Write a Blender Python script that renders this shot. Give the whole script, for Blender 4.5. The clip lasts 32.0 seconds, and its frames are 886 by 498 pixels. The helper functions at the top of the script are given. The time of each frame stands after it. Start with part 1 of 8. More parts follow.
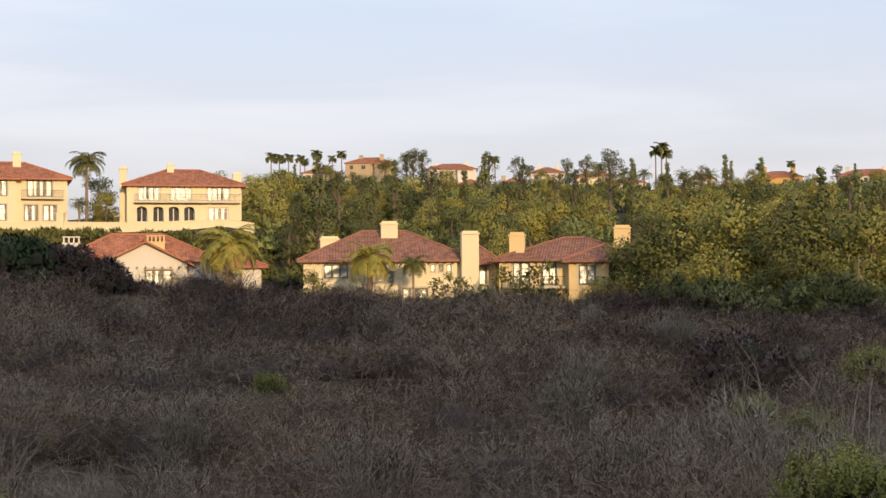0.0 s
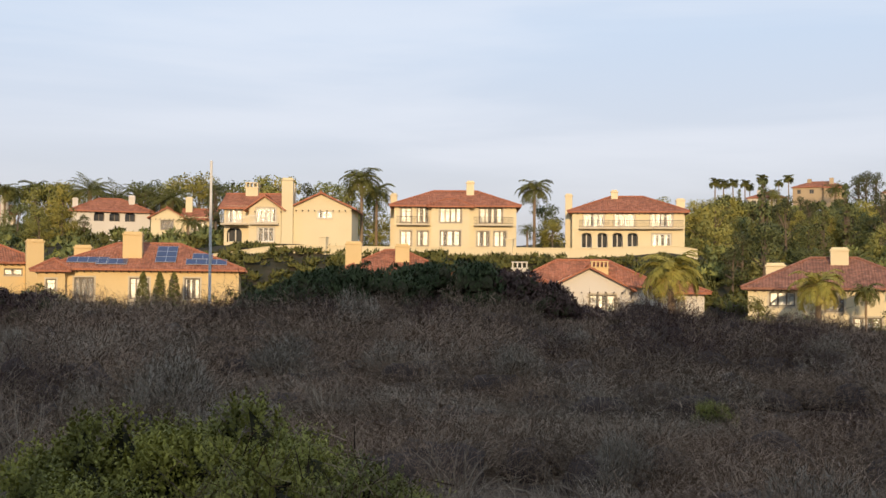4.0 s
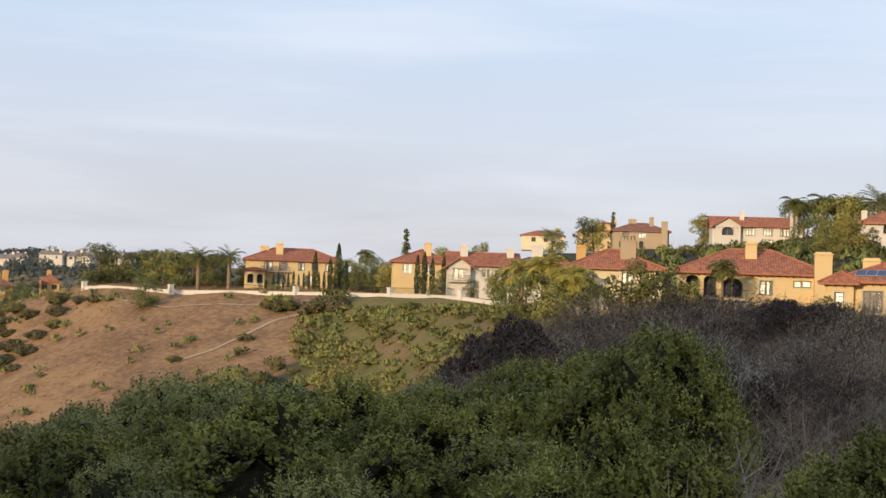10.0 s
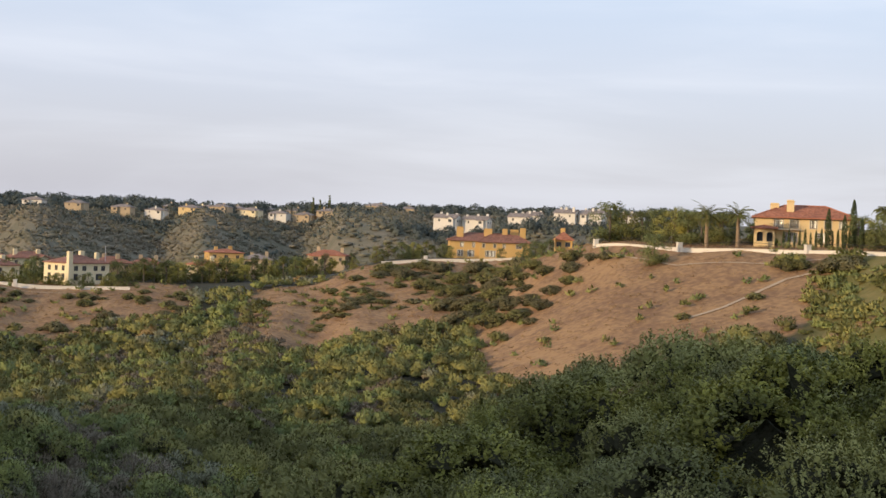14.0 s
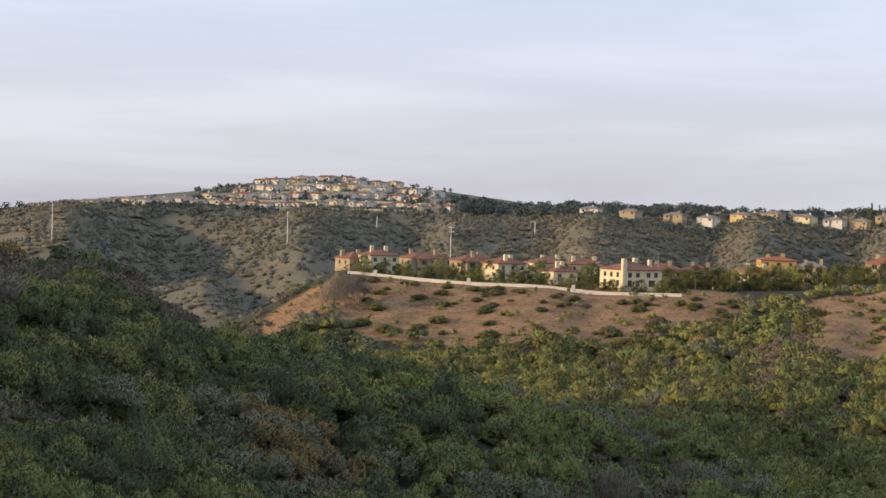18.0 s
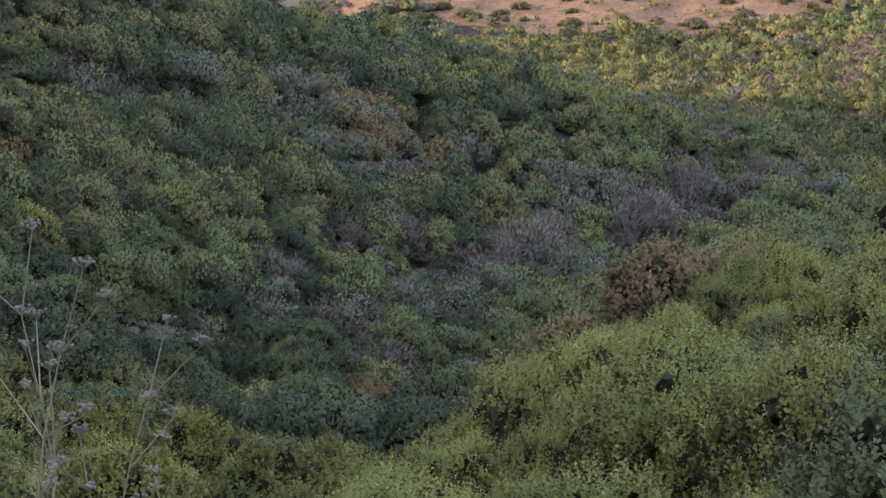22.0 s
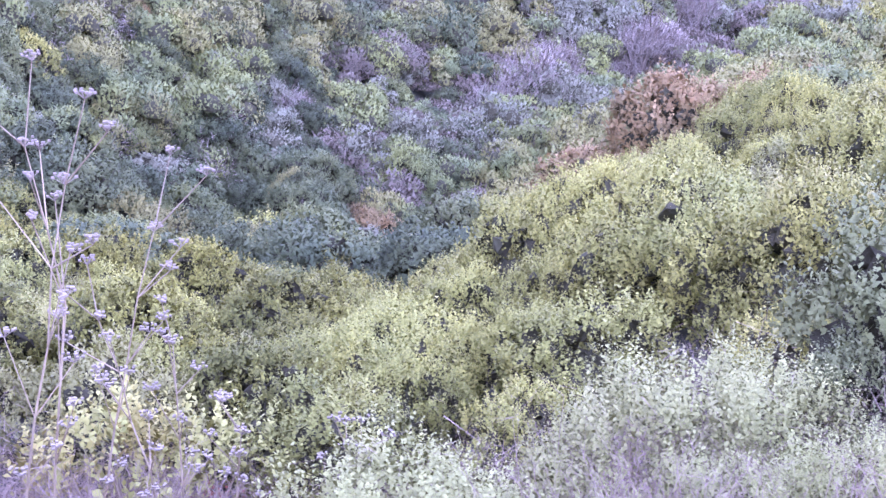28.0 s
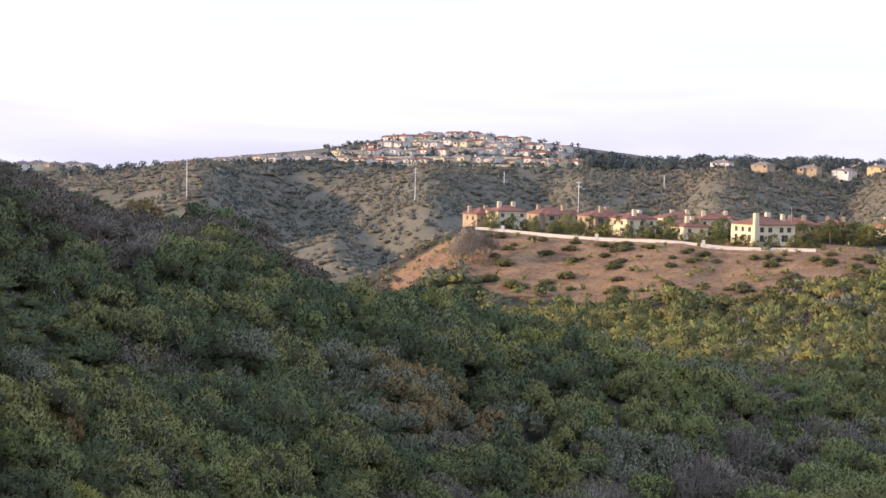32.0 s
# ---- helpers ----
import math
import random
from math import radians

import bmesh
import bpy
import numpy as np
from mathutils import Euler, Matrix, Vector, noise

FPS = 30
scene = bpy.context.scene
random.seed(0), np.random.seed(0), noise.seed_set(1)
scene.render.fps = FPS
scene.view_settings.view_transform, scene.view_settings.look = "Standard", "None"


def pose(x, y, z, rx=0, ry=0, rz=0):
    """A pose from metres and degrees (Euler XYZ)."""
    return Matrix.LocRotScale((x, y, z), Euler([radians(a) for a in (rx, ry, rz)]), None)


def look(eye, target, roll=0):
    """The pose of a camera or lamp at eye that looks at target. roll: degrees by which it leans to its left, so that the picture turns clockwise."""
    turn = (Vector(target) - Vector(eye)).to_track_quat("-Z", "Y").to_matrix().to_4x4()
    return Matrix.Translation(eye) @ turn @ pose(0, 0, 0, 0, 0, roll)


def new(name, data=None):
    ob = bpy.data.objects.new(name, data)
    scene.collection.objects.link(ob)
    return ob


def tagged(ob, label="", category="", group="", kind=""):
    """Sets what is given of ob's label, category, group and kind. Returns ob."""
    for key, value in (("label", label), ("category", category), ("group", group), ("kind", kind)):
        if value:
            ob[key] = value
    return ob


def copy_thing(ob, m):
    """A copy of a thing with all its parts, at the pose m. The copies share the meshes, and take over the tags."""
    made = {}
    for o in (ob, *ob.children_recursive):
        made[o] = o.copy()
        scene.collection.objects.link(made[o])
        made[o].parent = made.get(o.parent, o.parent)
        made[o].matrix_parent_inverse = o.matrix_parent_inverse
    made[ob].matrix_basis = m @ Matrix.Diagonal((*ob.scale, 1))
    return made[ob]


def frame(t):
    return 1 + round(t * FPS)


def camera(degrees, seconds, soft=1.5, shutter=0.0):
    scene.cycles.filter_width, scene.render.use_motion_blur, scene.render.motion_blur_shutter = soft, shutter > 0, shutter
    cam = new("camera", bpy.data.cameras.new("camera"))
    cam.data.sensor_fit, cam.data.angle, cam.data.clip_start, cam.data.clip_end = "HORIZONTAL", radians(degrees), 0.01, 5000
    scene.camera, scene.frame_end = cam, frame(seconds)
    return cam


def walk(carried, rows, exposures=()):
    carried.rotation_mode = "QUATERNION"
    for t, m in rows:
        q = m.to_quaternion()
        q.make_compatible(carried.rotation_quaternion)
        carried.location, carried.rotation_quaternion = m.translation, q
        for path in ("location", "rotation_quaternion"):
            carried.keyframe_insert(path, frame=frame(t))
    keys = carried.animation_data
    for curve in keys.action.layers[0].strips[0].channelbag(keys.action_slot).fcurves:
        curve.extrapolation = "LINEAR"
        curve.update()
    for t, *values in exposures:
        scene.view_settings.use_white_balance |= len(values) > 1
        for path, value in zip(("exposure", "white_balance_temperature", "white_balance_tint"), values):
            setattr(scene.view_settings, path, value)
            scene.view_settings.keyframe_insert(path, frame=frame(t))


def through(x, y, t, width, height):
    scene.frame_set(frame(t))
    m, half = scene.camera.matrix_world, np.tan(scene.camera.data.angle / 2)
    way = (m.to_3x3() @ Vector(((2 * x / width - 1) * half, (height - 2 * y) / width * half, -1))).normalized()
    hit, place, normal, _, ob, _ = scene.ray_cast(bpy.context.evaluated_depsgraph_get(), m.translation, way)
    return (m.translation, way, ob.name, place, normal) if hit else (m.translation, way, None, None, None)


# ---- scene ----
cam = camera(37.33, 32.0, shutter=0.0)
EYE = (0.0, 0.0, 0.0)          # the eye is the origin; the ground under it lies 1.6 m lower


def aim(yaw, pitch, roll):
    """The handheld camera: yaw counted leftwards from +y, pitch upwards, roll clockwise in the picture."""
    return pose(*EYE, 90 + pitch, 0, yaw) @ pose(0, 0, 0, 0, 0, roll)


PATH = [
    (0.0, 0.00, 0.99, -0.39), (0.5, 3.17, 1.19, 0.14), (1.0, 7.03, 1.01, -0.13), (1.5, 10.29, 1.06, -0.03),
    (2.0, 13.17, 1.21, 0.60), (2.5, 16.28, 1.48, 1.01), (4.5, 21.36, 2.62, 0.24), (5.0, 25.30, 3.26, 0.43),
    (5.5, 28.37, 3.42, 0.88), (6.0, 31.08, 3.02, 0.86), (6.5, 34.46, 3.02, 1.00), (7.0, 38.28, 2.97, 0.61),
    (7.5, 41.03, 2.92, 1.55), (8.0, 41.87, 2.68, 1.54), (8.5, 42.37, 2.71, 1.61), (9.0, 45.24, 2.33, 1.57),
    (9.5, 48.84, 2.17, 2.01), (10.0, 52.67, 1.96, 1.97), (10.5, 56.38, 1.45, 2.00), (11.0, 60.17, 1.24, 2.14),
    (11.5, 63.82, 0.79, 1.94), (12.0, 66.10, 0.58, 2.06), (12.5, 68.18, 0.17, 1.95), (13.0, 70.73, -0.32, 1.82),
    (13.5, 72.68, -0.71, 1.99), (14.0, 74.53, -0.67, 2.15), (14.5, 77.88, -0.32, 2.47), (15.0, 82.47, -0.36, 2.39),
    (15.5, 85.84, -0.31, 2.44), (17.5, 96.75, -1.23, 1.75), (18.0, 98.28, -1.18, 1.83), (18.5, 100.17, -1.17, 1.69),
    (19.0, 102.10, -0.92, 1.52), (19.5, 103.76, -1.09, 1.58), (20.0, 104.17, -2.65, 1.80), (20.5, 103.81, -5.88, 2.26),
    (21.0, 103.20, -8.53, 2.56), (21.5, 102.33, -11.22, 2.85), (22.0, 101.09, -14.96, 3.35), (22.5, 100.41, -18.20, 3.64),
    (23.0, 99.82, -21.90, 3.87), (23.5, 98.87, -25.67, 4.31), (24.0, 98.04, -29.04, 4.94), (24.5, 97.32, -31.75, 5.36),
    (26.5, 96.81, -34.23, 5.47), (27.0, 97.49, -31.57, 5.02), (27.5, 99.22, -26.40, 3.89), (28.0, 100.81, -22.35, 3.30),
    (28.5, 101.09, -19.07, 3.14), (29.0, 101.15, -16.75, 2.77), (29.5, 101.41, -14.24, 2.23), (30.0, 101.95, -11.40, 1.88),
    (30.5, 102.24, -8.61, 2.06), (31.0, 102.89, -6.42, 1.99), (31.5, 103.39, -4.89, 1.66), (32.0, 103.79, -3.27, 1.39),
]
walk(cam, [(t, aim(y, p, r)) for t, y, p, r in PATH], exposures=[
    (0.0, 0.12, 6900, 12), (6.0, -0.05, 6500, 10), (13.0, 0.1, 6500, 10), (19.0, 0.1, 6500, 12), (20.0, 0.12, 6550, 13), (21.0, 0.35, 6050, 22), (22.0, 0.95, 5750, 25),
    (23.0, 1.2, 5850, 26), (24.5, 1.7, 6200, 34), (26.5, 3.1, 5800, 40), (27.0, 3.15, 5700, 42), (28.0, 3.1, 5150, 66), (29.0, 2.6, 4980, 68),
    (30.0, 1.85, 5200, 64), (31.0, 1.25, 5400, 44), (32.0, 0.66, 6050, 22)])

# ---- light ----
SUN_AZ, SUN_EL = 200.0, 13.5
world = bpy.data.worlds.new("sky")
scene.world = world
world.use_nodes = True
wn, wl = world.node_tree.nodes, world.node_tree.links
wn.clear()
sky = wn.new("ShaderNodeTexSky")
sky.sky_type = "NISHITA"
sky.sun_disc = False
sky.sun_elevation = radians(SUN_EL)
sky.sun_rotation = radians(360 - SUN_AZ)
sky.altitude, sky.air_density, sky.dust_density, sky.ozone_density = 80, 1.0, 1.6, 1.0
coord = wn.new("ShaderNodeTexCoord")
stretch = wn.new("ShaderNodeMapping")
stretch.inputs["Scale"].default_value = (1.1, 1.1, 9.0)
stretch.inputs["Rotation"].default_value = (0.03, -0.05, 0.4)
wl.new(coord.outputs["Generated"], stretch.inputs["Vector"])
cirrus = wn.new("ShaderNodeTexNoise")
cirrus.inputs["Scale"].default_value, cirrus.inputs["Detail"].default_value, cirrus.inputs["Roughness"].default_value = 2.3, 5.0, 0.5
cirrus.inputs["Distortion"].default_value = 0.35
wl.new(stretch.outputs["Vector"], cirrus.inputs["Vector"])
veil = wn.new("ShaderNodeMapRange")
veil.inputs["From Min"].default_value, veil.inputs["From Max"].default_value = 0.38, 0.72
veil.inputs["To Min"].default_value, veil.inputs["To Max"].default_value = 0.0, 0.36
veil.interpolation_type = "SMOOTHSTEP"
wl.new(cirrus.outputs["Fac"], veil.inputs["Value"])
split = wn.new("ShaderNodeSeparateXYZ")
wl.new(coord.outputs["Generated"], split.inputs["Vector"])
bands = wn.new("ShaderNodeValToRGB")     # thin high veil: greyish over the horizon, milky above, clear blue higher up
for at, tone in ((0.0, (5.2, 5.2, 6.0)), (0.06, (6.1, 6.15, 6.95)), (0.12, (6.5, 6.9, 8.1)), (0.2, (6.1, 7.15, 8.9)), (0.4, (5.0, 6.5, 8.8)), (1.0, (4.0, 5.3, 7.8))):
    stop = bands.color_ramp.elements.new(at) if at not in (0.0, 1.0) else bands.color_ramp.elements[0 if at == 0.0 else -1]
    stop.color = (*(c / 10 for c in tone), 1)
wl.new(split.outputs["Z"], bands.inputs["Fac"])
lift = wn.new("ShaderNodeMixRGB")
lift.blend_type, lift.inputs["Fac"].default_value = "MULTIPLY", 1.0
lift.inputs["Color2"].default_value = (10, 10, 10, 1)
wl.new(bands.outputs["Color"], lift.inputs["Color1"])
hazed = wn.new("ShaderNodeMixRGB")
hazed.inputs["Fac"].default_value = 0.8
wl.new(sky.outputs["Color"], hazed.inputs["Color1"])
wl.new(lift.outputs["Color"], hazed.inputs["Color2"])
clouded = wn.new("ShaderNodeMixRGB")
clouded.inputs["Color2"].default_value = (8.3, 8.6, 9.3, 1)
wl.new(veil.outputs["Result"], clouded.inputs["Fac"])
wl.new(hazed.outputs["Color"], clouded.inputs["Color1"])
ground_light = wn.new("ShaderNodeBackground")
ground_light.inputs["Strength"].default_value = 0.11
wl.new(clouded.outputs["Color"], ground_light.inputs["Color"])
wout = wn.new("ShaderNodeOutputWorld")
wl.new(ground_light.outputs["Background"], wout.inputs["Surface"])

sun_data = bpy.data.lights.new("sun", "SUN")
sun_data.energy, sun_data.angle, sun_data.color = 3.2, radians(0.55), (1.0, 0.74, 0.45)
sun = new("sun", sun_data)
_a, _e = radians(SUN_AZ), radians(SUN_EL)
sun.matrix_world = look((-math.sin(_a) * math.cos(_e) * 900, math.cos(_a) * math.cos(_e) * 900, math.sin(_e) * 900), (0, 0, 0))

# ---- materials ----
def surface(name, base, second=None, third=None, scale=1.0, fine=12.0, rough=0.85, bump=0.3, bump_size=0.02, island=0.0, each=0.0,
            metal=0.0, through=0.0, spec=0.3):
    """A procedural surface: two colours mixed by coarse noise, a third by fine noise, relief, and a spread from piece to piece."""
    m = bpy.data.materials.new(name)
    m.use_nodes = True
    n, l = m.node_tree.nodes, m.node_tree.links
    b = n["Principled BSDF"]
    b.inputs["Roughness"].default_value, b.inputs["Metallic"].default_value = rough, metal
    b.inputs["Specular IOR Level"].default_value = spec
    where = n.new("ShaderNodeTexCoord")
    space = n.new("ShaderNodeNewGeometry")
    big = n.new("ShaderNodeTexNoise")
    big.inputs["Scale"].default_value, big.inputs["Detail"].default_value = scale, 4.0
    l.new(space.outputs["Position"], big.inputs["Vector"])
    small = n.new("ShaderNodeTexNoise")
    small.inputs["Scale"].default_value, small.inputs["Detail"].default_value = fine, 5.0
    l.new(space.outputs["Position"], small.inputs["Vector"])
    ramp = n.new("ShaderNodeMapRange")
    ramp.inputs["From Min"].default_value, ramp.inputs["From Max"].default_value = 0.35, 0.65
    l.new(big.outputs["Fac"], ramp.inputs["Value"])
    mix = n.new("ShaderNodeMixRGB")
    mix.inputs["Color1"].default_value = (*base, 1)
    mix.inputs["Color2"].default_value = (*(second or [c * 0.8 for c in base]), 1)
    l.new(ramp.outputs["Result"], mix.inputs["Fac"])
    ramp2 = n.new("ShaderNodeMapRange")
    ramp2.inputs["From Min"].default_value, ramp2.inputs["From Max"].default_value = 0.45, 0.75
    ramp2.inputs["To Max"].default_value = 0.7
    l.new(small.outputs["Fac"], ramp2.inputs["Value"])
    mix2 = n.new("ShaderNodeMixRGB")
    mix2.inputs["Color2"].default_value = (*(third or [c * 0.7 for c in base]), 1)
    l.new(ramp2.outputs["Result"], mix2.inputs["Fac"])
    l.new(mix.outputs["Color"], mix2.inputs["Color1"])
    last = mix2.outputs["Color"]
    for amount, source in ((island, space.outputs["Random Per Island"]), (each, None)):
        if amount:
            if source is None:
                source = n.new("ShaderNodeObjectInfo").outputs["Random"]
            spread = n.new("ShaderNodeMapRange")
            spread.inputs["To Min"].default_value, spread.inputs["To Max"].default_value = 1 - amount, 1 + amount
            l.new(source, spread.inputs["Value"])
            hsv = n.new("ShaderNodeHueSaturation")
            l.new(spread.outputs["Result"], hsv.inputs["Value"])
            l.new(last, hsv.inputs["Color"])
            last = hsv.outputs["Color"]
    l.new(last, b.inputs["Base Color"])
    if bump:
        relief = n.new("ShaderNodeBump")
        relief.inputs["Strength"].default_value, relief.inputs["Distance"].default_value = bump, bump_size
        l.new(small.outputs["Fac"], relief.inputs["Height"])
        l.new(relief.outputs["Normal"], b.inputs["Normal"])
    if through:
        glow = n.new("ShaderNodeBsdfTranslucent")
        l.new(last, glow.inputs["Color"])
        both = n.new("ShaderNodeMixShader")
        both.inputs["Fac"].default_value = through
        l.new(b.outputs["BSDF"], both.inputs[1])
        l.new(glow.outputs["BSDF"], both.inputs[2])
        l.new(both.outputs["Shader"], n["Material Output"].inputs["Surface"])
    return m


def leafy(name, base, second, third, scale=0.3, spread=0.2, each=0.0, rough=0.7, spec=0.18, through=0.16):
    return surface(name, base, second, third, scale=scale, fine=1.3, rough=rough, bump=0, island=spread, each=each, through=through, spec=spec)


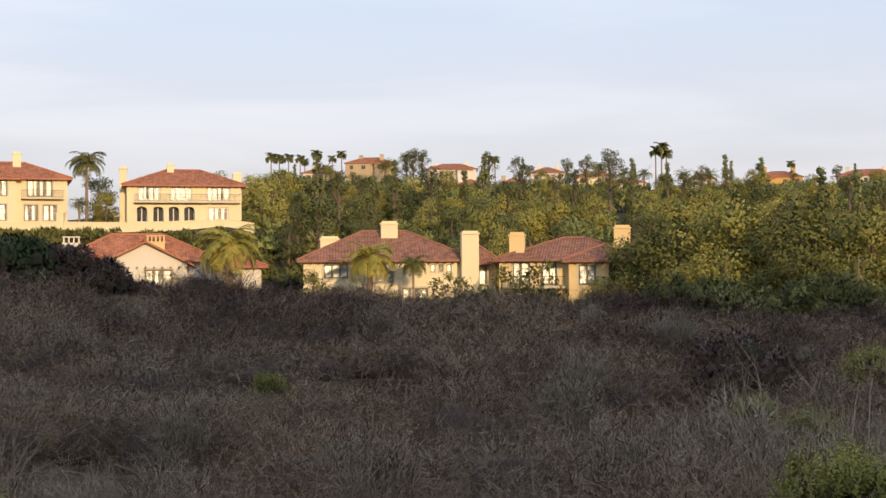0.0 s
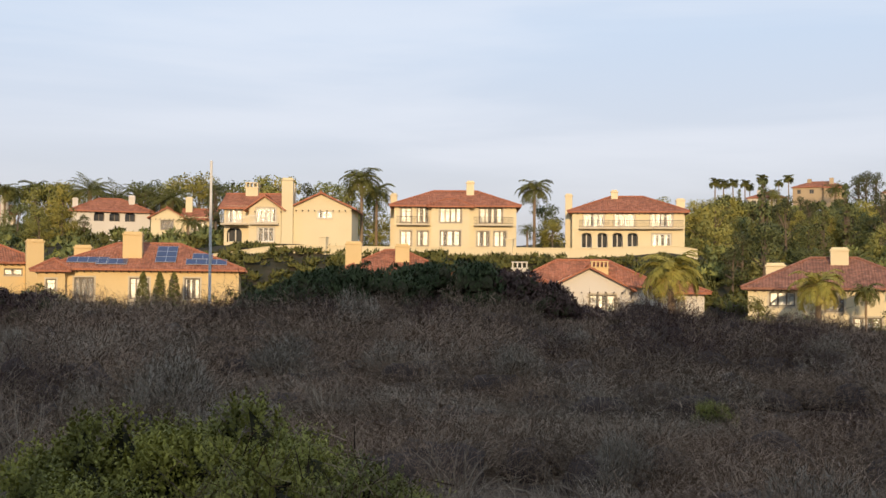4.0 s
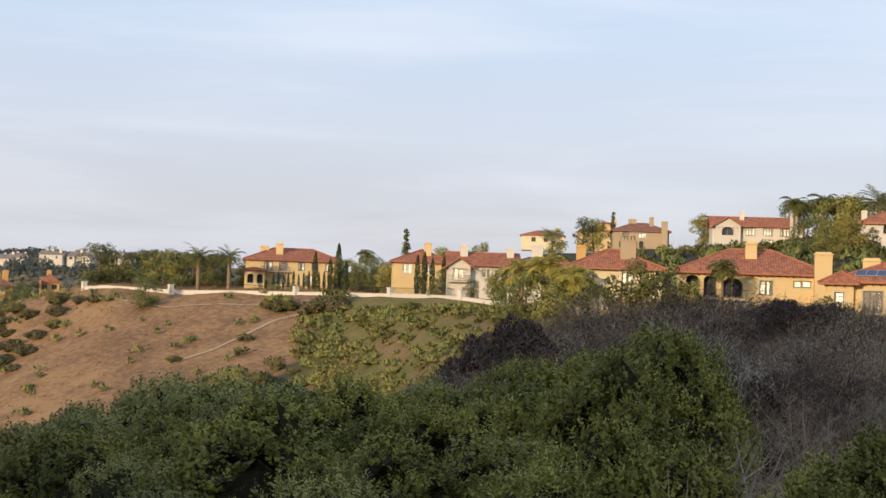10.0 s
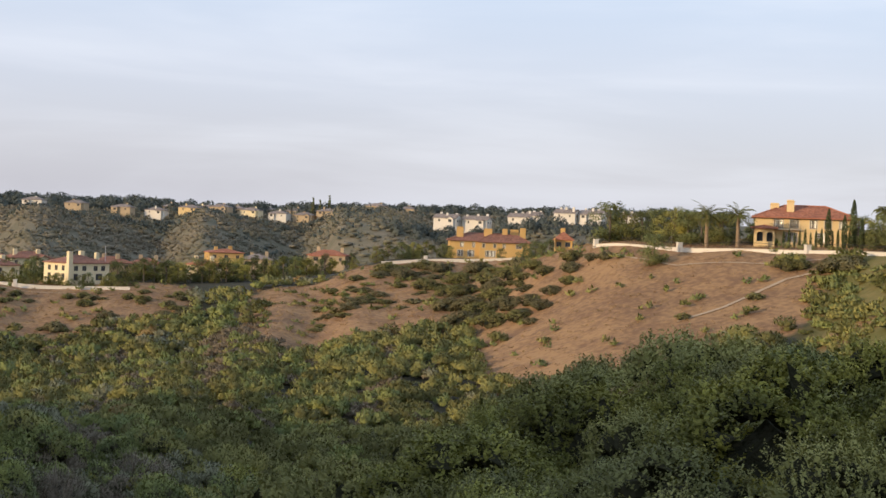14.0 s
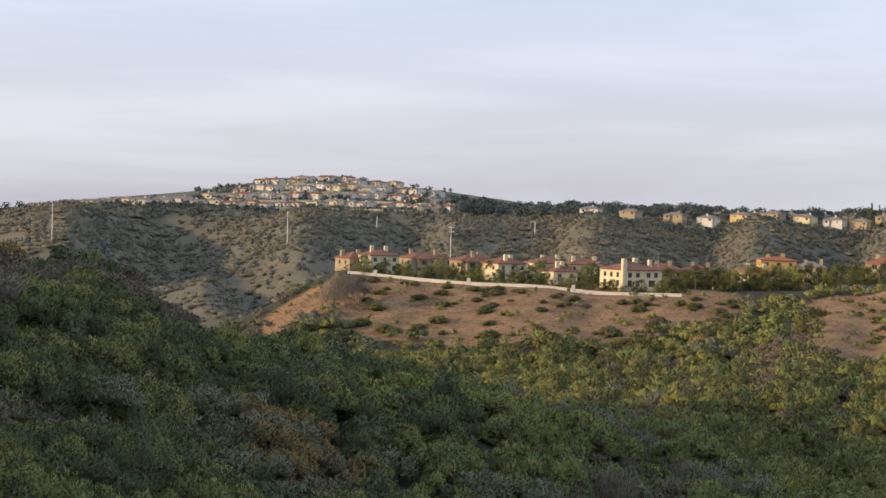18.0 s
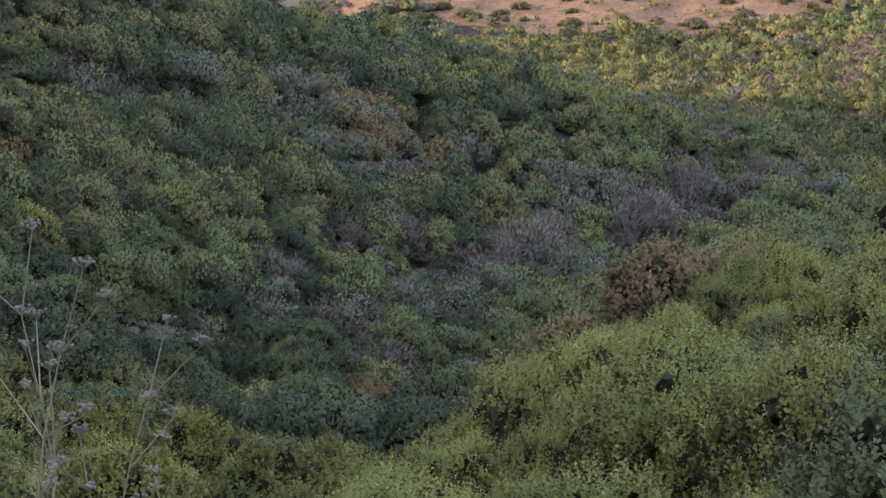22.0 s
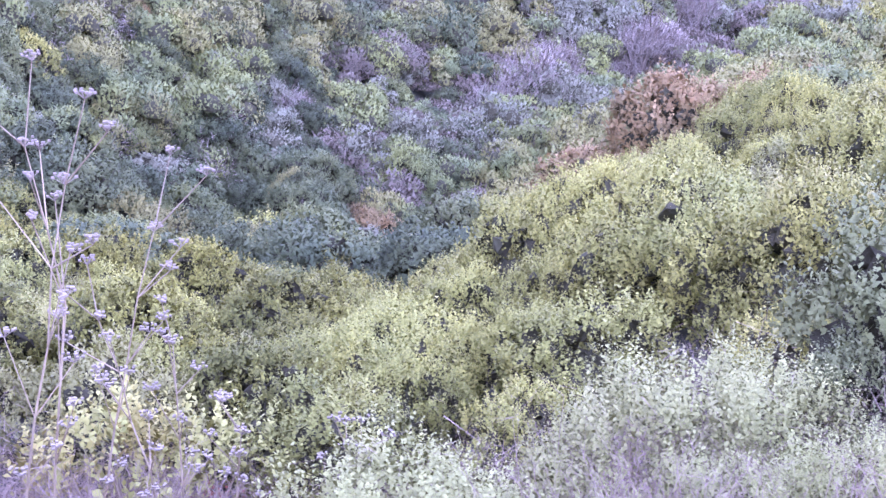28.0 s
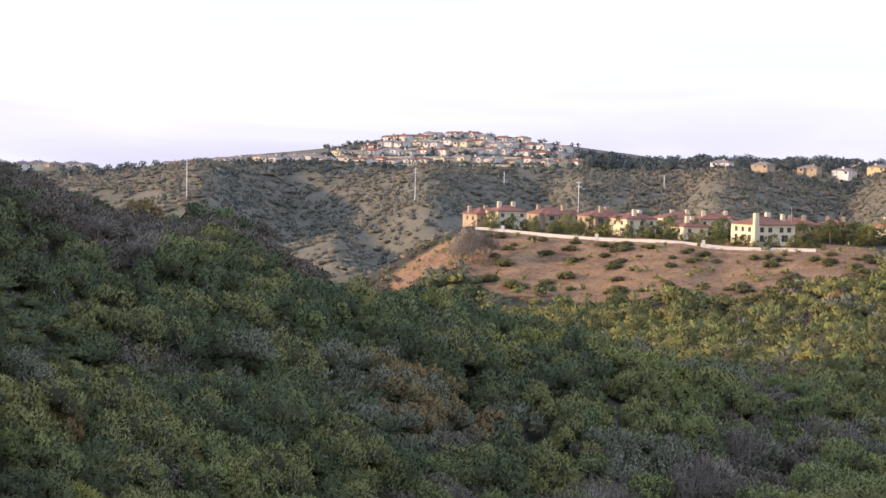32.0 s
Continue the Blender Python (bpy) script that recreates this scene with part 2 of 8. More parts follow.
M = {
    "toyon": leafy("leaf_dark_green", (0.205, 0.2, 0.045), (0.36, 0.32, 0.06), (0.1, 0.108, 0.035), spread=0.38, each=0.15, rough=0.6, spec=0.14, scale=0.6),
    "evergreen": leafy("leaf_evergreen_scrub", (0.18, 0.205, 0.078), (0.29, 0.295, 0.08), (0.12, 0.15, 0.07), each=0.28, spread=0.14),
    # evergreen scrub again, darkened: the hillside's shade is in the leaf colour
    "shadegreen": leafy("leaf_evergreen_shaded", (0.098, 0.118, 0.054), (0.175, 0.183, 0.064), (0.063, 0.084, 0.045), each=0.3, spread=0.14),
    "laurel": leafy("leaf_bright_green", (0.37, 0.345, 0.08), (0.26, 0.265, 0.068), (0.46, 0.405, 0.088), spread=0.28, each=0.16, rough=0.6, spec=0.14),
    "olive": leafy("leaf_olive", (0.26, 0.25, 0.085), (0.36, 0.32, 0.095), (0.18, 0.19, 0.075), each=0.28, spread=0.14),
    "sage": leafy("leaf_grey_green", (0.345, 0.34, 0.118), (0.28, 0.285, 0.095), (0.41, 0.385, 0.15), spread=0.18),
    "greysage": leafy("leaf_dull_grey", (0.25, 0.24, 0.14), (0.21, 0.21, 0.125), (0.29, 0.27, 0.165), spread=0.18),
    "brownscrub": leafy("leaf_brown_scrub", (0.21, 0.165, 0.108), (0.17, 0.14, 0.093), (0.26, 0.2, 0.135), spread=0.18),
    # far sagebrush, its colour paled for the haze of distance
    "farsage": leafy("leaf_far_sage_hazed", (0.235, 0.205, 0.145), (0.21, 0.185, 0.13), (0.255, 0.22, 0.155), scale=0.02, spread=0.08),
    "rust": leafy("leaf_rust", (0.33, 0.225, 0.088), (0.26, 0.205, 0.082), (0.4, 0.23, 0.085)),
    "maroon": leafy("leaf_maroon", (0.11, 0.062, 0.05), (0.14, 0.085, 0.062), (0.075, 0.06, 0.042), spread=0.3),
    "yellow": leafy("leaf_yellow", (0.37, 0.34, 0.085), (0.3, 0.31, 0.09), (0.42, 0.3, 0.08)),
    "red": leafy("leaf_red", (0.3, 0.06, 0.03), (0.22, 0.07, 0.03), (0.2, 0.1, 0.04)),
    "dry": surface("dry_twig", (0.395, 0.262, 0.168), (0.28, 0.19, 0.127), (0.47, 0.325, 0.21), scale=0.3, fine=1.2, rough=0.95, bump=0, island=0.3, spec=0.08),
    "brownbrush": surface("brown_dry_twig", (0.28, 0.19, 0.125), (0.22, 0.155, 0.1), (0.35, 0.245, 0.16), scale=0.3, fine=1.2, rough=0.95, bump=0, island=0.28, spec=0.1),
    "silver": surface("bleached_twig", (0.4, 0.31, 0.215), (0.31, 0.24, 0.17), (0.48, 0.375, 0.265), scale=0.5, fine=4.0, rough=0.9, bump=0, island=0.3, spec=0.08),
    "greytwig": surface("weathered_twig", (0.33, 0.25, 0.18), (0.26, 0.195, 0.14), (0.41, 0.315, 0.225), scale=0.4, fine=2.0, rough=0.95, bump=0, island=0.2, spec=0.1),
    "hazetwig": surface("fine_bare_twigs", (0.37, 0.305, 0.225), (0.3, 0.245, 0.18), (0.43, 0.36, 0.27), scale=0.25, fine=1.5, rough=0.95, bump=0, island=0.22, each=0.15, spec=0.08),
    # twiggy hearts of the brush, dark to carry the shade between mounds
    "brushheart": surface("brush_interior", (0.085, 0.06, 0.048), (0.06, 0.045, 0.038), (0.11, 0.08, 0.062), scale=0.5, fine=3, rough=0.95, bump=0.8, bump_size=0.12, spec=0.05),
    "seed": surface("dry_seed_head", (0.3, 0.25, 0.18), (0.24, 0.2, 0.14), (0.36, 0.3, 0.22), scale=4, fine=20, rough=0.95, bump=0, spec=0.1),
    "straw": surface("straw_stalk", (0.36, 0.29, 0.18), (0.3, 0.23, 0.13), (0.42, 0.34, 0.2), scale=2, fine=9, rough=0.9, bump=0, island=0.25, spec=0.1),
    "grass": surface("dry_grass_blade", (0.36, 0.24, 0.12), (0.27, 0.165, 0.085), (0.42, 0.31, 0.17), scale=0.1, fine=2, rough=0.95, bump=0, island=0.25, spec=0.05),
    "pine": leafy("leaf_tree_green", (0.25, 0.245, 0.07), (0.33, 0.3, 0.085), (0.17, 0.18, 0.055), scale=0.1, spread=0.1, each=0.3),
    "pinedark": leafy("leaf_tree_dark", (0.16, 0.18, 0.07), (0.21, 0.22, 0.08), (0.12, 0.14, 0.055), scale=0.1, spread=0.1, each=0.3),
    "pineyellow": leafy("leaf_tree_yellow", (0.38, 0.33, 0.08), (0.3, 0.28, 0.07), (0.45, 0.38, 0.1), scale=0.1, spread=0.1, each=0.25),
    "euca": leafy("leaf_eucalyptus", (0.12, 0.13, 0.055), (0.095, 0.105, 0.045), (0.16, 0.155, 0.065), scale=0.12),
    "cypress": leafy("leaf_cypress", (0.065, 0.085, 0.032), (0.085, 0.1, 0.036), (0.045, 0.062, 0.025), scale=0.8),
    "hedge": leafy("leaf_hedge", (0.155, 0.15, 0.042), (0.115, 0.12, 0.036), (0.2, 0.18, 0.052), scale=0.8, spread=0.12),
    "mound": leafy("leaf_mound_grey", (0.21, 0.185, 0.09), (0.17, 0.155, 0.078), (0.25, 0.21, 0.105), spread=0.1, each=0.2),
    "moundgreen": leafy("leaf_mound_olive", (0.22, 0.205, 0.07), (0.18, 0.175, 0.06), (0.27, 0.235, 0.08), spread=0.1, each=0.2),
    "palm": leafy("leaf_palm", (0.14, 0.15, 0.045), (0.18, 0.17, 0.05), (0.1, 0.11, 0.035), scale=0.9),
    # sunlit copy of the palm leaf: the low sun's gold is in the colour
    "palmsunlit": leafy("leaf_palm_sunlit", (0.42, 0.36, 0.08), (0.32, 0.3, 0.07), (0.5, 0.38, 0.09), scale=0.9),
    # far scrub and woods: haze mixed into the leaf colours, paler and greyer
    "farscrub": leafy("leaf_far_scrub_hazed", (0.2, 0.183, 0.122), (0.175, 0.165, 0.112), (0.225, 0.2, 0.135), scale=0.02, spread=0.08),
    "farwood": leafy("leaf_far_wood_hazed", (0.115, 0.13, 0.11), (0.135, 0.145, 0.115), (0.095, 0.11, 0.098), scale=0.03, spread=0.1),
    # bush hearts: the shade of the gaps between leaves put into dark colour
    "inner": surface("shrub_gap_shade", (0.085, 0.078, 0.04), (0.065, 0.064, 0.034), (0.11, 0.094, 0.055), scale=0.6, fine=5, rough=0.95, bump=0.8, bump_size=0.15, spec=0.05),
    "heart": surface("bush_gap_shade", (0.06, 0.055, 0.03), (0.045, 0.043, 0.025), (0.08, 0.068, 0.04), scale=0.6, fine=5, rough=0.95, bump=0.8, bump_size=0.15, spec=0.05),
    "bark": surface("bark", (0.16, 0.12, 0.085), (0.12, 0.09, 0.065), (0.22, 0.17, 0.12), scale=3, fine=20, rough=0.95, bump=0.6),
    "palmbark": surface("palm_bark", (0.33, 0.24, 0.15), (0.26, 0.18, 0.11), (0.2, 0.14, 0.09), scale=2, fine=9, rough=0.95, bump=0.8, bump_size=0.05),
    "cream": surface("stucco_cream", (0.82, 0.7, 0.45), (0.78, 0.66, 0.42), (0.7, 0.58, 0.37), scale=0.25, fine=30, rough=0.95, bump=0.25, each=0.04),
    "yellowstucco": surface("stucco_yellow", (0.76, 0.57, 0.29), (0.72, 0.53, 0.26), (0.62, 0.45, 0.23), scale=0.25, fine=30, rough=0.95, bump=0.25, each=0.04),
    "ochre": surface("stucco_ochre", (0.66, 0.42, 0.16), (0.62, 0.39, 0.14), (0.55, 0.34, 0.12), scale=0.25, fine=30, rough=0.95, bump=0.25),
    "white": surface("stucco_white", (0.74, 0.68, 0.58), (0.71, 0.65, 0.55), (0.63, 0.57, 0.48), scale=0.25, fine=30, rough=0.95, bump=0.25, each=0.04),
    "tan": surface("stucco_tan", (0.5, 0.39, 0.25), (0.46, 0.35, 0.22), (0.4, 0.3, 0.19), scale=0.25, fine=30, rough=0.95, bump=0.25, each=0.06),
    "trim": surface("trim_stone", (0.66, 0.57, 0.42), (0.6, 0.52, 0.38), (0.55, 0.47, 0.34), scale=1.5, fine=25, rough=0.9, bump=0.2),
    "wood": surface("dark_stained_wood", (0.09, 0.055, 0.035), (0.07, 0.042, 0.028), (0.12, 0.075, 0.05), scale=2, fine=25, rough=0.7, bump=0.2),
    "iron": surface("painted_iron", (0.05, 0.045, 0.04), (0.035, 0.03, 0.03), (0.07, 0.05, 0.04), scale=3, fine=30, rough=0.55, bump=0.1, metal=0.4),
    "frame": surface("window_frame_paint", (0.24, 0.2, 0.15), (0.2, 0.17, 0.13), (0.17, 0.14, 0.11), scale=3, fine=30, rough=0.6, bump=0.05),
    "whiteframe": surface("white_frame_paint", (0.78, 0.75, 0.68), (0.74, 0.7, 0.63), (0.68, 0.64, 0.57), scale=3, fine=30, rough=0.6, bump=0.05),
    "curtain": surface("pale_curtain", (0.8, 0.77, 0.7), (0.76, 0.72, 0.65), (0.68, 0.64, 0.57), scale=1.2, fine=6, rough=0.95, bump=0),
    "room": surface("dim_room", (0.1, 0.085, 0.07), (0.06, 0.05, 0.045), (0.15, 0.12, 0.09), scale=0.8, fine=4, rough=0.95, bump=0),
    "solar": surface("solar_cell_blue", (0.02, 0.035, 0.1), (0.025, 0.042, 0.12), (0.03, 0.04, 0.08), scale=2, fine=20, rough=0.3, bump=0, spec=0.5),
    "galv": surface("galvanised_steel", (0.52, 0.52, 0.53), (0.46, 0.46, 0.48), (0.6, 0.6, 0.6), scale=3, fine=15, rough=0.55, bump=0.05, metal=0.5),
    "asphalt": surface("asphalt", (0.055, 0.055, 0.06), (0.07, 0.07, 0.072), (0.04, 0.04, 0.042), scale=0.4, fine=20, rough=0.9, bump=0.3),
    "path": surface("bare_path_earth", (0.42, 0.31, 0.2), (0.38, 0.27, 0.17), (0.46, 0.36, 0.25), scale=0.8, fine=8, rough=0.95, bump=0.4),
    "greenglass": surface("tinted_glass_fence", (0.05, 0.09, 0.085), (0.06, 0.11, 0.1), (0.04, 0.07, 0.07), scale=1, fine=5, rough=0.15, bump=0, spec=0.6),
}


def tile_roof(name, base, second, third):
    """Barrel tiles: courses across the slope and rows of rounded tiles, by the object's own coordinates."""
    m = surface(name, base, second, third, scale=0.35, fine=5.0, rough=0.85, bump=0, each=0.05)
    n, l = m.node_tree.nodes, m.node_tree.links
    b = n["Principled BSDF"]
    uv = n.new("ShaderNodeUVMap")
    wave = n.new("ShaderNodeTexWave")
    wave.bands_direction, wave.inputs["Scale"].default_value = "X", 1.05
    course = n.new("ShaderNodeTexWave")
    course.bands_direction, course.wave_profile, course.inputs["Scale"].default_value = "Y", "SAW", 0.8
    cells = n.new("ShaderNodeTexVoronoi")
    cells.inputs["Scale"].default_value = 2.6
    for k in (wave, course, cells):
        l.new(uv.outputs["UV"], k.inputs["Vector"])
    add = n.new("ShaderNodeMath")
    l.new(wave.outputs["Fac"], add.inputs[0])
    l.new(course.outputs["Fac"], add.inputs[1])
    relief = n.new("ShaderNodeBump")
    relief.inputs["Strength"].default_value, relief.inputs["Distance"].default_value = 0.8, 0.09
    l.new(add.outputs["Value"], relief.inputs["Height"])
    l.new(relief.outputs["Normal"], b.inputs["Normal"])
    old = b.inputs["Base Color"].links[0].from_socket
    hsv = n.new("ShaderNodeHueSaturation")
    vary = n.new("ShaderNodeMapRange")
    vary.inputs["To Min"].default_value, vary.inputs["To Max"].default_value = 0.7, 1.25
    grey = n.new("ShaderNodeSeparateColor")
    l.new(cells.outputs["Color"], grey.inputs["Color"])
    l.new(grey.outputs["Red"], vary.inputs["Value"])
    l.new(vary.outputs["Result"], hsv.inputs["Value"])
    l.new(old, hsv.inputs["Color"])
    l.new(hsv.outputs["Color"], b.inputs["Base Color"])
    return m


M["tiles"] = tile_roof("red_clay_tiles", (0.4, 0.15, 0.08), (0.33, 0.12, 0.065), (0.47, 0.24, 0.155))
M["browntiles"] = tile_roof("brown_clay_tiles", (0.29, 0.13, 0.085), (0.23, 0.105, 0.07), (0.36, 0.2, 0.14))
M["greytiles"] = tile_roof("grey_brown_tiles", (0.3, 0.245, 0.205), (0.25, 0.205, 0.175), (0.36, 0.29, 0.245))


def glass_pane():
    m = bpy.data.materials.new("window_glass")
    m.use_nodes = True
    b = m.node_tree.nodes["Principled BSDF"]
    b.inputs["Base Color"].default_value = (0.9, 0.93, 0.93, 1)
    b.inputs["Roughness"].default_value = 0.04
    b.inputs["Transmission Weight"].default_value = 0.9
    b.inputs["IOR"].default_value = 1.45
    return m


M["glass"] = glass_pane()
M["darkglass"] = surface("dark_window_glass", (0.06, 0.065, 0.07), (0.04, 0.045, 0.05), (0.12, 0.11, 0.1), scale=0.7, fine=2.0, rough=0.12, bump=0, spec=0.6)

# ---- the lie of the land ----
def spot(az, r, z=0.0):
    """A place by bearing (degrees leftwards from +y), distance and height."""
    a = radians(az)
    return Vector((-math.sin(a) * r, math.cos(a) * r, z))


SECTIONS = {}


def section(az, *knots):
    """A cut through the land along one bearing: distance and height, from the standing point outwards."""
    SECTIONS[az] = knots


FAR_R = ((600, 24), (850, 18), (1100, 16), (1500, 14), (4700, -40))
section(-70, (0, -1.6), (5, -2), (20, -2.6), (45, -2.8), (65, -3), (100, -5), (145, -5), (170, -2), (210, 3), (270, 9), (340, 16), (450, 24), *FAR_R)
section(-20, (0, -1.6), (5, -2.3), (20, -3.5), (45, -3.4), (65, -2.5), (100, -6), (140, -6), (165, -3), (210, 3), (270, 10), (350, 18), (440, 24), *FAR_R)
section(-5, (0, -1.6), (5, -2.3), (20, -3.5), (45, -3.3), (65, -2.3), (100, -5), (145, -4.2), (165, -3), (210, 4), (270, 10), (350, 18), (450, 28), *FAR_R)
section(5, (0, -1.6), (5, -2.3), (20, -3.4), (45, -2.9), (65, -1.8), (95, -4.5), (148, -4), (165, -1), (205, 4), (260, 9), (350, 18.5), (450, 31), *FAR_R)
section(9, (0, -1.6), (5, -2.3), (20, -3.4), (45, -2.7), (65, -1.5), (95, -4.5), (150, -4), (168, 4.9), (178, 6.9), (215, 7), (300, 14), (450, 24), *FAR_R)
section(18, (0, -1.6), (5, -2.3), (20, -3.2), (45, -2.5), (65, -1.1), (95, -4), (150, -4), (168, 5.0), (176, 7.0), (215, 7.2), (300, 11), (450, 14), *FAR_R)
section(28, (0, -1.6), (5, -2.3), (20, -3.2), (45, -2.5), (65, -1.6), (95, -3.5), (150, -3), (164, 5.2), (172, 7.0), (230, 9.5), (300, 12), (450, 14), *FAR_R)
section(38, (0, -1.6), (5, -2.3), (20, -3.2), (45, -2.4), (65, -1.3), (95, -3), (165, -2), (180, 0), (210, 4), (270, 11), (310, 12.4), (450, 14), *FAR_R)
section(44, (0, -1.6), (5, -2.3), (20, -2.9), (45, -2.3), (65, -1.7), (95, -3), (165, -2), (190, -1), (220, 2), (290, 8), (370, 14.6), (450, 16), *FAR_R)
FAR_W = ((600, 2), (850, 8), (1050, 15), (1400, 17), (4700, -40))
section(48, (0, -1.6), (5, -2.4), (22, -2.8), (45, -2.6), (65, -2.4), (100, -7), (150, -6), (185, -2.6), (195, -2.2), (235, 0), (320, 6), (450, 16), *FAR_W)
section(52, (0, -1.6), (5, -2.4), (25, -2.6), (45, -4.5), (70, -8), (110, -12), (160, -9), (205, -1.2), (215, -0.9), (250, 0), (330, 3), (450, 8), *FAR_W)
section(58, (0, -1.6), (5, -2.4), (25, -3.0), (45, -7), (70, -14), (120, -20), (180, -18), (235, -7), (255, -0.5), (275, 0), (330, 1), (450, 3), *FAR_W)
section(62, (0, -1.6), (5, -2.5), (25, -3.3), (45, -8), (70, -16), (120, -24), (190, -20), (240, -9), (264, -0.4), (280, 0.2), (330, 1), (450, 2), *FAR_W)
FAR_M = ((600, -16), (760, 3), (1000, 12), (1250, 17), (4700, -40))
section(67, (0, -1.6), (5, -2.5), (25, -3.7), (45, -9), (70, -17), (120, -26), (200, -22), (255, -10), (287, 0.1), (305, 0.2), (340, -2), (450, -5), *FAR_M)
section(70, (0, -1.6), (5, -2.6), (25, -4.2), (45, -10), (70, -18), (120, -27), (200, -25), (270, -14), (312, -3.6), (345, -5), (405, -8), (450, -8), *FAR_M)
section(73, (0, -1.6), (5, -2.6), (25, -4.8), (45, -11), (70, -18), (120, -28), (200, -27), (280, -21), (350, -14), (405, -8.9), (425, -7.3), (460, -7.5), *FAR_M)
section(77, (0, -1.6), (5, -2.7), (20, -5.2), (45, -12), (70, -20), (120, -28), (200, -28), (290, -23), (360, -15), (402, -8.9), (430, -9), (470, -14), *FAR_M)
FAR_E = ((600, -28), (800, -17), (1000, 6), (1200, 12), (4700, -40))
section(81, (0, -1.6), (5, -2.9), (20, -5.6), (45, -13), (70, -20), (120, -27), (200, -29), (290, -27), (350, -21), (385, -18.5), (420, -19), (480, -18), *FAR_E)
section(85, (0, -1.6), (5, -3.0), (18, -5.4), (29, -8.2), (60, -17.5), (100, -22.5), (125, -23.5), (200, -27.5), (300, -31), (360, -28), (412, -21), (480, -19.5), *FAR_E)
section(88.5, (0, -1.6), (5, -3.2), (17, -5.6), (27, -8.4), (58, -18), (98, -21.8), (118, -22.0), (190, -27), (290, -32), (350, -29), (414, -20.3), (480, -19.5), *FAR_E)
section(92, (0, -1.6), (5, -3.4), (16, -6.0), (24, -8.8), (54, -19), (80, -22.0), (106, -19.2), (150, -24), (260, -33), (345, -32), (420, -19.7), (485, -19.5), *FAR_E)
section(95.5, (0, -1.6), (5, -3.6), (15, -6.4), (21, -8.8), (50, -19.5), (74, -21.8), (104, -17.6), (165, -25.4), (270, -35), (345, -33), (427, -19.5), (490, -19.5), (610, -36), (820, -22), (1050, 6), (1250, 24), (4700, -40))
section(99, (0, -1.6), (5, -3.7), (14, -6.6), (19, -8.8), (47, -19.8), (69, -21.4), (110, -15.6), (170, -20.8), (250, -34), (350, -36), (438, -18.6), (490, -19), (620, -45), (850, -26), (1050, 9), (1250, 33), (4700, -40))
section(103, (0, -1.6), (5, -3.8), (13, -6.9), (17, -8.9), (43, -19.8), (59, -20.6), (110, -14.2), (185, -21.6), (270, -37), (350, -37), (450, -17.4), (490, -19), (620, -48), (860, -27), (1060, 9), (1250, 41), (4700, -40))
section(106, (0, -1.6), (5, -3.8), (13, -6.9), (16, -8.6), (40, -18.8), (54, -19.6), (105, -13.2), (172, -17.6), (250, -35), (350, -40), (468, -32), (500, -36), (640, -46), (870, -24), (1070, 8), (1250, 37), (4700, -40))
section(109, (0, -1.6), (5, -3.8), (14, -7.4), (42, -19), (65, -17), (110, -13.5), (165, -13.2), (230, -32), (350, -47), (430, -52), (500, -50), (560, -46), (680, -38), (870, -16), (1060, 9), (1250, 23), (4700, -60))
section(113, (0, -1.6), (5, -3.7), (14, -7.3), (42, -18), (65, -15), (110, -10), (155, -7.3), (220, -29), (350, -49), (450, -54), (520, -50), (600, -44), (700, -32), (880, -12), (1060, 6), (1250, 13), (4700, -80))
section(118, (0, -1.6), (5, -3.6), (14, -7.2), (42, -16), (65, -12.5), (105, -6.5), (145, -4.4), (200, -22), (350, -46), (450, -52), (540, -50), (640, -46), (740, -36), (900, -16), (1100, -2), (1300, -4), (4700, -90))
section(123, (0, -1.6), (5, -3.4), (14, -6.8), (40, -12.5), (60, -9), (95, -3.4), (135, -1.4), (200, -12), (350, -40), (450, -48), (540, -48), (640, -46), (740, -36), (900, -18), (1100, -8), (1300, -8), (4700, -90))
BACK = ((540, -30), (640, -30), (740, -26), (900, -20), (1100, -12), (1300, -12), (4700, -90))
section(135, (0, -1.6), (5, -2.2), (14, -4), (30, -4), (60, 4), (95, 14), (135, 16), (200, 8), (350, -20), (450, -28), *BACK)
section(150, (0, -1.6), (5, -1.5), (12, -0.8), (25, 2.5), (55, 17), (90, 26), (130, 22), (200, 5), (350, -25), (450, -30), *BACK)
section(185, (0, -1.6), (5, -1.4), (12, -1), (25, 1.5), (55, 26), (82, 41), (130, 30), (200, 5), (350, -10), (450, -20), *BACK)
section(240, (0, -1.6), (5, -1.6), (12, -1.6), (25, 0), (55, 24), (82, 40), (130, 28), (200, 5), (350, 5), (450, 5), *BACK)

_az = sorted(SECTIONS)
_kr = np.array([[k[0] for k in SECTIONS[a]] for a in _az] + [[k[0] for k in SECTIONS[_az[0]]]], float)
_kz = np.array([[k[1] for k in SECTIONS[a]] for a in _az] + [[k[1] for k in SECTIONS[_az[0]]]], float)
_ka = np.array(_az + [_az[0] + 360], float)
AZS = np.concatenate([np.arange(-70, -24, 2.0), np.arange(-24, 128, 0.45), np.arange(128, 290.1, 2.5)])
RS = np.concatenate([np.linspace(0.6, 3.4, 5), np.geomspace(4, 620, 190), np.geomspace(640, 4700, 60)])


def value_noise(x, y, seed=0):
    """Smooth noise in the range -1 to 1 on arrays."""
    xi, yi = np.floor(x).astype(np.int64), np.floor(y).astype(np.int64)
    fx, fy = x - xi, y - yi
    fx, fy = fx * fx * (3 - 2 * fx), fy * fy * (3 - 2 * fy)

    def corner(i, j):
        h = (i * 374761393 + j * 668265263 + seed * 2147483647) & 0xFFFFFFFF
        h = ((h ^ (h >> 13)) * 1274126177) & 0xFFFFFFFF
        return ((h ^ (h >> 16)) & 0xFFFF) / 32767.5 - 1.0
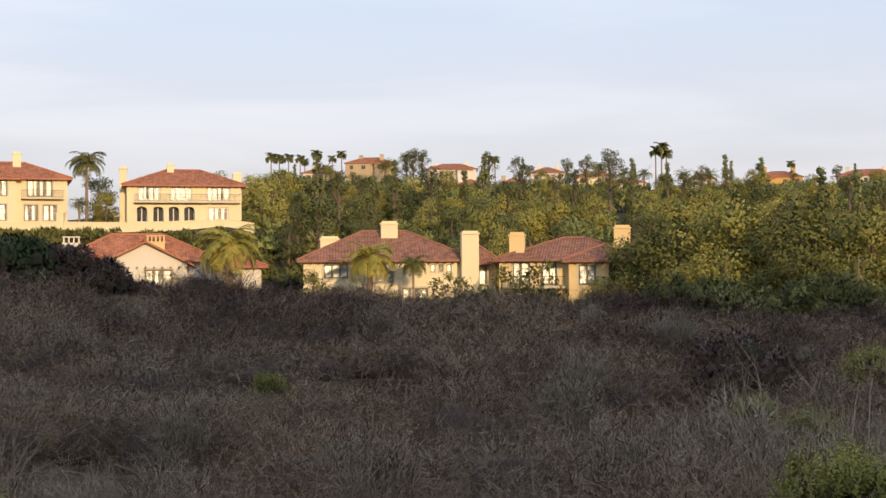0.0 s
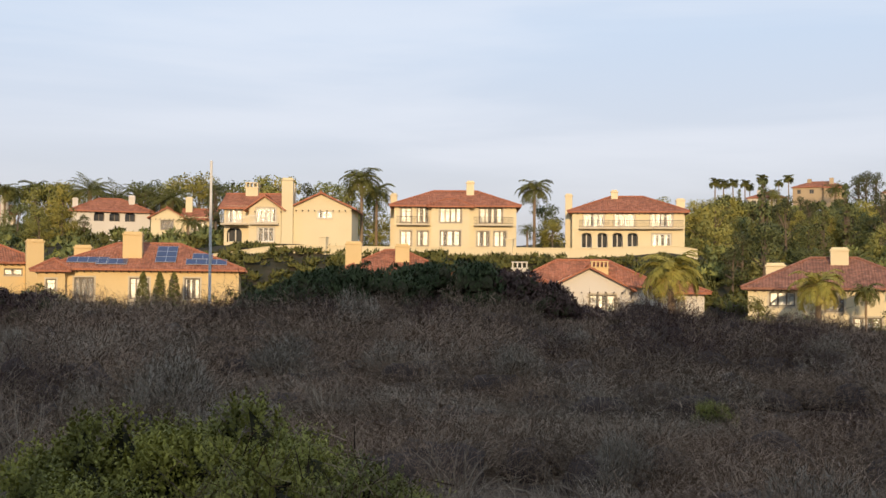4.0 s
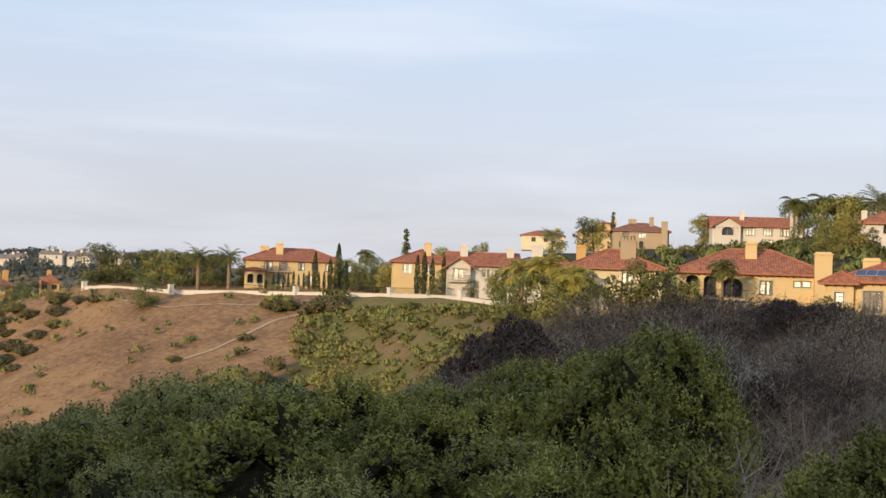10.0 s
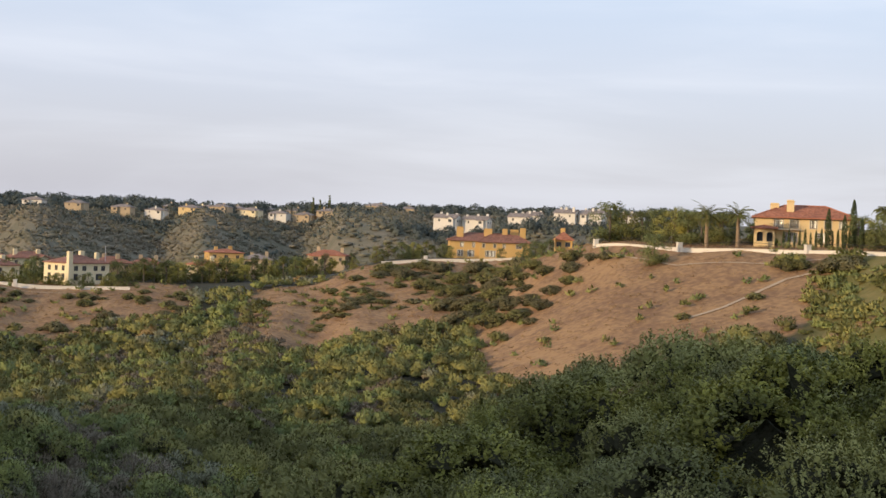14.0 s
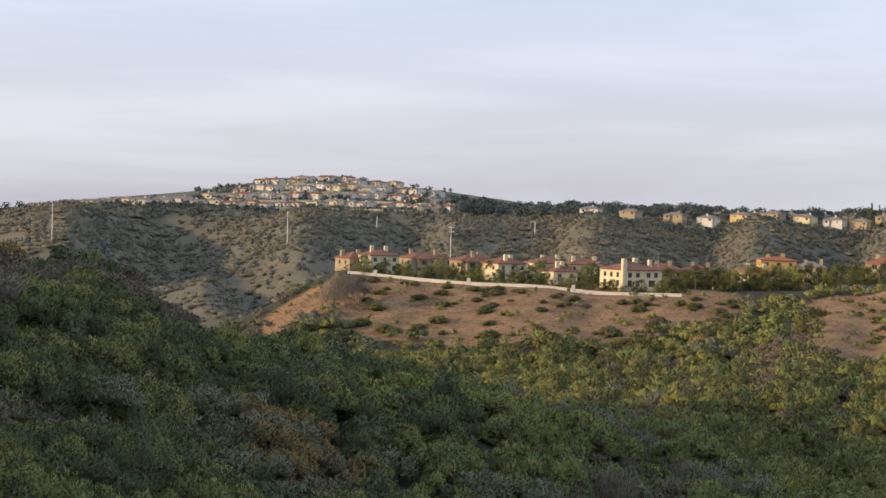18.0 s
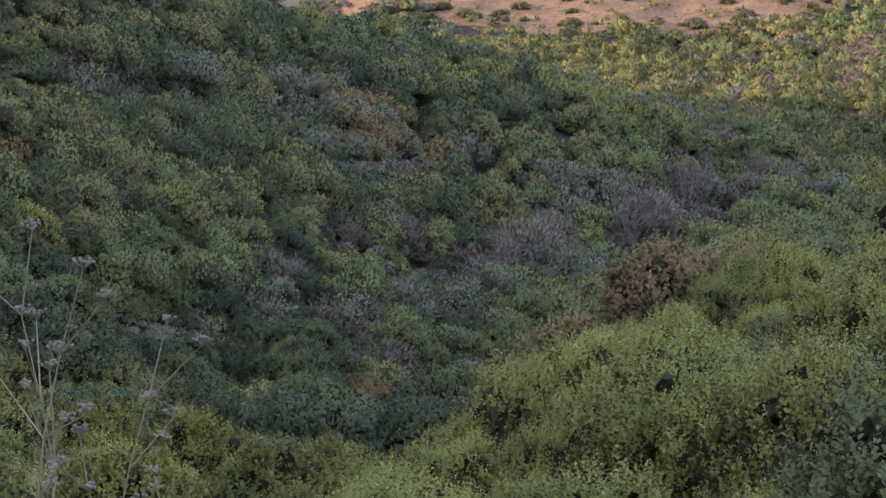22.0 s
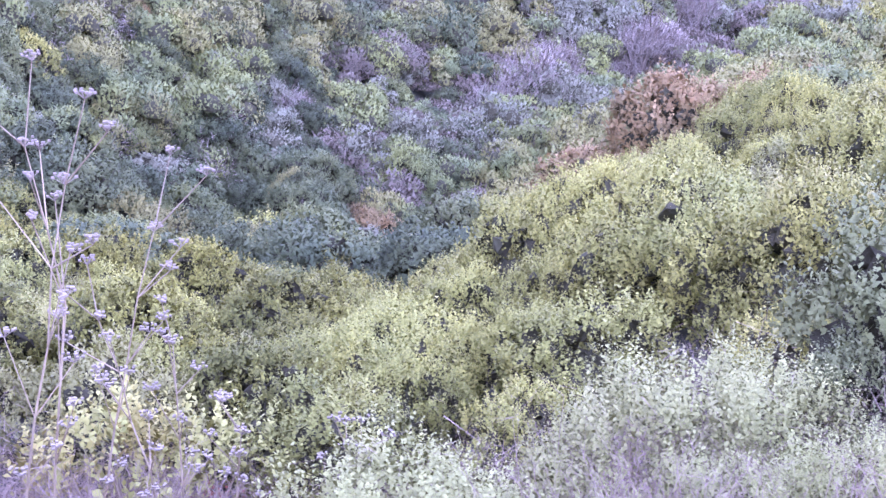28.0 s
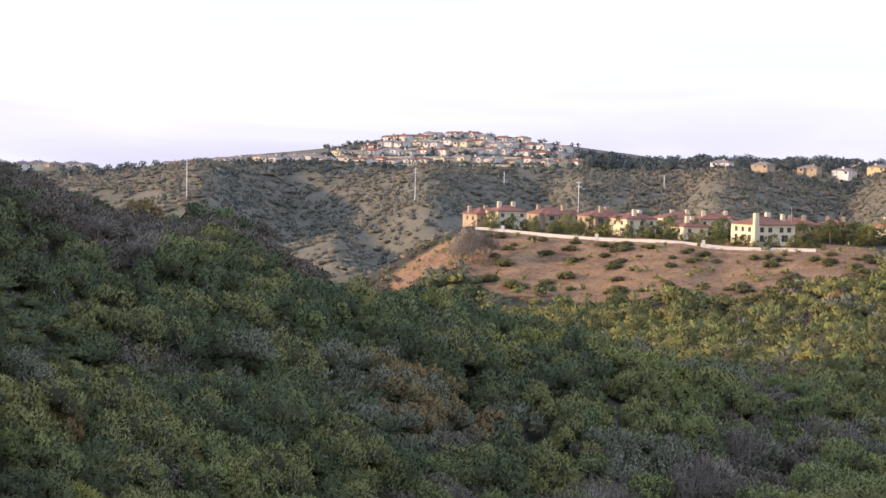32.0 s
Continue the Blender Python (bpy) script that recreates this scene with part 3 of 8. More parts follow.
    a, b, c, d = corner(xi, yi), corner(xi + 1, yi), corner(xi, yi + 1), corner(xi + 1, yi + 1)
    return (a * (1 - fx) + b * fx) * (1 - fy) + (c * (1 - fx) + d * fx) * fy


def box01(v, lo, hi, soft):
    return np.clip((v - lo) / soft + 0.5, 0, 1) * np.clip((hi - v) / soft + 0.5, 0, 1)


def land_grid():
    z = np.zeros((len(AZS), len(RS)))
    for i, a in enumerate(AZS):
        aa = a if a >= _ka[0] else a + 360
        j = min(max(np.searchsorted(_ka, aa, side="right") - 1, 0), len(_ka) - 2)
        f = (aa - _ka[j]) / (_ka[j + 1] - _ka[j])
        kr = _kr[j] * (1 - f) + _kr[j + 1] * f
        kz = _kz[j] * (1 - f) + _kz[j + 1] * f
        z[i] = np.interp(RS, kr, kz)
    for _ in range(2):
        z[:, 1:-1] = 0.25 * z[:, :-2] + 0.5 * z[:, 1:-1] + 0.25 * z[:, 2:]
        z[1:-1] = 0.25 * z[:-2] + 0.5 * z[1:-1] + 0.25 * z[2:]
    a = np.radians(AZS)[:, None]
    x, y = -np.sin(a) * RS, np.cos(a) * RS
    rough = np.clip((RS - 8) / 60, 0, 1)
    z += rough * (0.25 * value_noise(x / 7, y / 7, 1) + 0.5 * value_noise(x / 19, y / 19, 2))
    folds = np.clip((RS - 560) / 120, 0, 1) * np.clip((1040 - RS) / 120, 0, 1)
    spur = np.interp(AZS, (62, 70, 74, 79, 80.5, 85, 86.5, 92, 93.5, 98, 99.5, 104.5, 110.3, 114.3, 121, 124), (0, 2, -4, 6, -6, 7, -7, 5, -5, 6, -5, 12, -13, 10, -6, 0))
    knoll = np.interp(AZS, (100, 104, 106.6, 108.4, 112, 116), (0, 4, -9, 9, -3, 0))
    wave = 22 * value_noise(x / 130, y / 130, 7)
    z += folds * (1.7 * spur[:, None] * np.clip((RS - 640) / 90, 0, 1) + 3 * value_noise(x / 90, y / 90, 5) + 1.5 * value_noise(x / 35, y / 35, 6))
    z += knoll[:, None] * box01(RS + 0.6 * wave, 540, 720, 110)
    gully = np.clip((RS - 60) / 60, 0, 1) * np.clip((460 - RS) / 60, 0, 1) * np.clip((AZS[:, None] - 72) / 6, 0, 1)
    z += gully * 1.6 * value_noise(AZS[:, None] / 1.7, RS / 160 + 0 * a, 9)
    return z


LAND = land_grid()


def ground(az, r):
    """Height of the land at bearings and distances (arrays or numbers)."""
    az, r = np.asarray(az, float), np.asarray(r, float)
    az = np.where(az > AZS[-1], az - 360, az)
    i = np.clip(np.searchsorted(AZS, az, side="right") - 1, 0, len(AZS) - 2)
    j = np.clip(np.searchsorted(RS, r, side="right") - 1, 0, len(RS) - 2)
    f = np.clip((az - AZS[i]) / (AZS[i + 1] - AZS[i]), 0, 1)
    g = np.clip((r - RS[j]) / (RS[j + 1] - RS[j]), 0, 1)
    return (LAND[i, j] * (1 - f) + LAND[i + 1, j] * f) * (1 - g) + (LAND[i, j + 1] * (1 - f) + LAND[i + 1, j + 1] * f) * g


def dry_cover(az, r):
    """How far the ground is dry grass (1) rather than scrub (0)."""
    az, r = np.asarray(az, float), np.asarray(r, float)
    x, y = -np.sin(np.radians(az)) * r, np.cos(np.radians(az)) * r
    w = value_noise(x / 26, y / 26, 11) * 0.5 + value_noise(x / 9, y / 9, 12) * 0.25
    hill = box01(az + 5 * w, 57.5, 71.2, 2.5) * box01(r + 10 * w, 205, 330, 14)
    spur = box01(az, 66, 83, 3) * box01(r + 14 * w, 282, 408, 16) * 0.8
    mesa_low = np.interp(az, (84, 90, 95, 100, 104), (370, 350, 345, 362, 395))
    mesa = box01(az, 85.5, 106, 1.5) * np.clip((r - mesa_low + 22 * w) / 12 + 0.5, 0, 1) * np.clip((452 - r) / 20, 0, 1)
    shoulder = box01(az, 47.5, 59, 2) * box01(r, 95, 250, 24) * (0.3 + 0.3 * w)
    return np.clip(hill + spur + mesa + shoulder, 0, 1)


def sheet(name, verts, faces, material, normals=None):
    me = bpy.data.meshes.new(name)
    verts, faces = np.asarray(verts, np.float32), np.asarray(faces, np.int32)
    k = faces.shape[1]
    me.vertices.add(len(verts))
    me.vertices.foreach_set("co", verts.ravel())
    me.loops.add(faces.size)
    me.loops.foreach_set("vertex_index", faces.ravel())
    me.polygons.add(len(faces))
    me.polygons.foreach_set("loop_start", np.arange(0, faces.size, k, dtype=np.int32))
    me.update(calc_edges=True)
    if material:
        me.materials.append(material)
    if normals is not None:
        soft = me.attributes.new("custom_normal", "FLOAT_VECTOR", "POINT")
        soft.data.foreach_set("vector", np.asarray(normals, np.float32).ravel())
    return me


def face_out(v, out):
    """Turns each leaf so that its front looks outwards."""
    g = np.cross(v[:, 1] - v[:, 0], v[:, 2] - v[:, 0])
    back = np.einsum("ij,ij->i", g, out) < 0
    v[back] = v[back][:, ::-1]
    return v


def build_land():
    na, nr = len(AZS), len(RS)
    a = np.radians(AZS)[:, None]
    v = np.stack([-np.sin(a) * RS, np.cos(a) * RS, LAND], -1).reshape(-1, 3)
    v = np.concatenate([v, [[0, 0, -1.6]]])
    i, j = np.meshgrid(np.arange(na), np.arange(nr - 1), indexing="ij")
    n = (i + 1) % na
    f = np.stack([i * nr + j, i * nr + j + 1, n * nr + j + 1, n * nr + j], -1).reshape(-1, 4)
    me = sheet("ground", v, f, None)
    rim = [int(k) for k in np.arange(na) * nr]
    bm = bmesh.new()
    bm.from_mesh(me)
    bm.verts.ensure_lookup_table()
    for k in range(na):
        bm.faces.new((bm.verts[na * nr], bm.verts[rim[k]], bm.verts[rim[(k + 1) % na]]))
    bmesh.ops.recalc_face_normals(bm, faces=bm.faces)
    bm.to_mesh(me)
    bm.free()
    cover = me.attributes.new("dry_grass", "FLOAT", "POINT")
    aa, rr = np.meshgrid(AZS, RS, indexing="ij")
    cover.data.foreach_set("value", np.concatenate([dry_cover(aa, rr).ravel(), [0.0]]).astype(np.float32))
    litter = me.attributes.new("litter", "FLOAT", "POINT")
    amount = np.clip(box01(aa, -40, 52, 4) * box01(rr, -5, 84, 8) + box01(rr, -5, 6.5, 3), 0, 1)
    litter.data.foreach_set("value", np.concatenate([amount.ravel(), [1.0]]).astype(np.float32))
    meadow = me.attributes.new("meadow", "FLOAT", "POINT")
    meadow.data.foreach_set("value", np.concatenate([(box01(aa, 45.5, 58.8, 2) * box01(rr, 62, 256, 20)).ravel(), [0.0]]).astype(np.float32))
    # mask by distance for the paler ground, haze put into its colour
    farther = me.attributes.new("far_haze", "FLOAT", "POINT")
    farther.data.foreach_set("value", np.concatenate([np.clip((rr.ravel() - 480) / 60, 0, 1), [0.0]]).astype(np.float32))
    me.polygons.foreach_set("use_smooth", np.ones(len(me.polygons), bool))
    if me.polygons[2000].normal.z < 0:
        me.flip_normals()
    m = surface("ground_cover", (0.06, 0.055, 0.036), (0.05, 0.05, 0.03), (0.1, 0.078, 0.058), scale=0.05, fine=0.5, rough=0.95, bump=0.6, bump_size=0.5, spec=0.1)
    nt, l = m.node_tree.nodes, m.node_tree.links
    b = nt["Principled BSDF"]
    old = b.inputs["Base Color"].links[0].from_socket
    dry = surface("dry_grass_tmp", (0.33, 0.195, 0.105), (0.28, 0.155, 0.085), (0.4, 0.27, 0.15), scale=0.06, fine=0.9)
    at = nt.new("ShaderNodeAttribute")
    at.attribute_name = "dry_grass"
    space = nt.new("ShaderNodeNewGeometry")
    noise_a = nt.new("ShaderNodeTexNoise")
    noise_a.inputs["Scale"].default_value, noise_a.inputs["Detail"].default_value = 0.12, 8.0
    l.new(space.outputs["Position"], noise_a.inputs["Vector"])
    grassmix = nt.new("ShaderNodeMixRGB")
    grassmix.inputs["Color1"].default_value, grassmix.inputs["Color2"].default_value = (0.35, 0.212, 0.105, 1), (0.205, 0.12, 0.068, 1)
    ra = nt.new("ShaderNodeMapRange")
    ra.inputs["From Min"].default_value, ra.inputs["From Max"].default_value = 0.35, 0.65
    l.new(noise_a.outputs["Fac"], ra.inputs["Value"])
    noise_c = nt.new("ShaderNodeTexNoise")
    noise_c.inputs["Scale"].default_value, noise_c.inputs["Detail"].default_value = 0.9, 6.0
    l.new(space.outputs["Position"], noise_c.inputs["Vector"])
    both = nt.new("ShaderNodeMath")
    both.operation = "ADD"
    l.new(noise_a.outputs["Fac"], both.inputs[0])
    l.new(noise_c.outputs["Fac"], both.inputs[1])
    ra.inputs["From Min"].default_value, ra.inputs["From Max"].default_value = 0.82, 1.2
    l.new(both.outputs["Value"], ra.inputs["Value"])
    l.new(ra.outputs["Result"], grassmix.inputs["Fac"])
    edge = nt.new("ShaderNodeMath")
    edge.operation = "ADD"
    l.new(at.outputs["Fac"], edge.inputs[0])
    l.new(noise_a.outputs["Fac"], edge.inputs[1])
    rb = nt.new("ShaderNodeMapRange")
    rb.inputs["From Min"].default_value, rb.inputs["From Max"].default_value = 0.85, 1.1
    l.new(edge.outputs["Value"], rb.inputs["Value"])
    mix = nt.new("ShaderNodeMixRGB")
    l.new(rb.outputs["Result"], mix.inputs["Fac"])
    l.new(grassmix.outputs["Color"], mix.inputs["Color2"])
    at2 = nt.new("ShaderNodeAttribute")
    at2.attribute_name = "litter"
    noise_b = nt.new("ShaderNodeTexNoise")
    noise_b.inputs["Scale"].default_value, noise_b.inputs["Detail"].default_value = 1.6, 8.0
    l.new(space.outputs["Position"], noise_b.inputs["Vector"])
    soil = nt.new("ShaderNodeMixRGB")
    soil.inputs["Color1"].default_value, soil.inputs["Color2"].default_value = (0.075, 0.055, 0.042, 1), (0.19, 0.125, 0.075, 1)
    rc = nt.new("ShaderNodeMapRange")
    rc.inputs["From Min"].default_value, rc.inputs["From Max"].default_value = 0.42, 0.68
    l.new(noise_b.outputs["Fac"], rc.inputs["Value"])
    l.new(rc.outputs["Result"], soil.inputs["Fac"])
    at5 = nt.new("ShaderNodeAttribute")
    at5.attribute_name = "meadow"
    olive_grass = nt.new("ShaderNodeMixRGB")
    olive_grass.inputs["Color1"].default_value, olive_grass.inputs["Color2"].default_value = (0.135, 0.125, 0.04, 1), (0.2, 0.16, 0.06, 1)
    l.new(ra.outputs["Result"], olive_grass.inputs["Fac"])
    green = nt.new("ShaderNodeMixRGB")
    l.new(at5.outputs["Fac"], green.inputs["Fac"])
    l.new(old, green.inputs["Color1"])
    l.new(olive_grass.outputs["Color"], green.inputs["Color2"])
    l.new(green.outputs["Color"], mix.inputs["Color1"])
    mix3 = nt.new("ShaderNodeMixRGB")
    l.new(at2.outputs["Fac"], mix3.inputs["Fac"])
    l.new(mix.outputs["Color"], mix3.inputs["Color1"])
    l.new(soil.outputs["Color"], mix3.inputs["Color2"])
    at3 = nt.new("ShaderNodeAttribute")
    at3.attribute_name = "far_haze"
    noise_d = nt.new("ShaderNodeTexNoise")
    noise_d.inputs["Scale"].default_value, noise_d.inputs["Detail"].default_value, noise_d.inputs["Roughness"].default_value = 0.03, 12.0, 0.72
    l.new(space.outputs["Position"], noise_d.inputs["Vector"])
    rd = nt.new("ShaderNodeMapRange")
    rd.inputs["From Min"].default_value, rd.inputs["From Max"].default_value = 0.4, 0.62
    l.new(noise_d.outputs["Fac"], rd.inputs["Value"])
    # far ground tones, lightened to carry the haze
    hazed_sage = nt.new("ShaderNodeMixRGB")
    hazed_sage.inputs["Color1"].default_value, hazed_sage.inputs["Color2"].default_value = (0.14, 0.13, 0.085, 1), (0.21, 0.178, 0.122, 1)
    l.new(rd.outputs["Result"], hazed_sage.inputs["Fac"])
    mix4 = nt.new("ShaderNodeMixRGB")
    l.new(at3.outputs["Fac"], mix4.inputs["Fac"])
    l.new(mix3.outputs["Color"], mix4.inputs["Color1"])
    l.new(hazed_sage.outputs["Color"], mix4.inputs["Color2"])
    l.new(mix4.outputs["Color"], b.inputs["Base Color"])
    bpy.data.materials.remove(dry)
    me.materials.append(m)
    return tagged(new("ground", me), "scrub-covered canyon land with dry grass slopes", "ground", kind="structure")


build_land()
# highest sight line over the bare land, to thin out what no one can see from the standing point
_el = LAND / RS[None, :]
_hor = np.maximum.accumulate(_el, axis=1)


def in_sight(az, r, top):
    i = np.clip(np.searchsorted(AZS, az) - 1, 0, len(AZS) - 1)
    j = np.clip(np.searchsorted(RS, r * 0.97) - 1, 0, len(RS) - 1)
    return (ground(az, r) + top) / r > _hor[i, j] - 0.002


# ---- small builders ----
def part(name, bm, material, parent, label=""):
    me = bpy.data.meshes.new(name)
    bm.to_mesh(me)
    bm.free()
    me.materials.append(material)
    ob = new(name, me)
    ob.parent = parent
    return tagged(ob, label)


def share(name, me, parent, m=None, label=""):
    ob = new(name, me)
    ob.parent = parent
    if m is not None:
        ob.matrix_basis = m
    return tagged(ob, label)


def thing(name, m, label, category, group="", kind=""):
    ob = new(name)
    ob.matrix_basis = m
    return tagged(ob, label, category, group, kind)


def add_box(bm, x0, x1, y0, y1, z0, z1, bevel=0.0):
    r = bmesh.ops.create_cube(bm, size=1, matrix=Matrix.Translation(((x0 + x1) / 2, (y0 + y1) / 2, (z0 + z1) / 2)) @ Matrix.Diagonal((abs(x1 - x0), abs(y1 - y0), abs(z1 - z0), 1)))
    if bevel:
        es = list({e for v in r["verts"] for e in v.link_edges})
        bmesh.ops.bevel(bm, geom=es, offset=bevel, segments=1, affect="EDGES")


def boxes(*specs, bevel=0.0):
    bm = bmesh.new()
    for s in specs:
        add_box(bm, *s, bevel=bevel)
    return bm


def add_tube(bm, p0, p1, r0, r1, sides=7):
    p0, p1 = Vector(p0), Vector(p1)
    d = p1 - p0
    q = d.to_track_quat("Z", "Y").to_matrix().to_4x4()
    bmesh.ops.create_cone(bm, cap_ends=True, segments=sides, radius1=r0, radius2=r1, depth=d.length, matrix=Matrix.Translation((p0 + p1) / 2) @ q)


def leaf_quads(p, nrm, length, width, rng, droop=0.0):
    """Arrays of leaf quads at the points p that face roughly along nrm."""
    n = len(p)
    nrm = nrm + rng.normal(0, 0.55, (n, 3))
    nrm /= np.linalg.norm(nrm, axis=1)[:, None] + 1e-9
    ref = rng.normal(0, 1, (n, 3))
    ref[:, 2] += 0.5 - droop
    u = np.cross(nrm, ref)
    u /= np.linalg.norm(u, axis=1)[:, None] + 1e-9
    w = np.cross(nrm, u)
    length, width = np.broadcast_to(length, n)[:, None], np.broadcast_to(width, n)[:, None]
    bend = nrm * length * rng.uniform(-0.15, 0.25, (n, 1))
    v = np.stack([p - u * width * 0.5, p - w * length * 0.5 - bend * 0.4, p + u * width * 0.5, p + w * length * 0.5 - bend], 1)
    return v


def quads_mesh(name, v, material, out=None):
    """A mesh of loose quads; out: the soft outward direction of each, for the shading of a crown."""
    n = len(v)
    if out is not None:
        out = out / (np.linalg.norm(out, axis=1)[:, None] + 1e-9)
        v = face_out(v, out)
    return sheet(name, v.reshape(-1, 3), np.arange(n * 4).reshape(n, 4), material, None if out is None else np.repeat(out, 4, 0))


def unit_ball(level):
    bm = bmesh.new()
    bmesh.ops.create_icosphere(bm, subdivisions=level, radius=1)
    v = np.array([q.co[:] for q in bm.verts])
    bm.verts.index_update()
    f = np.array([[q.index for q in g.verts] for g in bm.faces])
    bm.free()
    return v, f


BALLS = {1: unit_ball(1), 2: unit_ball(2)}


def bulk_bushes(cx, cy, cz, rad, hgt, leaves, leaf, rng, lobes=7, level=2, narrow=0.75):
    """Many bushes in bulk: each a dome of several leafy clumps over twiggy hearts that can be coloured as gap shade.
    Gives vertices, triangles, the number of heart triangles and outward directions.
    """
    u, f = BALLS[level]
    f = f[u[f].mean(axis=1)[:, 2] > -0.45]
    who = np.repeat(np.arange(len(cx)), lobes)
    n, k = len(who), len(u)
    order = np.arange(n) % lobes
    a = rng.uniform(0, 2 * np.pi, n)
    e = np.where(order == 0, 1.4, rng.uniform(0.05, 1.1, n))
    q = np.where(order == 0, rng.uniform(0.45, 0.7, n), rng.uniform(0.58, 0.85, n)) if lobes > 1 else np.full(n, 0.2)
    lr = rad[who] * (rng.uniform(0.26, 0.44, n) if lobes > 5 else rng.uniform(0.38, 0.6, n) if lobes > 1 else rng.uniform(0.85, 1.1, n))
    flat = np.clip(hgt / rad, 0.35, 1.1)[who]
    mid = np.stack([cx[who] + np.cos(a) * np.cos(e) * q * rad[who], cy[who] + np.sin(a) * np.cos(e) * q * rad[who], cz[who] + np.maximum(hgt[who] * (0.08 + np.sin(e) * q * 1.05), 0.2 * lr)], 1)
    size = np.stack([lr, lr, lr * flat], 1)
    s = rng.uniform(0.65, 1.0, (n, k, 1))
    core = mid[:, None] + u[None] * size[:, None] * s * 0.66
    heart = np.stack([cx, cy, cz + hgt * 0.1], 1)[who]
    core_out = u[None] * 0.8 + ((mid - heart) / rad[who][:, None])[:, None] * 0.5 + rng.normal(0, 0.1, (n, k, 3))
    tri = (f[None] + (np.arange(n) * k)[:, None, None]).reshape(-1, 3)
    per = np.maximum(leaves[who] // lobes, 3)
    lobe = np.repeat(np.arange(n), per)
    m = len(lobe)
    d = rng.normal(0, 1, (m, 3)) + 0.7 * ((mid - heart) / rad[who][:, None])[lobe]
    d[:, 2] = np.abs(d[:, 2]) * 1.1 - 0.1
    d /= np.linalg.norm(d, axis=1)[:, None]
    p = mid[lobe] + d * size[lobe] * rng.uniform(0.72, 1.05, (m, 1))
    lf = (leaf[who][lobe] * rng.uniform(0.6, 1.3, m))[:, None]
    side = np.cross(d, rng.normal(0, 1, (m, 3)))
    side /= np.linalg.norm(side, axis=1)[:, None] + 1e-9
    tip = np.cross(side, d) * 0.8 + d * rng.uniform(0.1, 0.8, (m, 1)) + np.array([0, 0, 0.4 if lobes > 3 else 0.1])
    v = np.stack([p - side * lf * narrow * 0.5, p + side * lf * narrow * 0.5, p + tip * lf], 1)
    out = d * 0.9 + (mid - heart)[lobe] / rad[who][lobe][:, None] * 0.35 + rng.normal(0, 0.09, (m, 3))
    out /= np.linalg.norm(out, axis=1)[:, None]
    v = face_out(v, out)
    core_out = core_out / np.linalg.norm(core_out, axis=2)[..., None]
    lt = n * k + np.arange(m * 3).reshape(m, 3)
    return (np.concatenate([core.reshape(-1, 3), v.reshape(-1, 3)]), np.concatenate([tri, lt]), len(tri), np.concatenate([core_out.reshape(-1, 3), np.repeat(out, 3, 0)]))

# ---- houses ----
def wall_panel(bm, length, height, thick, holes, gable=0.0):
    """A wall along +x from 0, its outer face at y = 0 and its thickness towards +y, with rectangular or arched openings through it."""
    xs = sorted({0.0, length, *[h[0] for h in holes], *[h[0] + h[2] for h in holes]})
    zs = sorted({0.0, height, *[h[1] for h in holes], *[h[1] + h[3] for h in holes]})
    for i in range(len(xs) - 1):
        run = None
        for j in range(len(zs) - 1):
            cx, cz = (xs[i] + xs[i + 1]) / 2, (zs[j] + zs[j + 1]) / 2
            free = any(h[0] < cx < h[0] + h[2] and h[1] < cz < h[1] + h[3] for h in holes)
            if not free:
                run = (run[0], zs[j + 1]) if run else (zs[j], zs[j + 1])
            if (free or j == len(zs) - 2) and run:
                add_box(bm, xs[i], xs[i + 1], 0, thick, *run)
                run = None
    for h in holes:
        if len(h) > 4 and h[4] == "arch":       # fill the corners above the arch
            r, cx, top = h[2] / 2, h[0] + h[2] / 2, h[1] + h[3]
            for side in (-1, 1):
                prev = None
                for k in range(7):
                    t = k / 6 * math.pi / 2
                    p = (cx + side * r * math.sin(t), top - r * 0.8 + r * 0.8 * math.cos(t))
                    if prev:
                        vs = [bm.verts.new((q[0], y, q[1])) for y in (0.002, thick - 0.002) for q in (prev, p, (p[0], top), (prev[0], top))]
                        for f in ((0, 1, 2, 3), (7, 6, 5, 4), (0, 4, 5, 1), (2, 6, 7, 3)):
                            bm.faces.new([vs[q] for q in f])
                    prev = p
    if gable:
        vs = [bm.verts.new(c) for y in (0, thick) for c in ((0, y, height), (length, y, height), (length / 2, y, height + gable))]
        bm.faces.new(vs[:3])
        bm.faces.new(vs[:2:-1])
        for i in range(3):
            bm.faces.new((vs[i], vs[3 + i], vs[3 + (i + 1) % 3], vs[(i + 1) % 3]))
    bmesh.ops.recalc_face_normals(bm, faces=bm.faces)


def roof_slab(x0, x1, y0, y1, z, rise, style, over, thick=0.22):
    """Tiled roof body with overhang: hip, or gable with its ridge along x or y. UV runs along and up each slope in metres."""
    bm = bmesh.new()
    X0, X1, Y0, Y1 = x0 - over, x1 + over, y0 - over, y1 + over
    drop = rise * over / max(min(x1 - x0, y1 - y0) / 2, 0.5)
    zb = z - drop
    w, d = X1 - X0, Y1 - Y0
    cx, cy = (X0 + X1) / 2, (Y0 + Y1) / 2
    top = z + rise
    c = [(X0, Y0), (X1, Y0), (X1, Y1), (X0, Y1)]
    if style == "hip":
        inset = min(w, d) / 2
        a, b = ((X0 + inset, cy), (X1 - inset, cy)) if w >= d else ((cx, Y0 + inset), (cx, Y1 - inset))
    elif style == "gablex":
        a, b = (X0, cy), (X1, cy)
    else:
        a, b = (cx, Y0), (cx, Y1)
    lo = [bm.verts.new((*q, zb)) for q in c]
    base = [bm.verts.new((*q, zb - thick)) for q in c]
    ra, rb = bm.verts.new((*a, top)), bm.verts.new((*b, top))
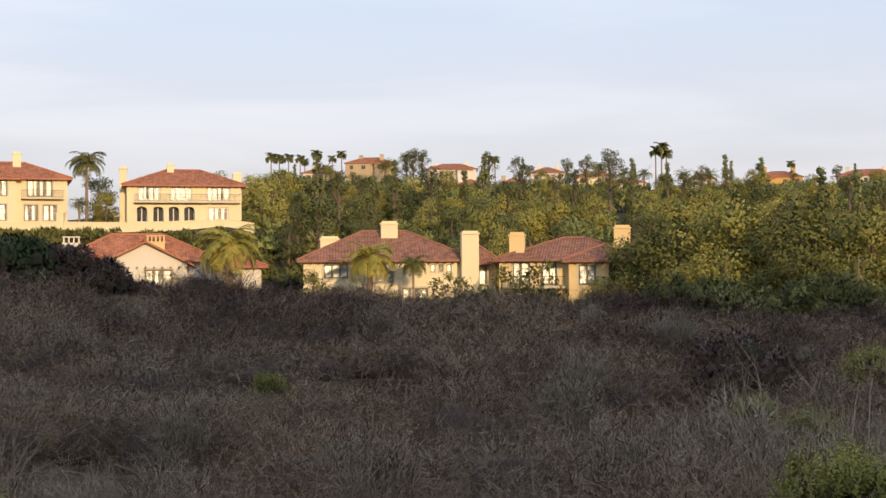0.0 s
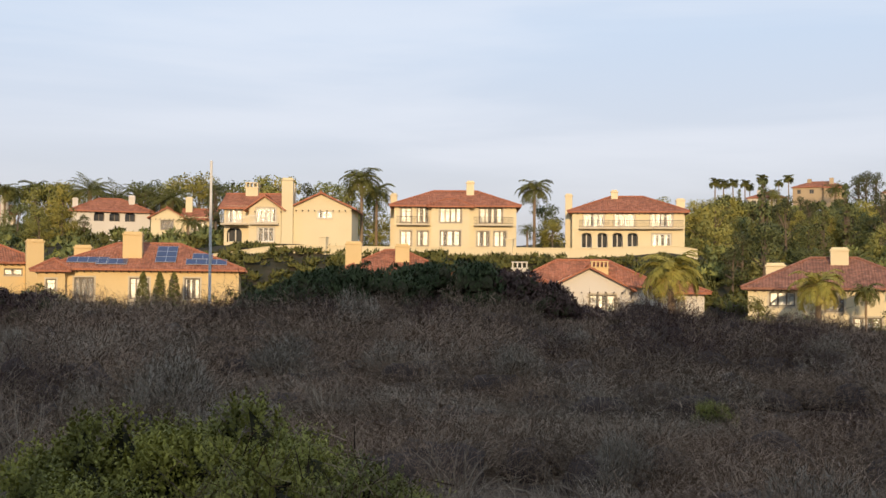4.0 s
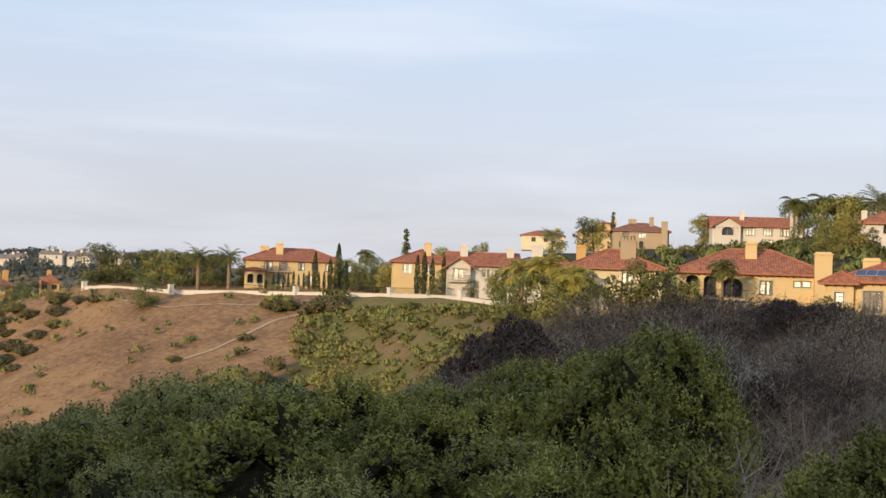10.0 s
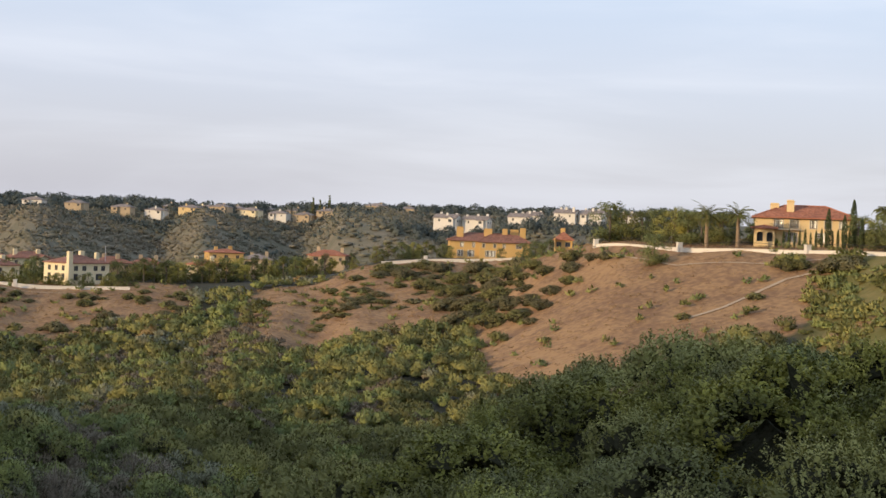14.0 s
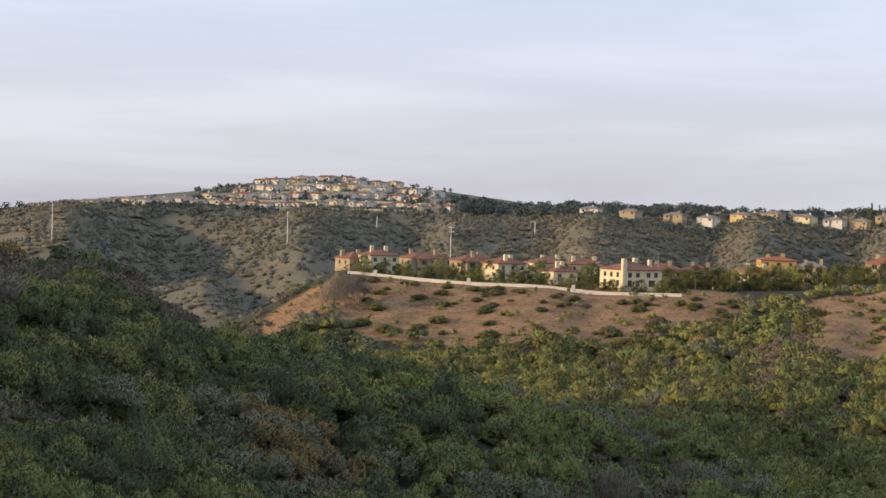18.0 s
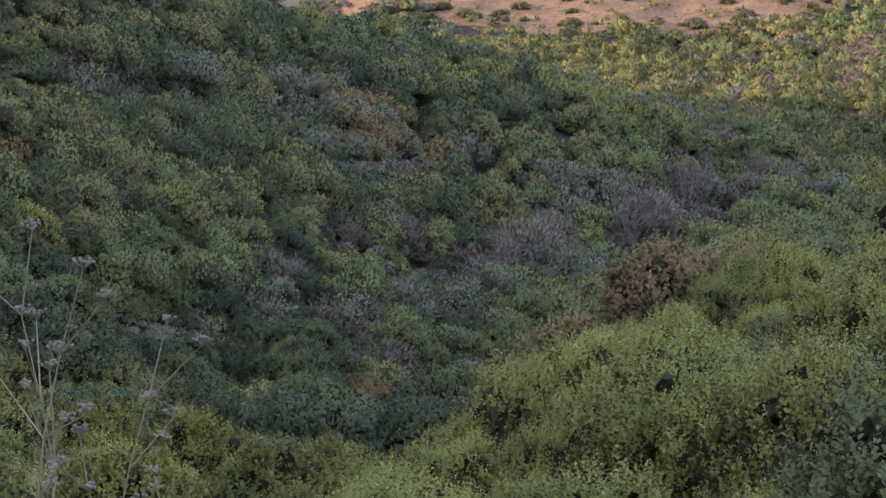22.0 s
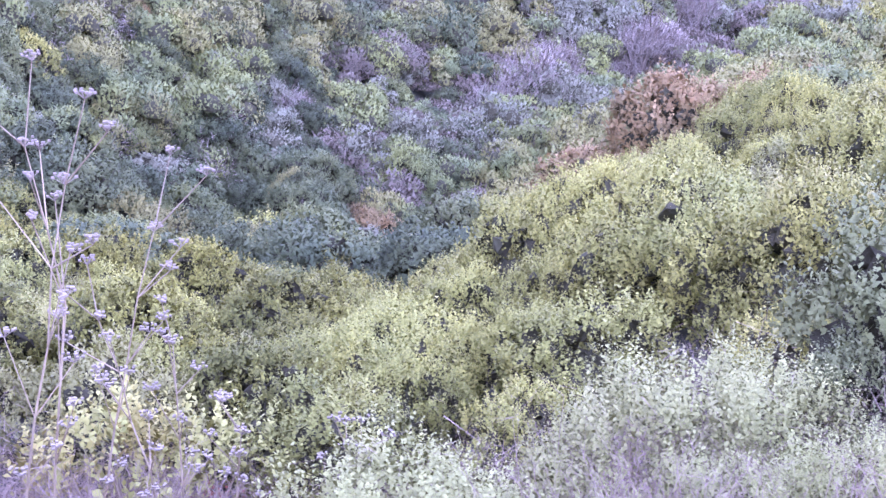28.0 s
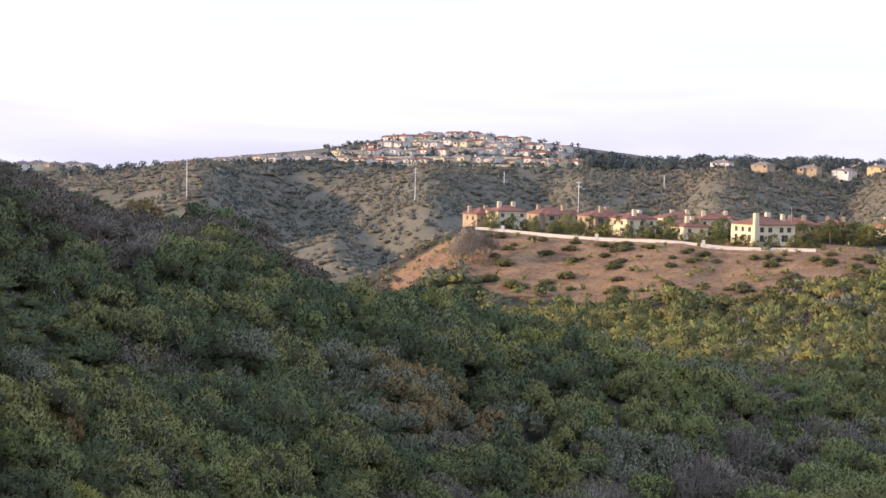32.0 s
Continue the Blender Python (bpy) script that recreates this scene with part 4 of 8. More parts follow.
    along_x = style == "gablex" or (style == "hip" and w >= d)
    if along_x:
        slopes = [(lo[0], lo[1], rb, ra), (lo[2], lo[3], ra, rb)]
        ends = [(lo[1], lo[2], rb), (lo[3], lo[0], ra)]
    else:
        slopes = [(lo[1], lo[2], rb, ra), (lo[3], lo[0], ra, rb)]
        ends = [(lo[0], lo[1], ra), (lo[2], lo[3], rb)]
    if style == "hip":
        faces = [bm.faces.new(s) for s in slopes + ends]
        for i in range(4):
            bm.faces.new((lo[i], base[i], base[(i + 1) % 4], lo[(i + 1) % 4]))
        bm.faces.new(base)
    else:                                    # two slabs that meet at the ridge, open at the gable ends
        faces = [bm.faces.new(s) for s in slopes]
        rd = {ra: bm.verts.new((*a, top - thick)), rb: bm.verts.new((*b, top - thick))}
        under = {**{lo[i]: base[i] for i in range(4)}, **rd}
        for s in slopes:
            bm.faces.new([under[v] for v in reversed(s)])
            bm.faces.new((s[0], under[s[0]], under[s[1]], s[1]))
            bm.faces.new((s[1], under[s[1]], under[s[2]], s[2]))
            bm.faces.new((s[3], under[s[3]], under[s[0]], s[0]))
    uv = bm.loops.layers.uv.new("UVMap")
    for f in faces:
        e = (f.loops[1].vert.co - f.loops[0].vert.co).normalized()
        n = f.normal if f.normal.length else Vector((0, 0, 1))
        f.normal_update()
        up = f.normal.cross(e)
        for lp in f.loops:
            lp[uv].uv = (lp.vert.co.dot(e), lp.vert.co.dot(up))
    bmesh.ops.recalc_face_normals(bm, faces=bm.faces)
    ridges = [(ra.co.copy(), rb.co.copy())]
    if style == "hip":
        for i, q in enumerate(c):
            far = ra.co if (Vector(q) - Vector(a)).length < (Vector(q) - Vector(b)).length else rb.co
            ridges.append((Vector((*q, zb)), far.copy()))
    return bm, ridges


def chimney(parent, x, y, z0, z1, w, d, wall, style="cap"):
    ob = part("chimney", boxes((x - w / 2, x + w / 2, y - d / 2, y + d / 2, z0, z1 - 0.25), bevel=0.02), wall, parent)
    if style == "arch":
        bm = boxes((x - w / 2 - 0.1, x + w / 2 + 0.1, y - d / 2 - 0.1, y + d / 2 + 0.1, z1 - 0.3, z1 - 0.18), (x - w / 2 - 0.05, x + w / 2 + 0.05, y - d / 2 - 0.05, y + d / 2 + 0.05, z1 + 0.35, z1 + 0.45))
        k = max(3, int(w / 0.35))
        for i in range(k):
            px = x - w / 2 + 0.08 + (w - 0.16) * i / (k - 1)
            add_box(bm, px - 0.07, px + 0.07, y - d / 2, y + d / 2, z1 - 0.18, z1 + 0.35)
        part("chimney_cap", bm, wall, ob)
    else:
        part("chimney_cap", boxes((x - w / 2 - 0.09, x + w / 2 + 0.09, y - d / 2 - 0.09, y + d / 2 + 0.09, z1 - 0.25, z1 - 0.08), (x - w / 2 + 0.08, x + w / 2 - 0.08, y - d / 2 + 0.08, y + d / 2 - 0.08, z1 - 0.08, z1 + 0.12), bevel=0.02), wall, ob)
    return ob


def window(parent, wallm, x, z, w, h, frame_mat, thick, panes=2, kind="", detail=True, backing="curtain", deep=False):
    """A window set into its opening: frame with mullions, glass and, behind it, the dim room or a curtain. wallm turns wall axes into house axes."""
    t = 0.13 if w > 0.5 else 0.07
    y0, y1 = 0.08, 0.16
    bm = boxes((x, x + t, y0, y1, z, z + h), (x + w - t, x + w, y0, y1, z, z + h), (x + t, x + w - t, y0, y1, z, z + t), (x + t, x + w - t, y0, y1, z + h - t, z + h))
    for i in range(1, panes):
        px = x + w * i / panes
        add_box(bm, px - t * 0.55, px + t * 0.55, y0, y1, z + t, z + h - t)
    if detail and h > 1.6:
        add_box(bm, x + t, x + w - t, y0 + 0.01, y1 - 0.01, z + h * 0.72, z + h * 0.72 + 0.05)
    bmesh.ops.transform(bm, matrix=wallm, verts=bm.verts)
    ob = part("window", bm, frame_mat, parent)
    bm = boxes((x + t, x + w - t, 0.115, 0.125, z + t, z + h - t))
    bmesh.ops.transform(bm, matrix=wallm, verts=bm.verts)
    pane = part("pane", bm, M["glass" if detail else "darkglass"], ob)
    if not detail and not deep:
        return ob
    pane.visible_shadow = False
    bm = boxes((x, x + w, thick + 0.01, thick + 0.04, z, z + h))
    if backing == "curtain":
        bm = bmesh.new()
        for i in range(panes):
            a = x + w * i / panes
            add_box(bm, a + 0.02, a + w / panes * random.choice((0.45, 0.72, 0.8, 0.9)), thick - 0.04, thick, z, z + h)
        bmesh.ops.transform(bm, matrix=wallm, verts=bm.verts)
        part("curtain", bm, M["curtain"], ob)
        bm = boxes((x, x + w, thick + 0.01, thick + 0.04, z, z + h))
    bmesh.ops.transform(bm, matrix=wallm, verts=bm.verts)
    part("room_wall", bm, M["room"], ob)
    if detail:
        bm = boxes((x - 0.1, x + w + 0.1, -0.07, 0.05, z - 0.12, z - 0.004))
        bmesh.ops.transform(bm, matrix=wallm, verts=bm.verts)
        part("sill", bm, M["trim"], ob)
    return ob


def balcony(parent, x0, x1, y, z, depth, rail="iron"):
    slab = part("balcony", boxes((x0, x1, y - depth, y - 0.003, z - 0.22, z), bevel=0.02), M["trim"], parent)
    bm = boxes((x0, x1, y - depth, y - depth + 0.05, z + 0.95, z + 1.0), (x0, x1, y - depth, y - depth + 0.04, z + 0.1, z + 0.13))
    k = max(2, int((x1 - x0) / 0.16))
    for i in range(k + 1):
        px = x0 + 0.02 + (x1 - x0 - 0.04) * i / k
        add_box(bm, px - 0.012, px + 0.012, y - depth + 0.01, y - depth + 0.035, z, z + 0.96)
    part("railing", bm, M[rail], slab)
    return slab


def house(label, az, r, turn, wall, roof, volumes, openings=(), chimneys=(), balconies=(), z=None, trim="frame", group="", detail=True, sink=1.2, name="house"):
    """A stuccoed house. volumes: x0, x1, y0, y1, eaves height, roof style, rise; openings: volume, side (f, l, r), x, z, w, h, panes, arch."""
    zg = float(ground(az, r)) if z is None else z
    ob = thing(name, Matrix.Translation(spot(az, r, zg)) @ pose(0, 0, 0, 0, 0, az + turn), label, "house", group)
    thick = 0.25
    for k, (x0, x1, y0, y1, h, style, rise) in enumerate(volumes):
        for side in "flrb":
            length = (x1 - x0) if side in "fb" else (y1 - y0 - 2 * thick)
            wm = {"f": Matrix.Translation((x0, y0, -sink)), "b": Matrix.Translation((x1, y1, -sink)) @ pose(0, 0, 0, 0, 0, 180),
                  "l": Matrix.Translation((x0, y1 - thick, -sink)) @ pose(0, 0, 0, 0, 0, -90), "r": Matrix.Translation((x1, y0 + thick, -sink)) @ pose(0, 0, 0, 0, 0, 90)}[side]
            mine = [o for o in openings if o[0] == k and o[1] == side]
            holes = []
            for o in mine:
                ox = o[2] - (x0 if side in "fb" else 0) - o[4] / 2
                holes.append((ox, o[3] + sink, o[4], o[5], *(o[7:8])))
            bm = bmesh.new()
            gable = rise if (style == "gabley" and side in "fb") or (style == "gablex" and side in "lr") else 0
            wall_panel(bm, length, h + sink - 0.02, thick, holes, gable)
            bmesh.ops.transform(bm, matrix=wm, verts=bm.verts)
            wob = part("wall", bm, wall, ob)
            for o, q in zip(mine, holes):
                if len(o) > 7 and o[7] == "open":
                    continue
                deep = len(o) > 7 and o[7] == "arch"
                win_m = wm @ Matrix.Translation((0, 0.9 if deep else 0, 0))
                random.seed(int(abs(o[2]) * 37 + o[3] * 11 + k * 5))
                window(wob, win_m, q[0], q[1], q[2], q[3], M[trim], thick, o[6], detail=detail and not deep, deep=deep and detail, backing="curtain" if (o[6] + int(o[2] * 3)) % 5 else "room")
                if detail and not deep and o[5] > 1.0:
                    bm = boxes((q[0] - 0.16, q[0] - 0.003, -0.05, -0.002, q[1], q[1] + q[3] + 0.16), (q[0] + q[2] + 0.003, q[0] + q[2] + 0.16, -0.05, -0.002, q[1], q[1] + q[3] + 0.16), (q[0], q[0] + q[2], -0.05, -0.002, q[1] + q[3] + 0.003, q[1] + q[3] + 0.16))
                    bmesh.ops.transform(bm, matrix=wm, verts=bm.verts)
                    part("window_surround", bm, M["trim"], wob)
        over = 0.65 if detail else 0.5
        bm, ridges = roof_slab(x0, x1, y0, y1, h, rise, style, over)
        rob = part("roof", bm, roof, ob)
        if detail:
            bm = bmesh.new()
            for p, q in ridges:
                steps = max(2, int((q - p).length / 0.42))
                for s in range(steps):
                    add_tube(bm, p.lerp(q, s / steps) + Vector((0, 0, 0.03)), p.lerp(q, (s + 1) / steps) + Vector((0, 0, 0.05)), 0.15, 0.11, 6)
            tagged(part("ridge_capping", bm, roof, rob), kind="stuff")
            bm = bmesh.new()
            drop = rise * over / max(min(x1 - x0, y1 - y0) / 2, 0.5)
            n = int((x1 - x0) / 0.75)
            for i in range(n + 1):
                px = x0 + (x1 - x0) * i / n
                add_box(bm, px - 0.06, px + 0.06, y0 - over + 0.06, y0, h - drop - 0.36, h - drop - 0.224)
            tagged(part("rafter_row", bm, M["wood"], rob), kind="stuff")
    for c in chimneys:
        chimney(ob, *c[:6], c[6] if len(c) > 6 else wall, c[7] if len(c) > 7 else "cap")
    for b in balconies:
        balcony(ob, *b)
    return ob


def row(k, side, z, h, panes, *xw, arch=""):
    """Openings of one storey: pairs of centre and width."""
    return [(k, side, x, z, w, h, panes, arch) if arch else (k, side, x, z, w, h, panes) for x, w in xw]


UPPER = "houses of the upper terrace"
LOWER = "houses of the lower terrace"
# upper terrace
house("two-storey cream stucco house with french windows and iron balconies", 18.67, 185, 0, M["cream"], M["tiles"],
      [(-8.6, 8.7, 0, 11, 6.2, "hip", 2.2), (-3.3, 2.1, -0.9, 3, 6.1, "hip", 0.85)],
      row(0, "f", 3.45, 2.2, 2, (-6.9, 1.55), (-4.55, 1.55)) + row(0, "f", 3.45, 2.2, 4, (5.1, 3.3)) + row(0, "f", 0.15, 2.2, 2, (-6.9, 1.6), (-4.5, 1.6), (4.0, 1.8), (6.4, 1.8))
      + row(1, "f", 3.45, 2.2, 4, (-0.6, 3.1)) + row(1, "f", 0.15, 2.2, 3, (-0.6, 2.9)) + row(0, "r", 3.5, 1.5, 2, (5.0, 1.2)),
      [(2.2, 4.2, 5, 9.7, 1.1, 0.9), (-8.9, 5.5, -1, 7.9, 0.95, 1.2)], [(-8.2, -3.5, 0, 3.3, 0.9), (2.7, 8.2, 0, 3.3, 0.9)], z=7.05, group=UPPER)
house("two-storey pale yellow stucco house with an arched loggia", 11.2, 185, 2, M["cream"], M["tiles"],
      [(-7.6, 8.0, 0, 11, 5.5, "hip", 2.2)],
      row(0, "f", 3.1, 1.95, 4, (-4.6, 2.9), (-0.3, 2.8), (4.8, 3.1)) + row(0, "f", 0.1, 2.15, 2, (-5.6, 1.5), (-3.4, 1.5), (-1.3, 1.5), (0.8, 1.5), arch="arch")
      + row(0, "f", 0.2, 1.9, 3, (4.8, 2.6)) + row(0, "l", 3.2, 1.5, 2, (5, 1.2)),
      [(-8.1, 3, -1, 7.8, 1.0, 1.4), (-1.6, 5, 4.5, 8.5, 0.95, 0.9), (7.7, 4, 3.5, 7.2, 1.2, 1.0)], [(-6.6, 3.6, 0, 2.95, 1.0), (3.7, 7.8, 0, 2.95, 0.9)], z=7.0, trim="whiteframe", group=UPPER)
house("pale yellow gabled house with tall chimneys and a white balcony", 26.0, 175, -8, M["cream"], M["tiles"],
      [(-8.6, -0.6, 1.5, 11, 5.0, "gablex", 1.9), (-5.0, -0.7, -0.2, 4, 4.8, "gabley", 1.5), (0.4, 8.6, 0.6, 11, 4.9, "gabley", 1.9)],
      row(0, "f", 2.7, 1.8, 3, (-7.2, 1.9)) + row(1, "f", 2.7, 1.9, 4, (-2.7, 2.6)) + row(1, "f", 0.1, 1.9, 3, (-2.7, 2.2)) + row(2, "f", 3.3, 1.0, 3, (5.0, 2.0)) + row(0, "f", 0.1, 2.0, 2, (-7.2, 2.0), arch="arch"),
      [(-5.6, 6, 4, 8.0, 1.7, 1.1, M["cream"], "arch"), (-0.4, 7, 4, 8.0, 1.2, 1.0, M["cream"], "arch"), (0.1, 0.4, -1, 8.5, 1.5, 1.3)],
      [(-8.8, -5.1, 1.5, 2.55, 1.6, "whiteframe"), (-4.8, -1.0, -0.2, 2.55, 0.7, "whiteframe")], z=7.1, trim="whiteframe", group=UPPER)
house("stucco house with yellow chimneys below the terrace wall", 21.3, 146, 0, M["yellowstucco"], M["tiles"], [(-6.0, 6.0, 0, 10, 6.4, "hip", 2.4)], row(0, "f", 3.6, 1.6, 2, (-3, 1.8), (2, 1.8)),
      [(-4.6, 2, 4, 9.5, 1.8, 1.2), (0.9, 2.5, 4, 9.3, 1.6, 1.2)], z=-3.4, group=LOWER)
# middle distance behind the lower terrace
house("white two-storey gabled house with arched balcony", 39.05, 300, 6, M["white"], M["tiles"],
      [(-10.6, 9.5, 0, 11, 5.3, "gablex", 2.0), (-10.2, -4.6, -1.6, 6, 5.2, "gabley", 1.7)],
      row(0, "f", 2.9, 1.7, 3, (-2.3, 2.0), (1.5, 2.0), (5.2, 2.0)) + row(1, "f", 2.8, 1.9, 2, (-7.4, 2.6), arch="arch") + row(0, "f", 0.3, 1.8, 3, (1.5, 2.4), (5.2, 2.4)),
      [(-3.9, 4, 5, 8.6, 1.0, 1.0), (7.0, -0.5, -1, 8.6, 1.6, 1.1)], z=12.4, trim="frame", group=UPPER)
house("cream house with three arched openings under a tiled roof", 33.4, 250, 4, M["white"], M["tiles"],
      [(-7, 7, 0, 10, 4.6, "hip", 2.3)], row(0, "f", 2.4, 1.8, 2, (-2.2, 1.9), (0.6, 1.9), (3.4, 1.9), arch="arch"),
      [(-6.4, 2, 3, 6.6, 1.0, 0.9), (3.9, 3, 4, 7.4, 1.1, 1.0)], z=11.2, group=UPPER)
house("small cream gabled house beside date palms", 30.5, 235, -6, M["cream"], M["tiles"],
      [(-5.2, 0.4, 0, 8, 3.4, "gabley", 1.5), (0.4, 5.4, 1, 9, 3.3, "gablex", 1.6)], row(0, "f", 0.9, 1.7, 2, (-2.4, 2.2)) + row(1, "f", 1.0, 1.5, 3, (3.0, 2.6)),
      [(1.0, 4, 3, 6.9, 1.2, 1.0)], z=10.6, group=UPPER)
house("tan two-storey house with arched loggia and stone chimneys", 44.1, 380, 4, M["tan"], M["browntiles"],
      [(-8, 8, 0, 12, 5.2, "hip", 2.3)], row(0, "f", 2.9, 1.9, 3, (-4.4, 2.2), (0.5, 2.2)) + row(0, "f", 0.1, 2.0, 1, (-5.5, 1.3), (-3.6, 1.3), (-1.7, 1.3), (0.2, 1.3), arch="arch"),
      [(6.6, -0.4, -1, 7.8, 1.7, 1.2), (3.2, 4, 5, 9.2, 1.2, 1.0), (-2.2, 6, 5, 8.6, 2.2, 1.0)], z=15.0, group=UPPER)
house("ochre house with a stepped tower", 45.9, 430, 8, M["yellowstucco"], M["tiles"], [(-6, 4, 0, 10, 5.4, "hip", 1.4), (0, 4.5, 1, 6, 8.0, "hip", 0.6)], row(0, "f", 3, 1.3, 1, (-3.5, 0.9), (-1, 0.9)), [(5.2, 3, 0, 9.2, 1.3, 1.3)], z=17.0, detail=False, group=UPPER)
house("pale yellow house under a low tiled roof", 48.2, 430, 0, M["cream"], M["tiles"], [(-8, 6, 0, 10, 3.9, "hip", 1.6)], row(0, "f", 1.5, 1.5, 2, (-4, 1.4), (0, 1.4)), [(4, 3, 3, 6.4, 1.1, 1.0)], z=16.6, detail=False, group=UPPER)
# lower terrace
house("white stucco house with a gabled front and red tiles", 12.0, 135, 4, M["white"], M["tiles"],
      [(-9.8, 5.2, 2.4, 12, 5.6, "hip", 2.4), (-6.0, 2.2, -0.6, 6, 5.2, "gabley", 2.0), (-8.6, -4.4, 0.4, 5, 4.6, "hip", 1.3), (4.0, 10.4, 4.5, 13, 4.9, "hip", 1.3)],
      row(1, "f", 2.3, 2.0, 3, (-0.6, 2.7)) + row(3, "f", 2.2, 1.7, 2, (7.8, 1.2)) + row(0, "r", 2.5, 1.6, 1, (2.0, 0.8)) + row(3, "l", 2.2, 1.6, 1, (2.0, 0.9)),
      [(-9.0, 1.2, -1, 7.2, 1.6, 1.3, M["white"], "arch"), (-0.6, 4.2, 4, 7.4, 1.8, 1.2, M["yellowstucco"], "arch")], z=-3.9, group=LOWER)
house("cream stucco house with white chimneys and hipped tile roof", 2.2, 130, 3, M["cream"], M["browntiles"],
      [(-8.8, 7.6, 0, 12, 5.5, "hip", 2.7), (7.3, 10.6, 2.5, 10, 5.4, "hip", 1.3)],
      row(0, "f", 3.4, 1.4, 3, (-5.6, 2.4)) + row(0, "f", 2.9, 2.0, 2, (-0.8, 1.8)) + row(0, "f", 4.0, 0.75, 1, (4.0, 0.5), (4.8, 0.5), (5.6, 0.5)) + row(1, "f", 2.6, 2.0, 1, (9.3, 0.9))
      + row(0, "f", 0.4, 2.0, 3, (-6.0, 2.6), (2.2, 2.6)),
      [(7.6, -0.6, -1, 7.9, 1.7, 1.4), (-0.1, 5, 4, 9.1, 1.7, 1.3), (-6.2, 6, 3, 7.6, 1.9, 1.2)], z=-4.0, group=LOWER)
house("yellow stucco house with a balcony and tall chimneys", -5.6, 130, -4, M["yellowstucco"], M["browntiles"],
      [(-7.2, 6.9, 0, 12, 5.4, "hip", 2.0), (-0.2, 6.4, -1.3, 6, 5.3, "hip", 1.3)],
      row(0, "f", 2.6, 2.3, 2, (-5.0, 1.7), (-2.2, 1.5)) + row(1, "f", 2.9, 1.9, 1, (4.2, 1.0), arch="arch") + row(1, "f", 2.6, 2.0, 2, (1.6, 1.7)) + row(0, "f", 0.1, 2.1, 3, (-4.2, 3.0)),
      [(-5.6, 2.0, -1, 7.8, 1.5, 1.3), (4.9, 2.0, 4, 8.4, 1.6, 1.2)], [(-6.9, -0.6, 0, 2.5, 1.2)], z=-4.0, group=LOWER)
solar_house = house("ochre stucco house with solar panels on its tile roof", 31.95, 140, -5, M["yellowstucco"], M["tiles"],
      [(-10.0, 9.6, 0, 13, 6.0, "hip", 2.6), (-10.8, -8.0, -0.8, 5, 5.9, "hip", 0.8)],
      row(0, "f", 2.6, 2.2, 3, (-6.2, 2.0), (-0.6, 2.0), (4.8, 1.6)) + row(0, "f", 0.2, 2.1, 3, (-6.2, 2.2), (-0.6, 2.2)) + row(1, "f", 2.8, 1.8, 1, (-9.4, 1.0)),
      [(-1.6, 3.0, 5, 9.6, 2.0, 1.5), (-7.0, 5, 4, 8.2, 1.8, 1.2)], z=-3.0, group=LOWER)
def solar_panel(x, y, cols, rows):
    """An array of panels lying on the front roof slope of the solar house."""
    tilt = math.atan(0.4)
    for i in range(cols):
        for j in range(rows):
            px, py = x + i * 1.06, y + j * 1.62 * math.cos(tilt)
            pz = 5.74 + (py + 0.65) * 0.4 + 0.12
            p = part("solar_panel", boxes((-0.5, 0.5, -0.77, 0.77, -0.02, 0.02)), M["solar"], solar_house, "dark blue solar panel")
            p.matrix_basis = Matrix.Translation((px, py + 0.77, pz + 0.31)) @ pose(0, 0, 0, math.degrees(tilt), 0, 0)
            q = part("panel_frame", boxes((-0.53, 0.53, -0.8, -0.77, -0.03, 0.03), (-0.53, 0.53, 0.77, 0.8, -0.03, 0.03), (-0.53, -0.5, -0.77, 0.77, -0.03, 0.03), (0.5, 0.53, -0.77, 0.77, -0.03, 0.03)), M["galv"], p)


solar_panel(-7.6, 0.6, 4, 1)
solar_panel(-4.6, 0.2, 3, 1)
solar_panel(1.4, 0.9, 2, 3)
solar_panel(4.6, 0.3, 4, 1)
solar_panel(5.2, 1.9, 2, 1)
house("ochre stucco house with an arcaded balcony and large chimneys", 39.3, 155, 3, M["yellowstucco"], M["tiles"],
      [(-8.7, 8.2, 0, 12, 5.8, "hip", 2.6)],
      row(0, "f", 2.7, 2.4, 1, (-6.9, 1.5), (-4.9, 1.5), arch="arch") + row(0, "f", 2.6, 2.3, 2, (-2.4, 2.4), arch="arch") + row(0, "f", 3.0, 1.7, 2, (1.4, 1.5)) + row(0, "f", 4.0, 0.8, 2, (5.4, 2.0)) + row(0, "f", 0.2, 2.1, 2, (-5.6, 2.0), (-1.4, 2.0)),
      [(-0.2, 4, 5, 9.2, 1.3, 1.3), (7.6, -0.6, -1, 8.0, 1.9, 1.3)], [(-8.4, -0.6, 0, 2.5, 0.9)], z=-1.9, group=LOWER)
house("cream stucco house with brick-topped chimneys behind trees", 45.2, 172, 5, M["cream"], M["tiles"],
      [(-6.0, 6.2, 0, 11, 5.6, "hip", 2.3)], row(0, "f", 3.2, 1.6, 2, (-3.4, 1.6), (1.8, 1.6)), [(2.0, 3, 5, 9.3, 2.0, 1.3, M["tan"], "arch"), (-4.2, 3, 4, 8.2, 1.2, 1.1, M["ochre"])], z=-1.2, group=LOWER)
house("cream house with a low chimney under red tiles", 48.2, 195, 0, M["white"], M["tiles"], [(-5.5, 5.5, 0, 10, 5.6, "hip", 1.9)], row(0, "f", 3.2, 1.6, 2, (-2, 1.6), (2, 1.6)), [(-1.2, 3, 5, 9.0, 1.7, 1.3)], z=-1.2, group=LOWER)
